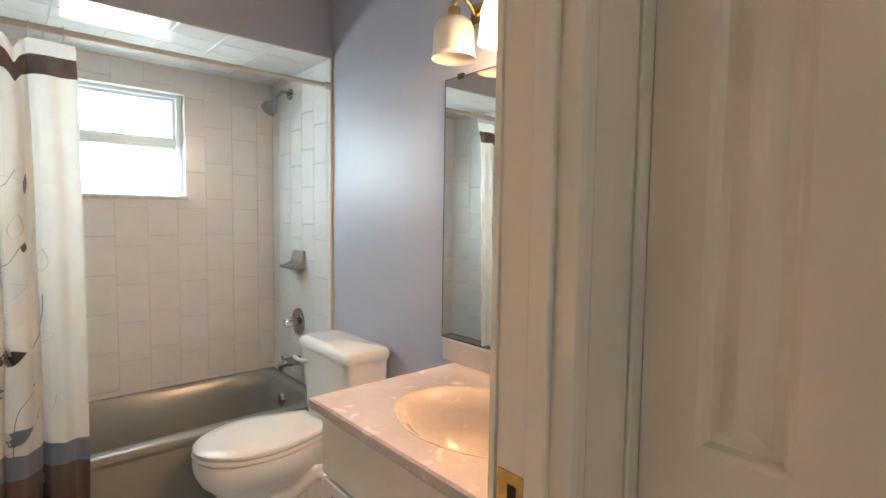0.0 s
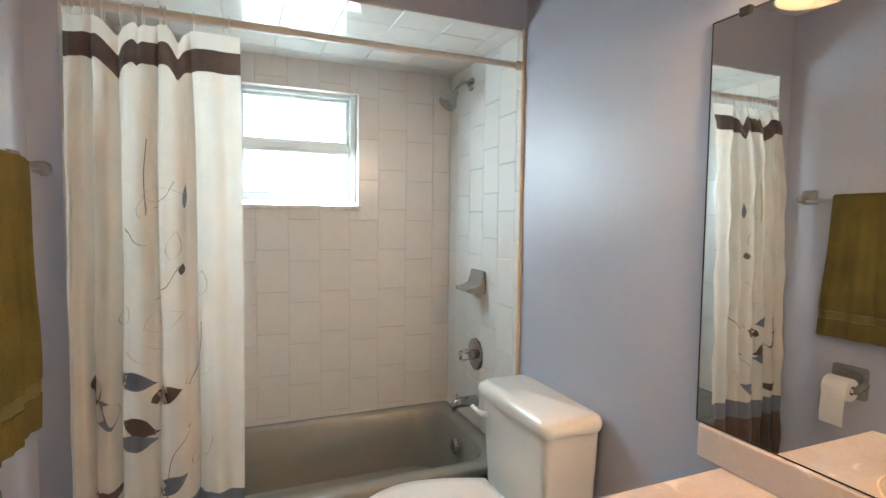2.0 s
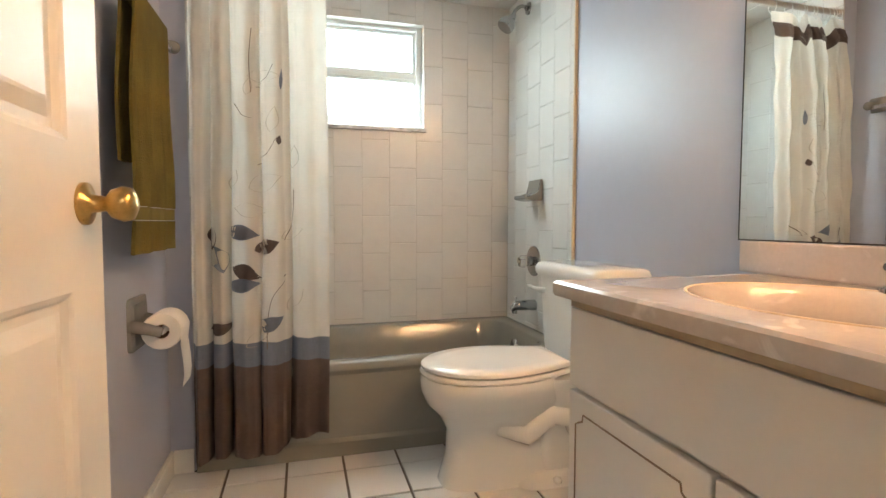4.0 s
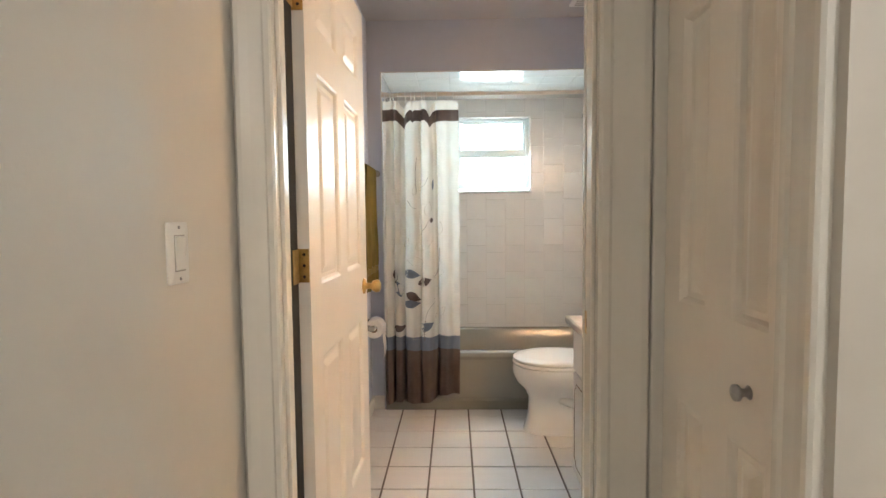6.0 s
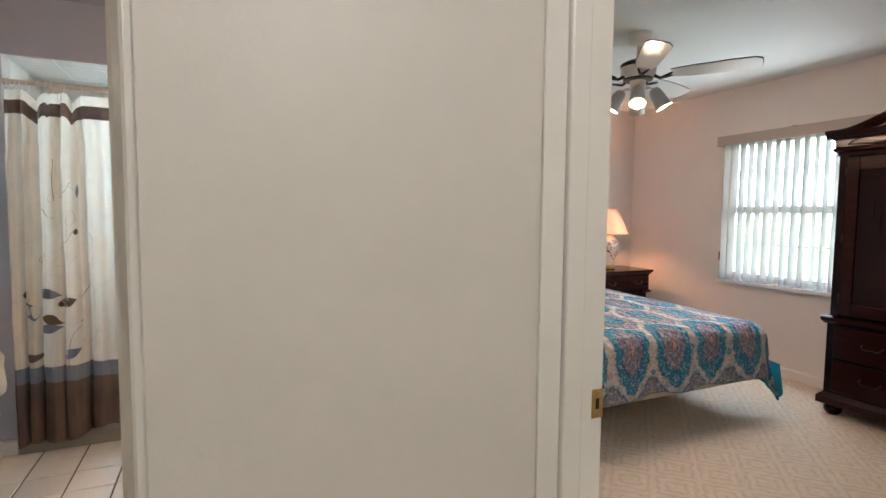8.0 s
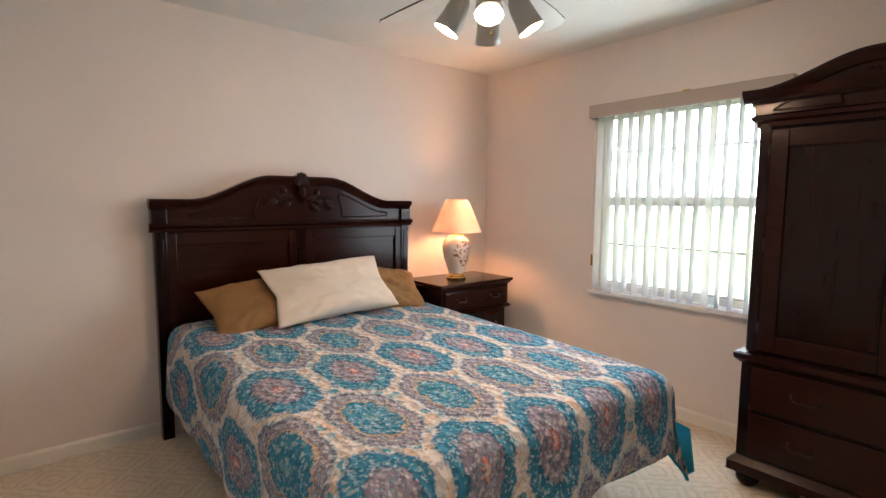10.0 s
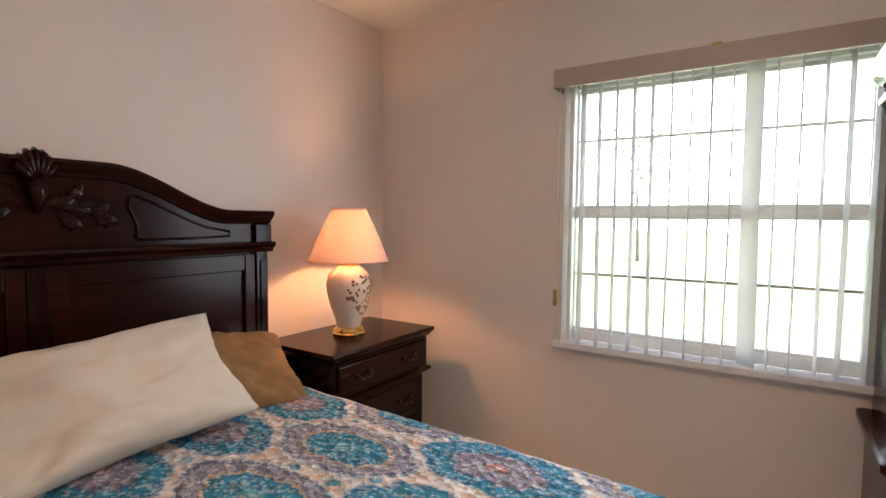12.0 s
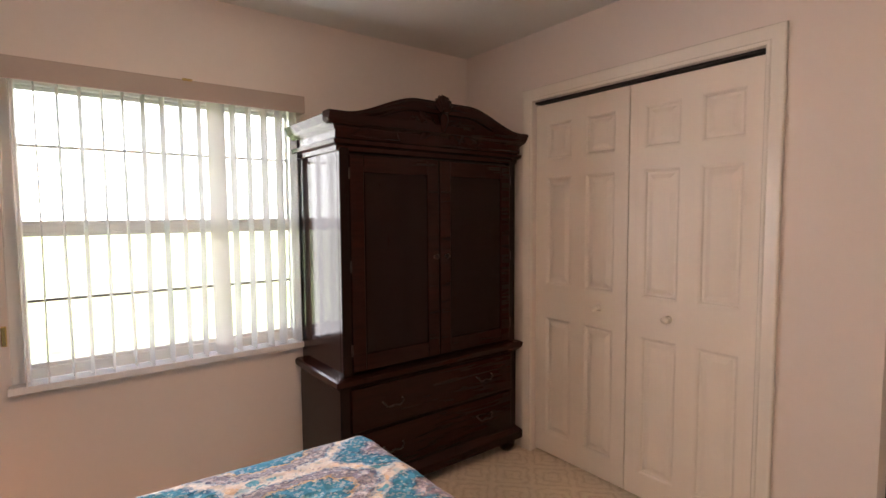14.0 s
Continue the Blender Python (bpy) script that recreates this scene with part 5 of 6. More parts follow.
part("latch_hole", box(0.009, -0.0025, 0.019, 0.018, -0.0018, 0.041), M_dark, st2)
for z in (0.009, 0.051):
    part("screw", moved(lathe([(0.004, 0), (0.003, 0.001), (0, 0.001)], 8), pose(0.0135, -0.0019, z, 90)), M_knob, st2)

ld = thing("door_2", "closed narrow cream panel linen closet door", "door", (CX + 0.062, 0.254, 0.012), 90, kind="structure")
six_panel(ld, 0.463, 2.025, 0.033, M_door, stile=0.075)
part("knob", moved(lathe([(0.012, 0), (0.007, 0.004), (0.007, 0.012), (0.014, 0.018), (0.014, 0.024), (0, 0.028)], 16), Matrix.Translation((0.125, 0.033, 0.9)) @ pose(0, 0, 0, -90, 0, 0)), M_knob, ld, "small dark round knob", True)
trim("trim_linen_jamb", box(CX, 0.242, 0, CX + 0.1, 0.252, DZ, 0.002, 1), "off-white painted closet jamb")
trim("trim_linen_jamb_bath", box(CX + 0.001, 0.7185, 0, CX + 0.1, 0.7385, DZ, 0.003, 1), "off-white painted closet jamb")

sw = thing("light_switch", "white rocker light switch with a screwed plate", "light switch", (HALLX, 0.472, 1.147))
part("plate", rings([rrect(-0.0575, -0.035, 0.0575, 0.035, 0.006, 0.0), rrect(-0.0575, -0.035, 0.0575, 0.035, 0.006, 0.003), rrect(-0.053, -0.031, 0.053, 0.031, 0.005, 0.006)]), M_switch, sw, smooth=40).matrix_local = pose(0, 0, 0, 0, 90, 0)
# Grey colour paints in the shaded gap round the rocker.
part("frame", box(0.006, -0.0175, -0.034, 0.0068, 0.0175, 0.034), M_gap, sw)
part("rocker", extrude_poly([(0.006, -0.032), (0.0095, -0.03), (0.0075, 0.0), (0.011, 0.03), (0.006, 0.032)], 1, -0.0155, 0.0155), M_switch, sw)
for z in (-0.048, 0.048):
    part("screw", moved(lathe([(0.0035, 0), (0.003, 0.001), (0, 0.0012)], 10), pose(0.006, 0, z, 0, 90, 0)), M_knob, sw)

nl = thing("wall_nail", "small bare steel nail in the cream hall wall", "nail", (2.53, -0.064, 1.196))
part("shank", moved(lathe([(0.0022, 0), (0.0022, 0.012)], 8), pose(0, 0, 0, 0, -90, 0)), M_knob, nl)
part("head", moved(lathe([(0.0032, 0.012), (0.0032, 0.0135), (0, 0.0138)], 10), pose(0, 0, 0, 0, -90, 0)), M_knob, nl)

# two ceiling lights added out of view, behind the walker, to brighten the hall
hl = thing("hall_ceiling_light", "unseen round flush light added to brighten the hall", "ceiling light", (1.25, -1.25, RZ), group="hall ceiling lights")
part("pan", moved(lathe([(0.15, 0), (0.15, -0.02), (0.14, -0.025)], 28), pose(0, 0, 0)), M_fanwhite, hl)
part("bowl", lathe([(0.14, -0.022), (0.13, -0.05), (0.09, -0.08), (0.0, -0.09)], 28), emit("hall_fill_glow", (1.0, 0.9, 0.78), 1.2), hl, "glowing bowl of the added hall light", True)
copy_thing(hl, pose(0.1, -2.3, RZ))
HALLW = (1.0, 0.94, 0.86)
# fill for the hall walls, at the two added lights
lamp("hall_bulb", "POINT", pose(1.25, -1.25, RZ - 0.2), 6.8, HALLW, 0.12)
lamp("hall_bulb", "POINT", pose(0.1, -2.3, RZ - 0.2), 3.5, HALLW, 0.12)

# ---- bedroom ----
# closet doors
cd = thing("door_3", "closed white moulded six-panel bifold closet door", "closet door", (KX0 + 0.603, RY0 - 0.06, 0.02), 0, "closet doors", kind="structure")
six_panel(cd, 0.592, 2.006, 0.032, M_door, stile=0.075, rows=((0.12, 0.80), (0.99, 1.60), (1.70, 1.90)))
part("knob", moved(lathe([(0.018, 0), (0.009, 0.006), (0.008, 0.02), (0.018, 0.03), (0.017, 0.038), (0, 0.042)], 16), Matrix.Translation((0.16, 0.032, 0.905)) @ pose(0, 0, 0, -90, 0, 0)), M_door, cd, "white round knob", True)
cd2 = thing("door_4", "closed white moulded six-panel bifold closet door", "closet door", (KX0 + 0.005, RY0 - 0.06, 0.02), 0, "closet doors", kind="structure")
six_panel(cd2, 0.592, 2.006, 0.032, M_door, stile=0.075, rows=((0.12, 0.80), (0.99, 1.60), (1.70, 1.90)))
part("knob", moved(lathe([(0.018, 0), (0.009, 0.006), (0.008, 0.02), (0.018, 0.03), (0.017, 0.038), (0, 0.042)], 16), Matrix.Translation((0.38, 0.032, 0.905)) @ pose(0, 0, 0, -90, 0, 0)), M_door, cd2, "white round knob", True)

# window with sill, vertical blind and valance
w2 = pane_window("window_2", "white vinyl single-hung bedroom window with glazing bars", "y", WY0, WY1, WZ0 + 0.015, WZ1, RX1 + 0.07, -1, bars_z=(1.07, 1.705), frame_w=0.045, frame_mat=M_vinyl)
part("sill_board", box(RX1 - 0.05, WY0 - 0.03, WZ0 - 0.018, RX1 + 0.04, WY1 + 0.012, WZ0 + 0.014, 0.005), M_sillwhite, w2, "white marble sill")
for y in (WY0 + 0.03, WY1 - 0.03):
    part("side_liner", box(RX1 + 0.001, y - 0.03, WZ0 + 0.014, RX1 + 0.04, y + 0.03, WZ1, 0.003, 1), M_vinyl, w2)

val = thing("blind_valance", "beige vinyl vertical blind valance", "valance", (0, 0, 0))
part("front", box(RX1 - 0.125, 1.325, 1.926, RX1 - 0.118, 2.515, 2.01, 0.002, 1), M_valance, val)
for y in (1.325, 2.508):
    part("return", box(RX1 - 0.118, y, 1.926, RX1, y + 0.007, 2.01, 0.002, 1), M_valance, val)
part("top_clip", box(RX1 - 0.128, 1.84, 2.006, RX1 - 0.1, 1.88, 2.016, 0.002, 1), M_brass2, val)
part("head_rail", box(RX1 - 0.085, 1.335, 1.94, RX1 - 0.05, 2.51, 1.97, 0.003, 1), M_vinyl, val)

bl = thing("vertical_blind", "cream vinyl vertical blind slats turned open", "blind", (0, 0, 0))
for k in range(16):
    y = 2.47 - k * 0.074
    a = radians(90 - 4 + 3 * math.sin(k * 1.7))
    if k == 10:
        a = radians(40)
    lw = 0.043
    pts = []
    for q in range(7):
        t = (q / 6 - 0.5) * 2
        bow = 0.006 * (1 - t * t)
        pts.append((t * lw * math.sin(a) + bow * math.cos(a), t * lw * math.cos(a) - bow * math.sin(a)))
    wob = 0.006 * math.sin(k * 2.3)
    part("slat", rings([[(RX1 - 0.045 + px + dx, y + py + (wob if z < 1 else 0), z) for px, py in pts] for dx, z in ((0, 0.752), (0, 1.3), (0, 1.945), (0.0012, 1.945), (0.0012, 1.3), (0.0012, 0.752))], False, False, False), M_blind, bl, smooth=True)
part("wand", tube([(RX1 - 0.07, 2.5, 1.93), (RX1 - 0.07, 2.505, 1.3)], 0.004, 6), M_plastic, bl)
lw_ = thing("cord_cleat", "small brass cord cleat beside the window", "cleat", (RX1, 2.53, 0.95))
part("body", box(-0.014, -0.01, -0.04, 0.0, 0.008, 0.04, 0.003), M_brass2, lw_)

# headboard
bed = thing("bed", "dark mahogany bed with an arched carved headboard", "bed", (3.425, 3.6, 0))
HB = 0.845


def crest(x, lo=1.345, rise=0.15, half=0.8):
    """Height of the arched top: flat shoulders, then an ogee rise."""
    t = min(1.0, 1.4 * max(0.0, 1 - abs(x) / 0.66))
    return lo + rise * (t * t * (3 - 2 * t))


HY0, HY1 = -0.055, -0.015
xs = [-HB + 0.03 + (2 * HB - 0.06) * i / 48 for i in range(49)]
bm = bmesh.new()
rings([[(x, HY0, 1.2) for x in xs], [(x, HY0, crest(x) - 0.02) for x in xs], [(x, HY1, crest(x) - 0.02) for x in xs], [(x, HY1, 1.2) for x in xs]], False, False, False, bm)
part("crest_panel", bm, M_mahogx, bed)
prof = [(0.0, -0.045), (0.012, -0.04), (0.016, -0.028), (0.03, -0.018), (0.034, -0.006), (0.04, 0.0), (0.036, 0.012), (0.0, 0.014), (-0.035, 0.012), (-0.035, -0.03)]
xs2 = [-HB - 0.015 + (2 * HB + 0.03) * i / 60 for i in range(61)]
part("crown_moulding", rings([[(x, HY0 - o, crest(x) + u) for o, u in prof] for x in xs2]), M_mahogx, bed, smooth=40)
for sgn in (-1, 1):
    x0, x1 = sorted((sgn * (HB - 0.005), sgn * (HB - 0.065)))
    part("post", box(x0, -0.07, 0.0, x1, -0.005, 1.2, 0.004), M_mahog, bed)
    part("post_flute", box(x0 + 0.018, -0.076, 0.5, x1 - 0.018, -0.068, 1.14, 0.003), M_mahog, bed)
    x0, x1 = sorted((sgn * (HB + 0.012), sgn * (HB - 0.07)))
    part("shoulder_block", box(x0 + (0.004 if sgn < 0 else 0), -0.075, 1.2, x1, -0.005, 1.3, 0.004), M_mahog, bed)
prof2 = [(0, -0.03), (0.012, -0.026), (0.016, -0.012), (0.028, -0.004), (0.034, 0.006), (0.03, 0.016), (0, 0.02)]
part("shelf_moulding", rings([[(x, -0.062 - o, 1.205 + u) for o, u in prof2] for x in (-HB - 0.02, HB + 0.02)]), M_mahogx, bed, smooth=40)
part("lower_board", box(-HB + 0.06, -0.045, 0.25, HB - 0.06, -0.02, 1.18, 0.002, 1), M_mahogx, bed)
for a, b in ((-HB + 0.065, -0.03), (0.03, HB - 0.065)):
    fr = bmesh.new()
    for x0, z0, x1, z1 in ((a, 0.45, a + 0.05, 1.17), (b - 0.05, 0.45, b, 1.17), (a + 0.05, 1.1, b - 0.05, 1.17), (a + 0.05, 0.45, b - 0.05, 0.52)):
        box(x0, -0.062, z0, x1, -0.046, z1, 0.004, 2, fr)
    part("panel_frame", fr, M_mahogx, bed)
part("centre_stile", box(-0.03, -0.066, 0.45, 0.03, -0.046, 1.17, 0.006), M_mahog, bed)
# carved frame lines, shell and leaves
for sgn in (-1, 1):
    part("carved_bead", tube([(sgn * x, -0.058, z) for x, z in ((0.29, 1.25), (0.3, 1.29), (0.285, 1.33), (0.27, 1.36), (0.275, 1.4))], 0.006, 6), M_mahogx, bed, smooth=True)
    part("carved_bead", tube([(sgn * x, -0.058, max(1.262, crest(x) - 0.075)) for x in (0.29, 0.36, 0.43, 0.5, 0.56, 0.66)] + [(sgn * 0.66, -0.058, 1.25), (sgn * 0.5, -0.058, 1.245), (sgn * 0.3, -0.058, 1.245)], 0.005, 6), M_mahogx, bed, smooth=True)


def carved_leaf(root, x, z, ln, ang, y, m=None):
    ca, sa = math.cos(radians(ang)), math.sin(radians(ang))
    loops = []
    for k in range(9):
        t = k / 8
        w = 0.28 * ln * math.sin(math.pi * min(1, t * 0.93 + 0.07)) * (1 + 0.25 * math.sin(t * 22))
        cx, cz = x + t * ln * ca, z + t * ln * sa - 0.18 * ln * math.sin(t * 3) * ca
        loops.append([(cx - sa * w * d, y - h * (0.4 + 0.6 * math.sin(math.pi * t)), cz + ca * w * d) for d, h in ((-1, 0), (-0.6, 0.012), (-0.1, 0.006), (0, 0.014), (0.1, 0.006), (0.6, 0.012), (1, 0))])
    return part("carved_leaf", rings(loops, False, False, False), m or M_mahogx, root, smooth=True)


def carving(root, y, z, k=1.0):
    """Shell at the crest with acanthus leaves spreading from under it."""
    for i in range(7):
        a = radians(-60 + 20 * i)
        part("shell_rib", tube([(0.0, y - 0.012, z - 0.05 * k), (0.025 * k * math.sin(a), y - 0.03, z + (-0.05 + 0.03 * math.cos(a)) * k), (0.055 * k * math.sin(a), y - 0.028, z + (-0.05 + 0.085 * math.cos(a)) * k), (0.06 * k * math.sin(a), y - 0.012, z + (-0.05 + 0.095 * math.cos(a)) * k)], (0.006, 0.011 * k, 0.014 * k, 0.008), 8), M_mahogx, root, smooth=True)
    part("shell_base", tube([(0, y - 0.02, z - 0.05 * k), (0, y - 0.028, z - 0.09 * k), (0, y - 0.02, z - 0.15 * k)], (0.03 * k, 0.026 * k, 0.008), 10), M_mahogx, root, smooth=True)
    for sgn in (-1, 1):
        for x, dz, ln, an in ((0.03, -0.12, 0.09, 20), (0.07, -0.11, 0.1, -15), (0.06, -0.14, 0.09, -35), (0.12, -0.12, 0.1, 5), (0.15, -0.13, 0.1, -25), (0.09, -0.1, 0.07, 50)):
            carved_leaf(root, sgn * x * k, z + dz * k, ln * k, an if sgn > 0 else 180 - an, y)


carving(bed, HY0 - 0.002, 1.485, 1.0)
# rails and legs
for x in (-0.79, 0.76):
    part("side_rail", box(x, -1.98, 0.2, x + 0.03, -0.06, 0.34, 0.004), M_mahog, bed)
for x, y in ((-0.6, -1.4), (0.6, -1.4), (0.0, -1.0)):
    part("frame_leg", box(x - 0.02, y - 0.02, 0.004, x + 0.02, y + 0.02, 0.22), M_dark, bed)

# box spring, mattress, bedspread
bs = thing("box_spring", "floral beige box spring", "box spring", (3.425, 3.6, 0))
part("body", moved(rings([rrect(-0.75, -2.07, 0.75, -0.08, 0.05, 0.225), rrect(-0.76, -2.08, 0.76, -0.08, 0.05, 0.235), rrect(-0.76, -2.08, 0.76, -0.08, 0.05, 0.42), rrect(-0.75, -2.07, 0.75, -0.08, 0.05, 0.43)]), Matrix()), M_boxspring, bs, smooth=40)
mt = thing("mattress", "white mattress under the bedspread", "mattress", (3.425, 3.6, 0))
part("body", rings([rrect(-0.75, -2.07, 0.75, -0.1, 0.07, 0.432), rrect(-0.755, -2.075, 0.755, -0.1, 0.07, 0.46), rrect(-0.755, -2.07, 0.755, -0.1, 0.07, 0.55), rrect(-0.72, -2.0, 0.72, -0.12, 0.08, 0.59)]), M_pillow, mt, smooth=50)

BX, BYF, BYH, BT = 0.79, -2.13, -0.12, 0.652   # half width, foot, head, top of the spread


def spread():
    """Bedspread over the mattress: a grid of cloth, flat on top, rounded over the edges and hanging in soft folds."""
    me = bpy.data.meshes.new("spread")
    fall_s, fall_f = 0.35, 0.31
    nu, nv = 110, 120
    width, length = 2 * (BX + fall_s), (BYH - BYF) + fall_f
    verts, uvs = [], []
    r = 0.075

    def over(d):
        """Past the edge by d of cloth: how far out and how far down."""
        if d <= -r * 0.9:
            return d, 0.0
        q = d + r * 0.9
        if q < r * 1.57:
            a = q / r
            return -r * 0.9 + r * math.sin(a), r * (1 - math.cos(a))
        return r * 0.1 + 0.06 * (q - r * 1.57), r + (q - r * 1.57)

    for j in range(nv + 1):
        v = j / nv * length - fall_f
        for i in range(nu + 1):
            u = (i / nu - 0.5) * width
            ox, dx = over(abs(u) - BX)
            oy, dy = over(-v)
            hx, hy = dx > 0.02, dy > 0.02
            x = math.copysign(BX + ox, u)
            y = BYF - oy
            z = BT - 0.042 * max(0, 1 - v / 2) - max(dx, dy) - 0.35 * min(dx, dy)
            if hx and hy:
                k = min(dx, dy)
                x += math.copysign(0.1 * k, u)
                y -= 0.1 * k
            wav = math.sin(u * 17 + 1.0) * (dy > 0.05) * min(1, dy * 4) + math.sin(v * 15 + 0.5) * (dx > 0.05) * min(1, dx * 4)
            if dy > 0.05:
                y -= 0.018 * math.sin(u * 11 + 1.0) * min(1, dy * 4)
            if dx > 0.05:
                x += math.copysign(0.018 * math.sin(v * 9 + 0.5) * min(1, dx * 4), u)
            z += 0.007 * noise.noise((u * 5, v * 5, 0)) + 0.004 * noise.noise((u * 16, v * 16, 3)) + 0.02 * max(0, 1 - abs(u) / BX) ** 0.5
            z -= 0.006 * wav * min(1, max(0, max(dx, dy) - 0.1) * 5)
            if u < 0:
                z -= 0.45 * min(dx, dy)
            verts.append((x, y, max(z, 0.12)))
            uvs.append((u, v))
    faces = [(j * (nu + 1) + i, j * (nu + 1) + i + 1, (j + 1) * (nu + 1) + i + 1, (j + 1) * (nu + 1) + i) for j in range(nv) for i in range(nu)]
    me.from_pydata(verts, [], faces)
    edge = [verts[j * (nu + 1)] for j in range(nv, -1, -2)] + [verts[i] for i in range(2, nu, 2)] + [verts[j * (nu + 1) + nu] for j in range(0, nv + 1, 2)]
    lay = me.uv_layers.new(name="UVMap")
    for lp in me.loops:
        lay.data[lp.index].uv = uvs[lp.vertex_index]
    me.polygons.foreach_set("use_smooth", [True] * len(me.polygons))
    me.materials.append(M_quilt)
    return me, edge


sp_t = thing("bedspread", "teal and cream medallion quilt over the bed", "bedspread", (3.425, 3.6, 0))
cloth_mesh, hem_edge = spread()
q = new("quilt", cloth_mesh)
part("piping", tube(hem_edge, 0.006, 6), M_sheet, sp_t, "turquoise piping along the hem", True)
q.parent = sp_t
sol = q.modifiers.new("thickness", "SOLIDIFY")
sol.thickness, sol.offset = 0.008, 1
part("turquoise_corner", rings([[(0.86, -2.2, 0.36), (0.89, -2.18, 0.35), (0.9, -2.07, 0.36)], [(0.87, -2.225, 0.17), (0.905, -2.19, 0.13), (0.915, -2.08, 0.2)], [(0.86, -2.215, 0.165), (0.895, -2.18, 0.126), (0.905, -2.075, 0.195)]], False, False, False), M_sheet, sp_t, "turquoise lining at the hanging corner", True)


def pillow(name, label, w, h, t, m, material, seed, group=""):
    root = thing(name, label, "pillow", group=group)
    root.matrix_world = m
    n = 40
    bm = bmesh.new()
    grid = {}
    for s in (1, -1):
        for j in range(n + 1):
            for i in range(n + 1):
                a, b = i / n * 2 - 1, j / n * 2 - 1
                puff = (max(0, (1 - a ** 4)) * max(0, (1 - b ** 4))) ** 0.55
                e = 1 - 0.13 * (1 - abs(b)) * abs(a) ** 4 - 0.05 * (1 - abs(a)) * abs(b) ** 6
                wr = 0.02 * noise.noise((a * 2.2 + seed, b * 2.5, s)) + 0.014 * noise.noise((a * 6 + seed, b * 7, s * 3))
                fl = math.exp(-((a + 0.62) / 0.2) ** 2)
                puff *= 1 - 0.3 * fl if a > -0.62 else 0.7 * max(0.25, 1 - (abs(a) - 0.62) * 1.6)
                wr += 0.02 * fl * math.sin(b * 7 + 2 * a + seed) + 0.012 * math.exp(-((a * 0.9 + b * 0.5 + 0.2) / 0.08) ** 2)
                for ca, cb, ang, wd in ((-0.75, -0.5, 0.5, 0.07), (-0.8, 0.45, -0.6, 0.06), (-0.5, -0.75, 1.1, 0.06), (0.7, -0.7, -0.8, 0.06), (0.85, 0.4, 0.5, 0.07)):
                    along, across = (a - ca) * math.cos(ang) + (b - cb) * math.sin(ang), -(a - ca) * math.sin(ang) + (b - cb) * math.cos(ang)
                    wr -= 0.022 * math.exp(-(across / wd) ** 2 - (along / 0.35) ** 2)
                key = (i, j) if i in (0, n) or j in (0, n) else (i, j, s)
                if key not in grid:
                    grid[key] = bm.verts.new((a * w / 2 * e, b * h / 2 * (1 - 0.14 * (1 - abs(a)) * abs(b) ** 4), s * t / 2 * puff + wr * puff))
        for j in range(n):
            for i in range(n):
                c = []
                for ii, jj in ((i, j), (i + 1, j), (i + 1, j + 1), (i, j + 1)):
                    c.append(grid[(ii, jj) if ii in (0, n) or jj in (0, n) else (ii, jj, s)])
                bm.faces.new(c)
    part("case", bm, material, root, smooth=True)
    return root


pillow("pillow_tan", "tan pillow lying against the headboard", 0.58, 0.4, 0.17, pose(3.05, 3.27, 0.755, 38, -5, 4), M_tan, 1.0, "tan pillows")
pillow("pillow_tan", "tan pillow tucked behind the white pillow", 0.58, 0.4, 0.17, pose(3.875, 3.27, 0.762, 38, 9, -6), M_tan, 5.0, "tan pillows")
pillow("pillow_white", "white pillow leaning on the tan pillows", 0.77, 0.4, 0.16, pose(3.44, 3.155, 0.835, 45, -3, -1), M_pillow, 9.0)

# nightstand
ns = thing("nightstand", "dark mahogany two-drawer nightstand", "nightstand", (4.26, 3.12, 0))
NW, ND, NH = 0.73, 0.46, 0.766


def drawer_pull(root, x, y, z, w=0.09, axis="x"):
    pts = [(-w / 2, 0, 0.006), (-w / 2, -0.016, 0.003), (-w / 2 + 0.014, -0.022, -0.014), (-w / 4, -0.024, -0.018), (0, -0.024, -0.012), (w / 4, -0.024, -0.018), (w / 2 - 0.014, -0.022, -0.014), (w / 2, -0.016, 0.003), (w / 2, 0, 0.006)]
    if axis == "x":
        pts = [(x + a, y + b, z + c) for a, b, c in pts]
    else:
        pts = [(x + b, y + a, z + c) for a, b, c in pts]
    return part("drawer_pull", tube(pts, 0.0042, 8), M_pull, root, "dark metal bail pull", True)


part("top", box(0.0, 0.0, NH - 0.022, NW, ND, NH, 0.007, 3), M_mahogx, ns)
part("top_moulding", rings([rrect(0.022, 0.022, NW - 0.022, ND, 0.004, NH - 0.045, 1), rrect(0.016, 0.014, NW - 0.016, ND, 0.004, NH - 0.035, 1), rrect(0.006, 0.006, NW - 0.006, ND, 0.004, NH - 0.022, 1)]), M_mahogx, ns)
part("upper_case", box(0.03, 0.03, 0.56, NW - 0.03, ND, NH - 0.044, 0.003), M_mahog, ns)
part("waist_moulding", rings([rrect(0.03, 0.03, NW - 0.03, ND, 0.004, 0.53, 1), rrect(0.01, 0.01, NW - 0.01, ND, 0.004, 0.545, 1), rrect(0.01, 0.01, NW - 0.01, ND, 0.004, 0.553, 1), rrect(0.03, 0.03, NW - 0.03, ND, 0.004, 0.565, 1)]), M_mahogx, ns)
part("lower_case", box(0.045, 0.045, 0.1, NW - 0.045, ND, 0.532, 0.003), M_mahog, ns)
part("base_moulding", rings([rrect(0.01, 0.01, NW - 0.01, ND, 0.004, 0.06, 1), rrect(0.01, 0.01, NW - 0.01, ND, 0.004, 0.095, 1), rrect(0.045, 0.045, NW - 0.045, ND, 0.004, 0.125, 1)]), M_mahogx, ns)
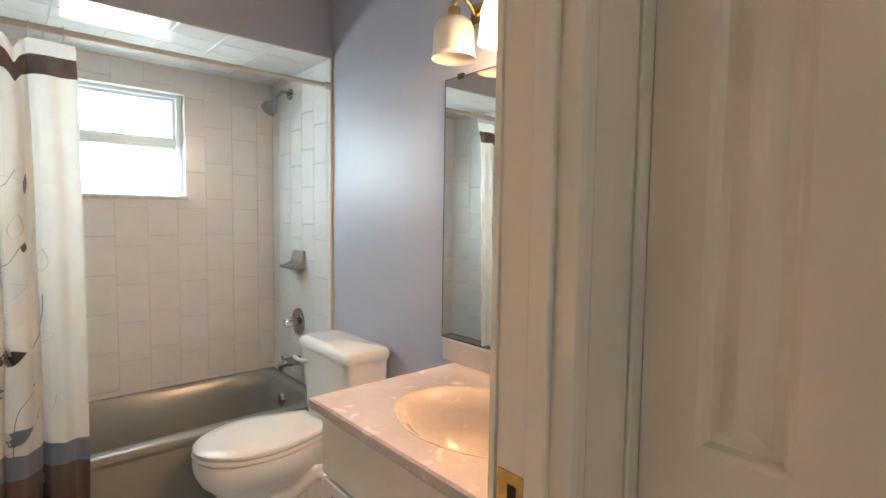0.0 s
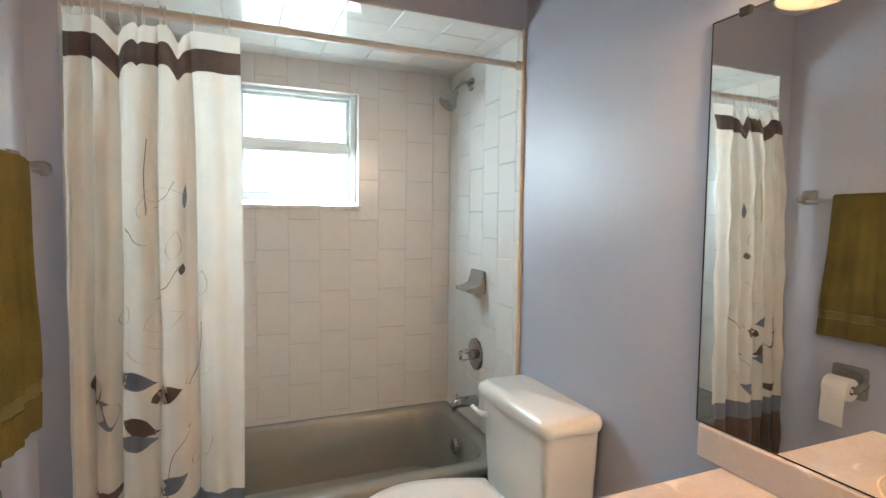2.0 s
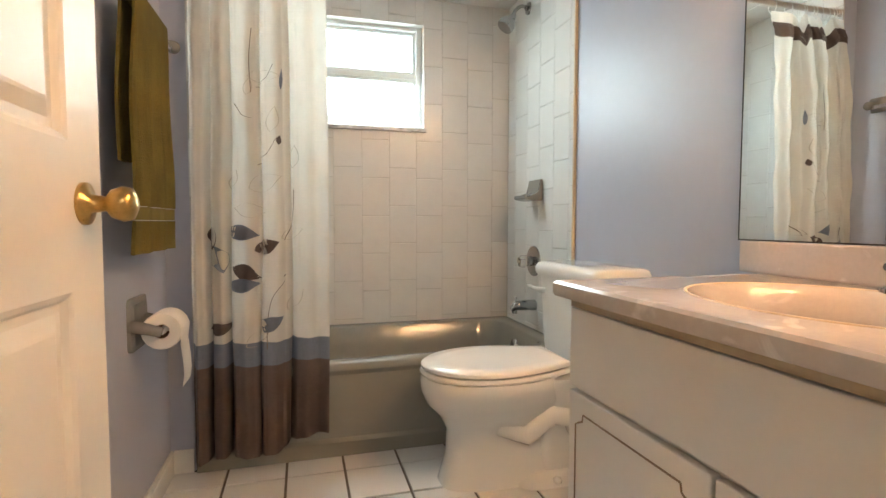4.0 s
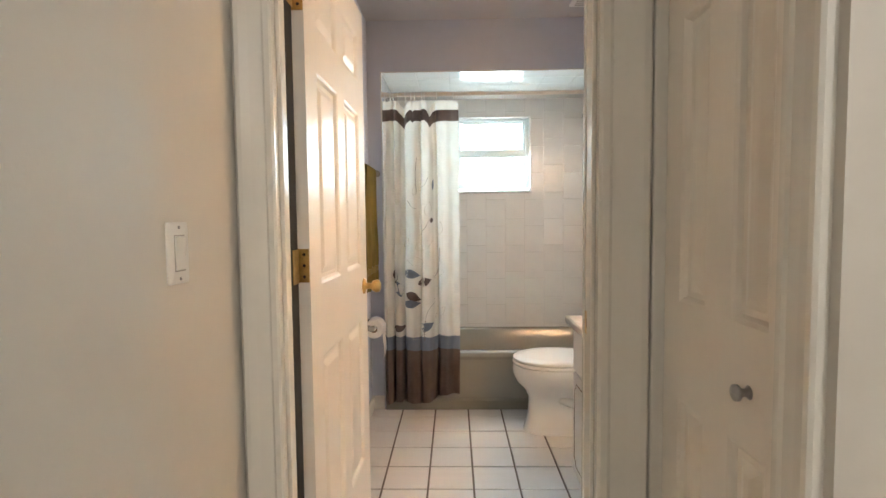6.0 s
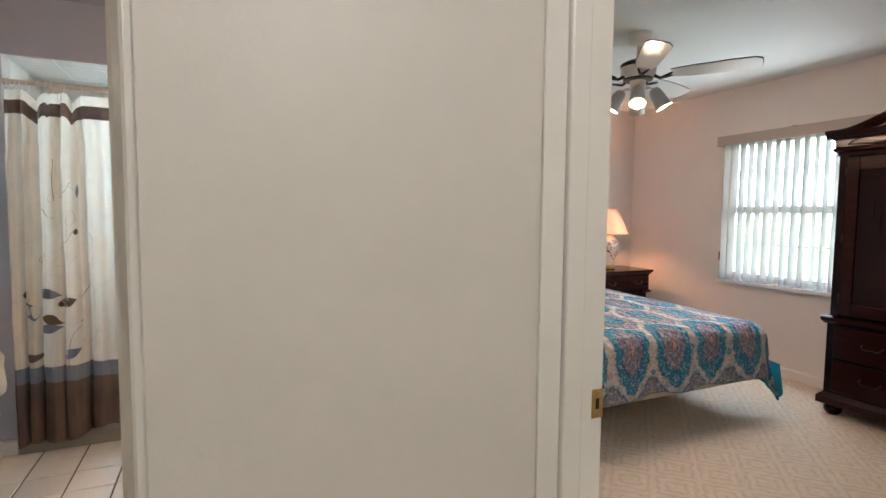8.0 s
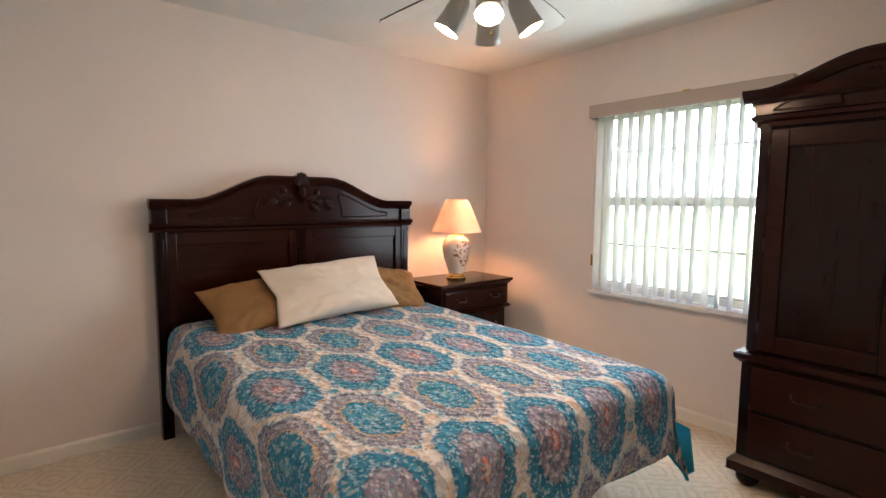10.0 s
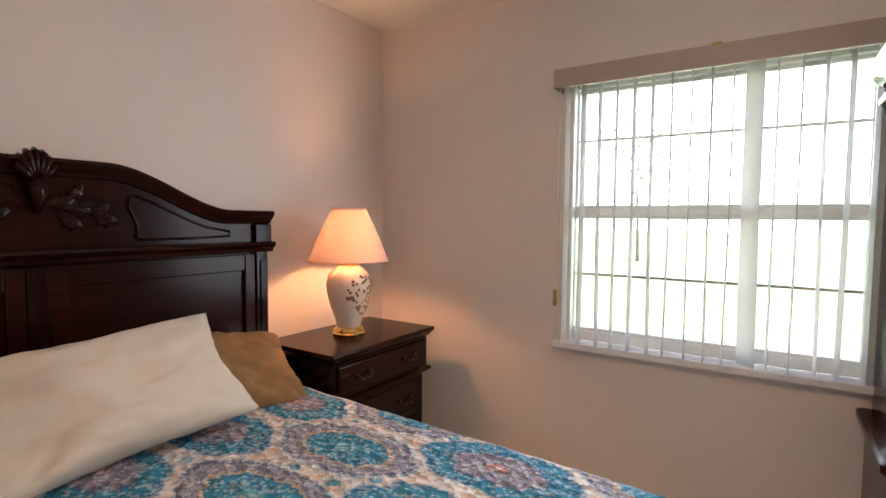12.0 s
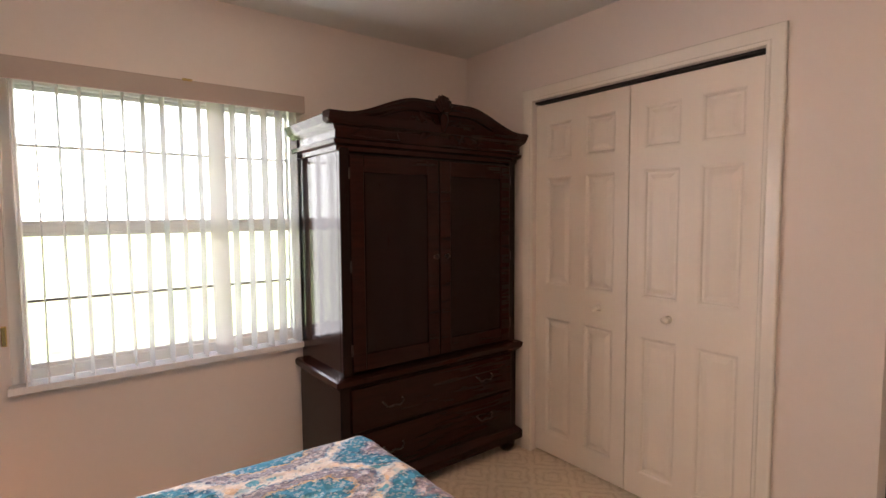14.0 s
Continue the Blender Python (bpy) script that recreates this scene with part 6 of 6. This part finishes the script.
for x in (0.05, NW - 0.05):
    for y in (0.05, ND - 0.05):
        part("foot", moved(lathe([(0.02, 0.004), (0.034, 0.025), (0.036, 0.045), (0.026, 0.06)], 16), pose(x, y, 0)), M_mahog, ns, smooth=True)
for z0, z1, i in ((0.59, 0.705, 0.05), (0.34, 0.51, 0.075), (0.145, 0.32, 0.075)):
    d = part("drawer", box(i, i - 0.035, z0, NW - i, i - 0.018, z1, 0.006, 2), M_mahogx, ns)
    for x in (NW * 0.27, NW * 0.73):
        drawer_pull(d, x, i - 0.034, (z0 + z1) / 2)

# table lamp
tl = thing("table_lamp", "lit ginger-jar table lamp with a cream cloth shade", "table lamp", (4.6, 3.36, NH))
part("base", lathe([(0.075, 0.0), (0.078, 0.01), (0.07, 0.018), (0.074, 0.024), (0.066, 0.034), (0.06, 0.04)], 28), M_brass2, tl, "polished brass foot", 40)
part("body", lathe([(0.055, 0.038), (0.058, 0.05), (0.07, 0.09), (0.092, 0.15), (0.106, 0.21), (0.108, 0.25), (0.098, 0.29), (0.078, 0.315), (0.055, 0.328), (0.05, 0.335)], 36), M_lampwhite, tl, smooth=True)
part("cap", lathe([(0.05, 0.333), (0.055, 0.34), (0.03, 0.35), (0.012, 0.355), (0.01, 0.42)], 20), M_brass2, tl, smooth=40)
prf = [(0.09, 0.055), (0.15, 0.092), (0.21, 0.106), (0.25, 0.108), (0.29, 0.098)]


def jar_r(z):
    for (z0, r0), (z1, r1) in zip(prf, prf[1:]):
        if z <= z1:
            return r0 + (r1 - r0) * (z - z0) / (z1 - z0)
    return 0.09


random.seed(4)
for k in range(46):
    z = 0.1 + 0.19 * random.random()
    a = radians(-120 + 75 * random.random() + 30 * math.sin(z * 22))
    r = jar_r(z) + 0.008 * (z < 0.15) + 0.001
    f = moved(lathe([(0.0065 + 0.004 * random.random(), 0), (0.004, 0.0015), (0, 0.002)], 6), Matrix.Translation((r * math.cos(a), r * math.sin(a), z)) @ Matrix.Rotation(a, 4, "Z") @ pose(0, 0, 0, 0, 90, 0))
    part("painted_blossom", f, M_blossom, tl)
part("painted_branch", tube([((jar_r(z) + 0.002) * math.cos(radians(a)), (jar_r(z) + 0.002) * math.sin(radians(a)), z) for a, z in ((-110, 0.12), (-95, 0.17), (-70, 0.21), (-62, 0.25), (-75, 0.285))], 0.002, 6), M_blossom, tl)
NP = 90
pl = [[((r0 + (0.0003 if i % 2 else 0)) * math.cos(2 * math.pi * i / NP), (r0 + (0.0003 if i % 2 else 0)) * math.sin(2 * math.pi * i / NP), z) for i in range(NP)] for r0, z in ((0.19, 0.36), (0.16, 0.435), (0.12, 0.53), (0.082, 0.605))]
part("shade", rings(pl, cap0=False, cap1=False), M_shade, tl, "cream cloth empire shade")
for r0, z in ((0.19, 0.36), (0.082, 0.605)):
    part("shade_trim", tube([(r0 * math.cos(2 * math.pi * i / 40), r0 * math.sin(2 * math.pi * i / 40), z) for i in range(41)], 0.004, 6), M_shade, tl, smooth=True)
part("bulb", moved(lathe([(0.014, 0.0), (0.016, 0.03), (0.03, 0.065), (0.03, 0.085), (0.018, 0.105), (0, 0.11)], 16), pose(0, 0, 0.385)), M_bulbbed, tl, smooth=True)
lamp("table_lamp_bulb", "POINT", pose(4.6, 3.36, NH + 0.462), 25.0, (1.0, 0.46, 0.2), 0.035)

# armoire
am = thing("armoire", "dark mahogany armoire with an arched carved cornice", "armoire", (4.645, 0.775, 0), -90)
# local x: along the front (+x is world -y), local y: depth (+y is world +x)
AW, AD = 0.57, 0.5
part("lower_case", box(-AW + 0.0, 0.02, 0.1, AW, AD, 0.62, 0.004), M_mahog, am)
part("base_moulding", rings([rrect(-AW - 0.03, -0.012, AW + 0.03, AD, 0.006, 0.075, 1), rrect(-AW - 0.03, -0.012, AW + 0.03, AD, 0.006, 0.12, 1), rrect(-AW, 0.018, AW, AD, 0.006, 0.15, 1)]), M_mahogx, am)
for x in (-AW + 0.05, AW - 0.05):
    for y in (0.05, AD - 0.06):
        part("foot", moved(lathe([(0.03, 0.004), (0.05, 0.03), (0.052, 0.055), (0.04, 0.075)], 18), pose(x, y, 0)), M_mahog, am, smooth=True)
part("ledge", rings([rrect(-AW - 0.01, 0.01, AW + 0.01, AD, 0.006, 0.61, 1), rrect(-AW - 0.028, -0.01, AW + 0.028, AD, 0.006, 0.63, 1), rrect(-AW - 0.03, -0.014, AW + 0.03, AD, 0.006, 0.655, 1), rrect(-AW - 0.02, 0.0, AW + 0.02, AD, 0.006, 0.662, 1)]), M_mahogx, am)
for z0, z1 in ((0.165, 0.375), (0.39, 0.6)):
    d = part("drawer", box(-AW + 0.05, 0.006, z0, AW - 0.05, 0.026, z1, 0.006, 2), M_mahogx, am)
    for x in (-0.3, 0.3):
        drawer_pull(d, x, 0.006, (z0 + z1) / 2 + 0.01, 0.11)
UW = AW - 0.015
part("upper_case", box(-UW, 0.04, 0.66, UW, AD, 1.72, 0.004), M_mahog, am)
for sgn in (-1, 1):
    x0, x1 = sorted((sgn * 0.004, sgn * (UW - 0.05)))
    dr = part("door", box(x0, 0.02, 0.68, x1, 0.04, 1.69, 0.004), M_mahog, am)
    fr = bmesh.new()
    for a, z0, b, z1 in ((x0, 0.68, x0 + 0.07, 1.69), (x1 - 0.07, 0.68, x1, 1.69), (x0 + 0.07, 0.68, x1 - 0.07, 0.76), (x0 + 0.07, 1.61, x1 - 0.07, 1.69)):
        box(a, 0.008, z0, b, 0.0205, z1, 0.005, 2, fr)
    part("door_frame", fr, M_mahogx, dr)
    part("door_panel", rings([rrect(x0 + 0.075, 0.012, x1 - 0.075, 0.02, 0.001, 0.77, 1), rrect(x0 + 0.075, 0.012, x1 - 0.075, 0.02, 0.001, 1.6, 1)]), M_mahog, dr)
    part("door_pull", moved(lathe([(0.008, 0), (0.006, 0.012), (0.014, 0.022), (0.01, 0.03), (0, 0.031)], 12), Matrix.Translation((sgn * 0.035, 0.008, 1.2)) @ pose(0, 0, 0, 90, 0, 0)), M_pull, dr, smooth=True)
    for z in (0.76, 1.15, 1.58):
        part("hinge", moved(lathe([(0.005, 0), (0.005, 0.05)], 8), pose(sgn * (UW - 0.046), 0.012, z)), M_pull, am, "small dark hinge")
    x0, x1 = sorted((sgn * UW, sgn * (UW - 0.05)))
    part("stile", box(x0, 0.016, 0.665, x1, 0.042, 1.72, 0.004), M_mahog, am)
# cornice: stepped mouldings on three sides, then the arched crest
cp = [(0.0, 1.7), (0.012, 1.705), (0.014, 1.725), (0.03, 1.735), (0.034, 1.752), (0.02, 1.76), (0.02, 1.79), (0.034, 1.81), (0.052, 1.825), (0.06, 1.845), (0.066, 1.86)]
part("cornice", rings([[(-UW - o, AD, z), (-UW - o, 0.03 - o, z), (UW + o, 0.03 - o, z), (UW + o, AD, z)] for o, z in cp]), M_mahogx, am)


def acrest(x):
    t = min(1.0, 1.4 * max(0.0, 1 - abs(x) / 0.55))
    return 1.845 + 0.105 * (t * t * (3 - 2 * t))


xs = [-UW - 0.02 + (2 * UW + 0.04) * i / 48 for i in range(49)]
bm = bmesh.new()
rings([[(x, 0.0, 1.76) for x in xs], [(x, 0.0, acrest(x)) for x in xs], [(x, 0.04, acrest(x)) for x in xs], [(x, 0.04, 1.76) for x in xs]], False, False, False, bm)
part("crest_panel", bm, M_mahogx, am)
xs = [-UW - 0.066 + (2 * UW + 0.132) * i / 60 for i in range(61)]
part("crown_moulding", rings([[(x, 0.0 - o, acrest(x) + u + 0.012) for o, u in prof] for x in xs]), M_mahogx, am, smooth=40)
for sgn in (-1, 1):
    part("carved_bead", tube([(sgn * x, -0.004, z) for x, z in ((0.25, 1.77), (0.26, 1.8), (0.25, 1.84), (0.22, 1.87), (0.3, 1.845), (0.38, 1.82), (0.46, 1.8), (0.5, 1.775), (0.36, 1.768), (0.25, 1.768))], 0.005, 6), M_mahogx, am, smooth=True)
carving(am, -0.006, 1.965, 0.95)

# ceiling fan
fan = thing("ceiling_fan", "white five-blade ceiling fan with dark trim and lit cup lights", "ceiling fan", (3.385, 1.80, RZ - 0.045), 13)
part("canopy", lathe([(0.078, 0.045), (0.08, 0.033), (0.074, 0.015), (0.068, 0.013), (0.06, -0.01), (0.03, -0.025), (0.02, -0.027)], 28), M_fanwhite, fan, smooth=40)
part("rod", lathe([(0.013, -0.02), (0.013, -0.12)], 12), M_fanwhite, fan)
part("motor", lathe([(0.03, -0.11), (0.07, -0.118), (0.1, -0.14), (0.105, -0.16), (0.105, -0.2), (0.09, -0.225), (0.05, -0.235)], 32), M_fanwhite, fan, smooth=40)
part("vent_band", lathe([(0.09, -0.128), (0.107, -0.138), (0.107, -0.158), (0.1, -0.16)], 32, caps=False), M_fandark, fan, "dark vent band", 40)
part("flywheel", lathe([(0.04, -0.222), (0.088, -0.226), (0.088, -0.236), (0.04, -0.24)], 28), M_fandark, fan, "dark blade ring", 40)
part("switch_housing", lathe([(0.05, -0.235), (0.045, -0.25), (0.048, -0.3), (0.03, -0.315), (0.0, -0.318)], 24), M_fanwhite, fan, smooth=40)
for k in range(5):
    a = Matrix.Rotation(radians(72 * k + 5), 4, "Z")
    iron = tube([(0.09, 0, -0.215), (0.13, 0.0, -0.235), (0.17, 0.02, -0.225), (0.2, 0.03, -0.218)], (0.012, 0.008, 0.008, 0.006), 8)
    tube([(0.13, 0, -0.235), (0.17, -0.02, -0.225), (0.2, -0.03, -0.218)], (0.008, 0.008, 0.006), 8, iron)
    part("blade_iron", moved(iron, a), M_fandark, fan, "dark scrolled blade iron", True)
    out = [(0.19, -0.045), (0.3, -0.06), (0.5, -0.068), (0.62, -0.066), (0.655, -0.045), (0.66, 0.0), (0.655, 0.045), (0.62, 0.066), (0.5, 0.068), (0.3, 0.06), (0.19, 0.045)]
    tilt = Matrix.Translation((0, 0, -0.212)) @ Matrix.Rotation(radians(-14), 4, "X")
    bld = part("blade", moved(rings([[(x, y, -0.003) for x, y in out], [(x, y, 0.002) for x, y in out]]), a @ tilt), M_fanwhite, fan)
    part("blade_edge", moved(tube([(x, y, 0.001) for x, y in out], 0.0035, 6), a @ tilt), M_fandark, bld)
for k in range(4):
    ang = radians(90 * k + 33)
    c, s = math.cos(ang), math.sin(ang)
    part("light_arm", tube([(0.03 * c, 0.03 * s, -0.29), (0.07 * c, 0.07 * s, -0.285), (0.095 * c, 0.095 * s, -0.3)], 0.009, 8), M_fanwhite, fan, smooth=True)
    m = Matrix.Translation((0.09 * c, 0.09 * s, -0.295)) @ Matrix.Rotation(ang, 4, "Z") @ pose(0, 0, 0, 0, -30, 0)
    part("light_shade", moved(lathe([(0.024, 0.0), (0.034, -0.016), (0.041, -0.045), (0.044, -0.09), (0.05, -0.13), (0.047, -0.13), (0.04, -0.09), (0.037, -0.047), (0.018, -0.01)], 20, caps=False), m), M_fancup, fan, "grey cup shade", True)
    part("bulb", moved(lathe([(0.012, -0.02), (0.02, -0.06), (0.036, -0.098), (0.03, -0.112), (0, -0.118)], 14), m), M_bulbbed, fan, "lit bulb", True)
    p = (Matrix.Translation((3.385, 1.80, RZ - 0.045)) @ Matrix.Rotation(radians(13), 4, "Z") @ m) @ Vector((0, 0, -0.123))
    lamp("fan_bulb", "POINT", pose(*p), 3.4, (1.0, 0.64, 0.42), 0.02)
part("pull_chain", tube([(0.02, 0.0, -0.31), (0.02, 0.0, -0.4)], 0.0015, 5), M_brass2, fan)
part("chain_fob", moved(lathe([(0.004, 0), (0.006, -0.012), (0.003, -0.022)], 10), pose(0.02, 0, -0.4)), M_brass2, fan)

# ---- outside the bedroom window ----
tagged(part("ground", box(5.34, -400, -0.4, 500, 400, -0.3), M_grass), "sunlit green lawn", "lawn", kind="structure")
tagged(part("backdrop", box(90, -120, -0.3, 90.5, 160, 40), emit("bright_haze", (0.9, 0.98, 1.0), 1.45)), "pale glaring summer haze beyond the lawn", "backdrop", kind="structure")


def tree(x, y, h, seed):
    rnd = random.Random(seed)
    t = thing("tree", "leafy green tree on the lawn", "tree", (x, y, -0.3), 0, "trees on the lawn")
    bm = tube([(0, 0, 0), (0.08, 0.05, h * 0.25), (0.0, 0.1, h * 0.5), (0.1, 0.0, h * 0.8)], (0.075, 0.06, 0.045, 0.015), 8)
    for k in range(6):
        a = rnd.random() * 6.28
        z = h * (0.35 + 0.08 * k)
        tube([(0, 0, z), (0.6 * math.cos(a), 0.6 * math.sin(a), z + 0.5), (1.4 * math.cos(a), 1.4 * math.sin(a), z + 0.9)], (0.03, 0.02, 0.008), 6, bm)
    part("trunk", bm, M_bark, t, smooth=True)
    v, f = [], []
    for k in range(320):
        a, e, r = rnd.random() * 6.28, rnd.random() * 2 - 1, rnd.random() ** 0.4
        lobe = 1 + 0.3 * math.sin(3 * a + seed) + 0.2 * math.sin(5 * e * 3 + 2 * a)
        p = Vector((math.cos(a) * math.sqrt(1 - e * e), math.sin(a) * math.sqrt(1 - e * e), e * 0.75)) * (r * lobe * h * 0.36) + Vector((0, 0, h * 0.68))
        d1 = Vector((rnd.uniform(-1, 1), rnd.uniform(-1, 1), rnd.uniform(-1, 1))).normalized() * 0.13
        d2 = d1.orthogonal().normalized() * 0.06
        n = len(v)
        v += [p - d1, p + d2, p + d1, p - d2]
        f.append((n, n + 1, n + 2, n + 3))
    me = bpy.data.meshes.new("crown")
    me.from_pydata(v, [], f)
    me.materials.append(M_leaf)
    c = new("crown", me)
    c.parent = t


for x, y, h, sd_ in ((24.0, 6.2, 6.5, 1),):
    tree(x, y, h, sd_)

# ---- tiles, last ----
def shared_tile(name, w, h, t, material, bev=0.0015):
    """Tile mesh lying in x and y, its glazed face towards +z."""
    bm = box(0, 0, 0, w, h, t)
    top = [e for e in bm.edges if all(v.co.z > t * 0.9 for v in e.verts)]
    bmesh.ops.bevel(bm, geom=top, offset=bev, segments=1, affect="EDGES")
    me = bpy.data.meshes.new(name)
    bmesh.ops.recalc_face_normals(bm, faces=bm.faces)
    bm.to_mesh(me)
    bm.free()
    me.materials.append(material)
    return me


TILES = {}


def lay(parent, w, h, m, material, t=0.008):
    key = (round(w, 3), round(h, 3), material.name)
    if key not in TILES:
        TILES[key] = shared_tile("tile", w, h, t, material)
    ob = new("tile", TILES[key])
    ob.parent = parent
    ob.matrix_world = m


# floor: 0.207 m pitch, lines at x = 0.087 + 0.207 k, y = 2.357 - 0.207 k
fl = bpy.data.objects["floor_bath"]
P, G = 0.2065, 0.009
for i in range(-2, 8):
    for j in range(-2, 9):
        x0, x1 = 0.087 + P * i + G / 2, 0.087 + P * (i + 1) - G / 2
        y0, y1 = 2.352 - P * j + G / 2, 2.352 - P * (j - 1) - G / 2
        x0, x1, y0, y1 = max(x0, BX0), min(x1, BX1), max(y0, 0.745), min(y1, 2.69)
        if x1 - x0 > 0.02 and y1 - y0 > 0.02:
            lay(fl, x1 - x0, y1 - y0, pose(x0, y0, -0.008 + 0.0006 * math.sin(7 * i + 3 * j), 0.05 * math.sin(5 * i + j), 0.05 * math.cos(3 * i + 2 * j), 0), M_floortile)

# alcove walls: upright tiles, every second column a quarter tile lower
TW, TH, TG, TV = 0.147, 0.2025, 0.0036, 0.0014


def tile_face(parent, width, z0, z1, place, skip=None, first=0.0, glaze=M_walltile, lifts=(0.0325, 0.1805)):
    """place(a, z): pose whose x runs along the wall and y runs up."""
    n = int(width / TW) + 2
    for i in range(n):
        a0, a1 = first + TW * i + TV / 2, first + TW * (i + 1) - TV / 2
        a0, a1 = max(a0, 0.0), min(a1, width)
        if a1 - a0 < 0.012:
            continue
        off = lifts[i % 2] - TH
        k = 0
        while z0 + off + TH * k < z1:
            b0, b1 = max(z0, z0 + off + TH * k + TG / 2), min(z1, z0 + off + TH * (k + 1) - TG / 2)
            k += 1
            if b1 - b0 < 0.012:
                continue
            for c0, c1, e0, e1 in (skip(a0, a1, b0, b1) if skip else [(a0, a1, b0, b1)]):
                if c1 - c0 > 0.01 and e1 - e0 > 0.01:
                    lay(parent, c1 - c0, e1 - e0, place(c0, e0) @ pose(0, 0, 0, 0.12 * math.sin(3 * i + 5 * k), 0.12 * math.cos(4 * i + 3 * k), 0), glaze)


def round_window(a0, a1, b0, b1):
    """Cuts a tile round the window opening."""
    w0, w1 = BW0 - AX0, BW1 - AX0
    if a1 <= w0 or a0 >= w1 or b1 <= BWZ0 - 0.012 or b0 >= BWZ1:
        return [(a0, a1, b0, b1)]
    out = []
    if a0 < w0:
        out.append((a0, w0, b0, b1))
    if a1 > w1:
        out.append((w1, a1, b0, b1))
    m0, m1 = max(a0, w0), min(a1, w1)
    if b0 < BWZ0 - 0.012:
        out.append((m0, m1, b0, BWZ0 - 0.012))
    if b1 > BWZ1:
        out.append((m0, m1, BWZ1, b1))
    return out


ob = bpy.data.objects
tile_face(ob["wall_bath_back_low"], AX1 - AX0, 0.36, AZ, lambda a, z: pose(AX0 + a, BY1 - 0.0005, z, 90, 0, 0), round_window, -0.048, M_walltile2)
tile_face(ob["wall_bath_right"], BY1 - 0.009 - AY, 0.36, AZ, lambda a, z: pose(BX1 - 0.0005, BY1 - 0.009 - a, z, 90, 0, -90), None, -0.045, M_walltile, (0.0235, 0.1045))
tile_face(ob["wall_bath_return"], BY1 - 0.009 - AY, 0.36, AZ, lambda a, z: pose(AX0 - 0.0065, AY + a, z, 90, 0, 90), None, -0.04)
# tiled underside of the soffit
sof = ob["wall_bath_soffit"]
for i in range(8):
    for j in range(6):
        x0, x1 = AX0 + 0.01 + 0.203 * i + TG / 2, AX0 + 0.01 + 0.203 * (i + 1) - TG / 2
        y0, y1 = AY + 0.002 + 0.152 * j + TG / 2, AY + 0.002 + 0.152 * (j + 1) - TG / 2
        x1, y1 = min(x1, AX1 - 0.004), min(y1, BY1 - 0.012)
        if x1 - x0 > 0.02 and y1 - y0 > 0.02:
            lay(sof, x1 - x0, y1 - y0, pose(x0, y1, AZ + 0.0005, 180 + 0.3 * math.sin(5 * i + 3 * j), 0.3 * math.cos(3 * i + 7 * j), 0), M_walltile)
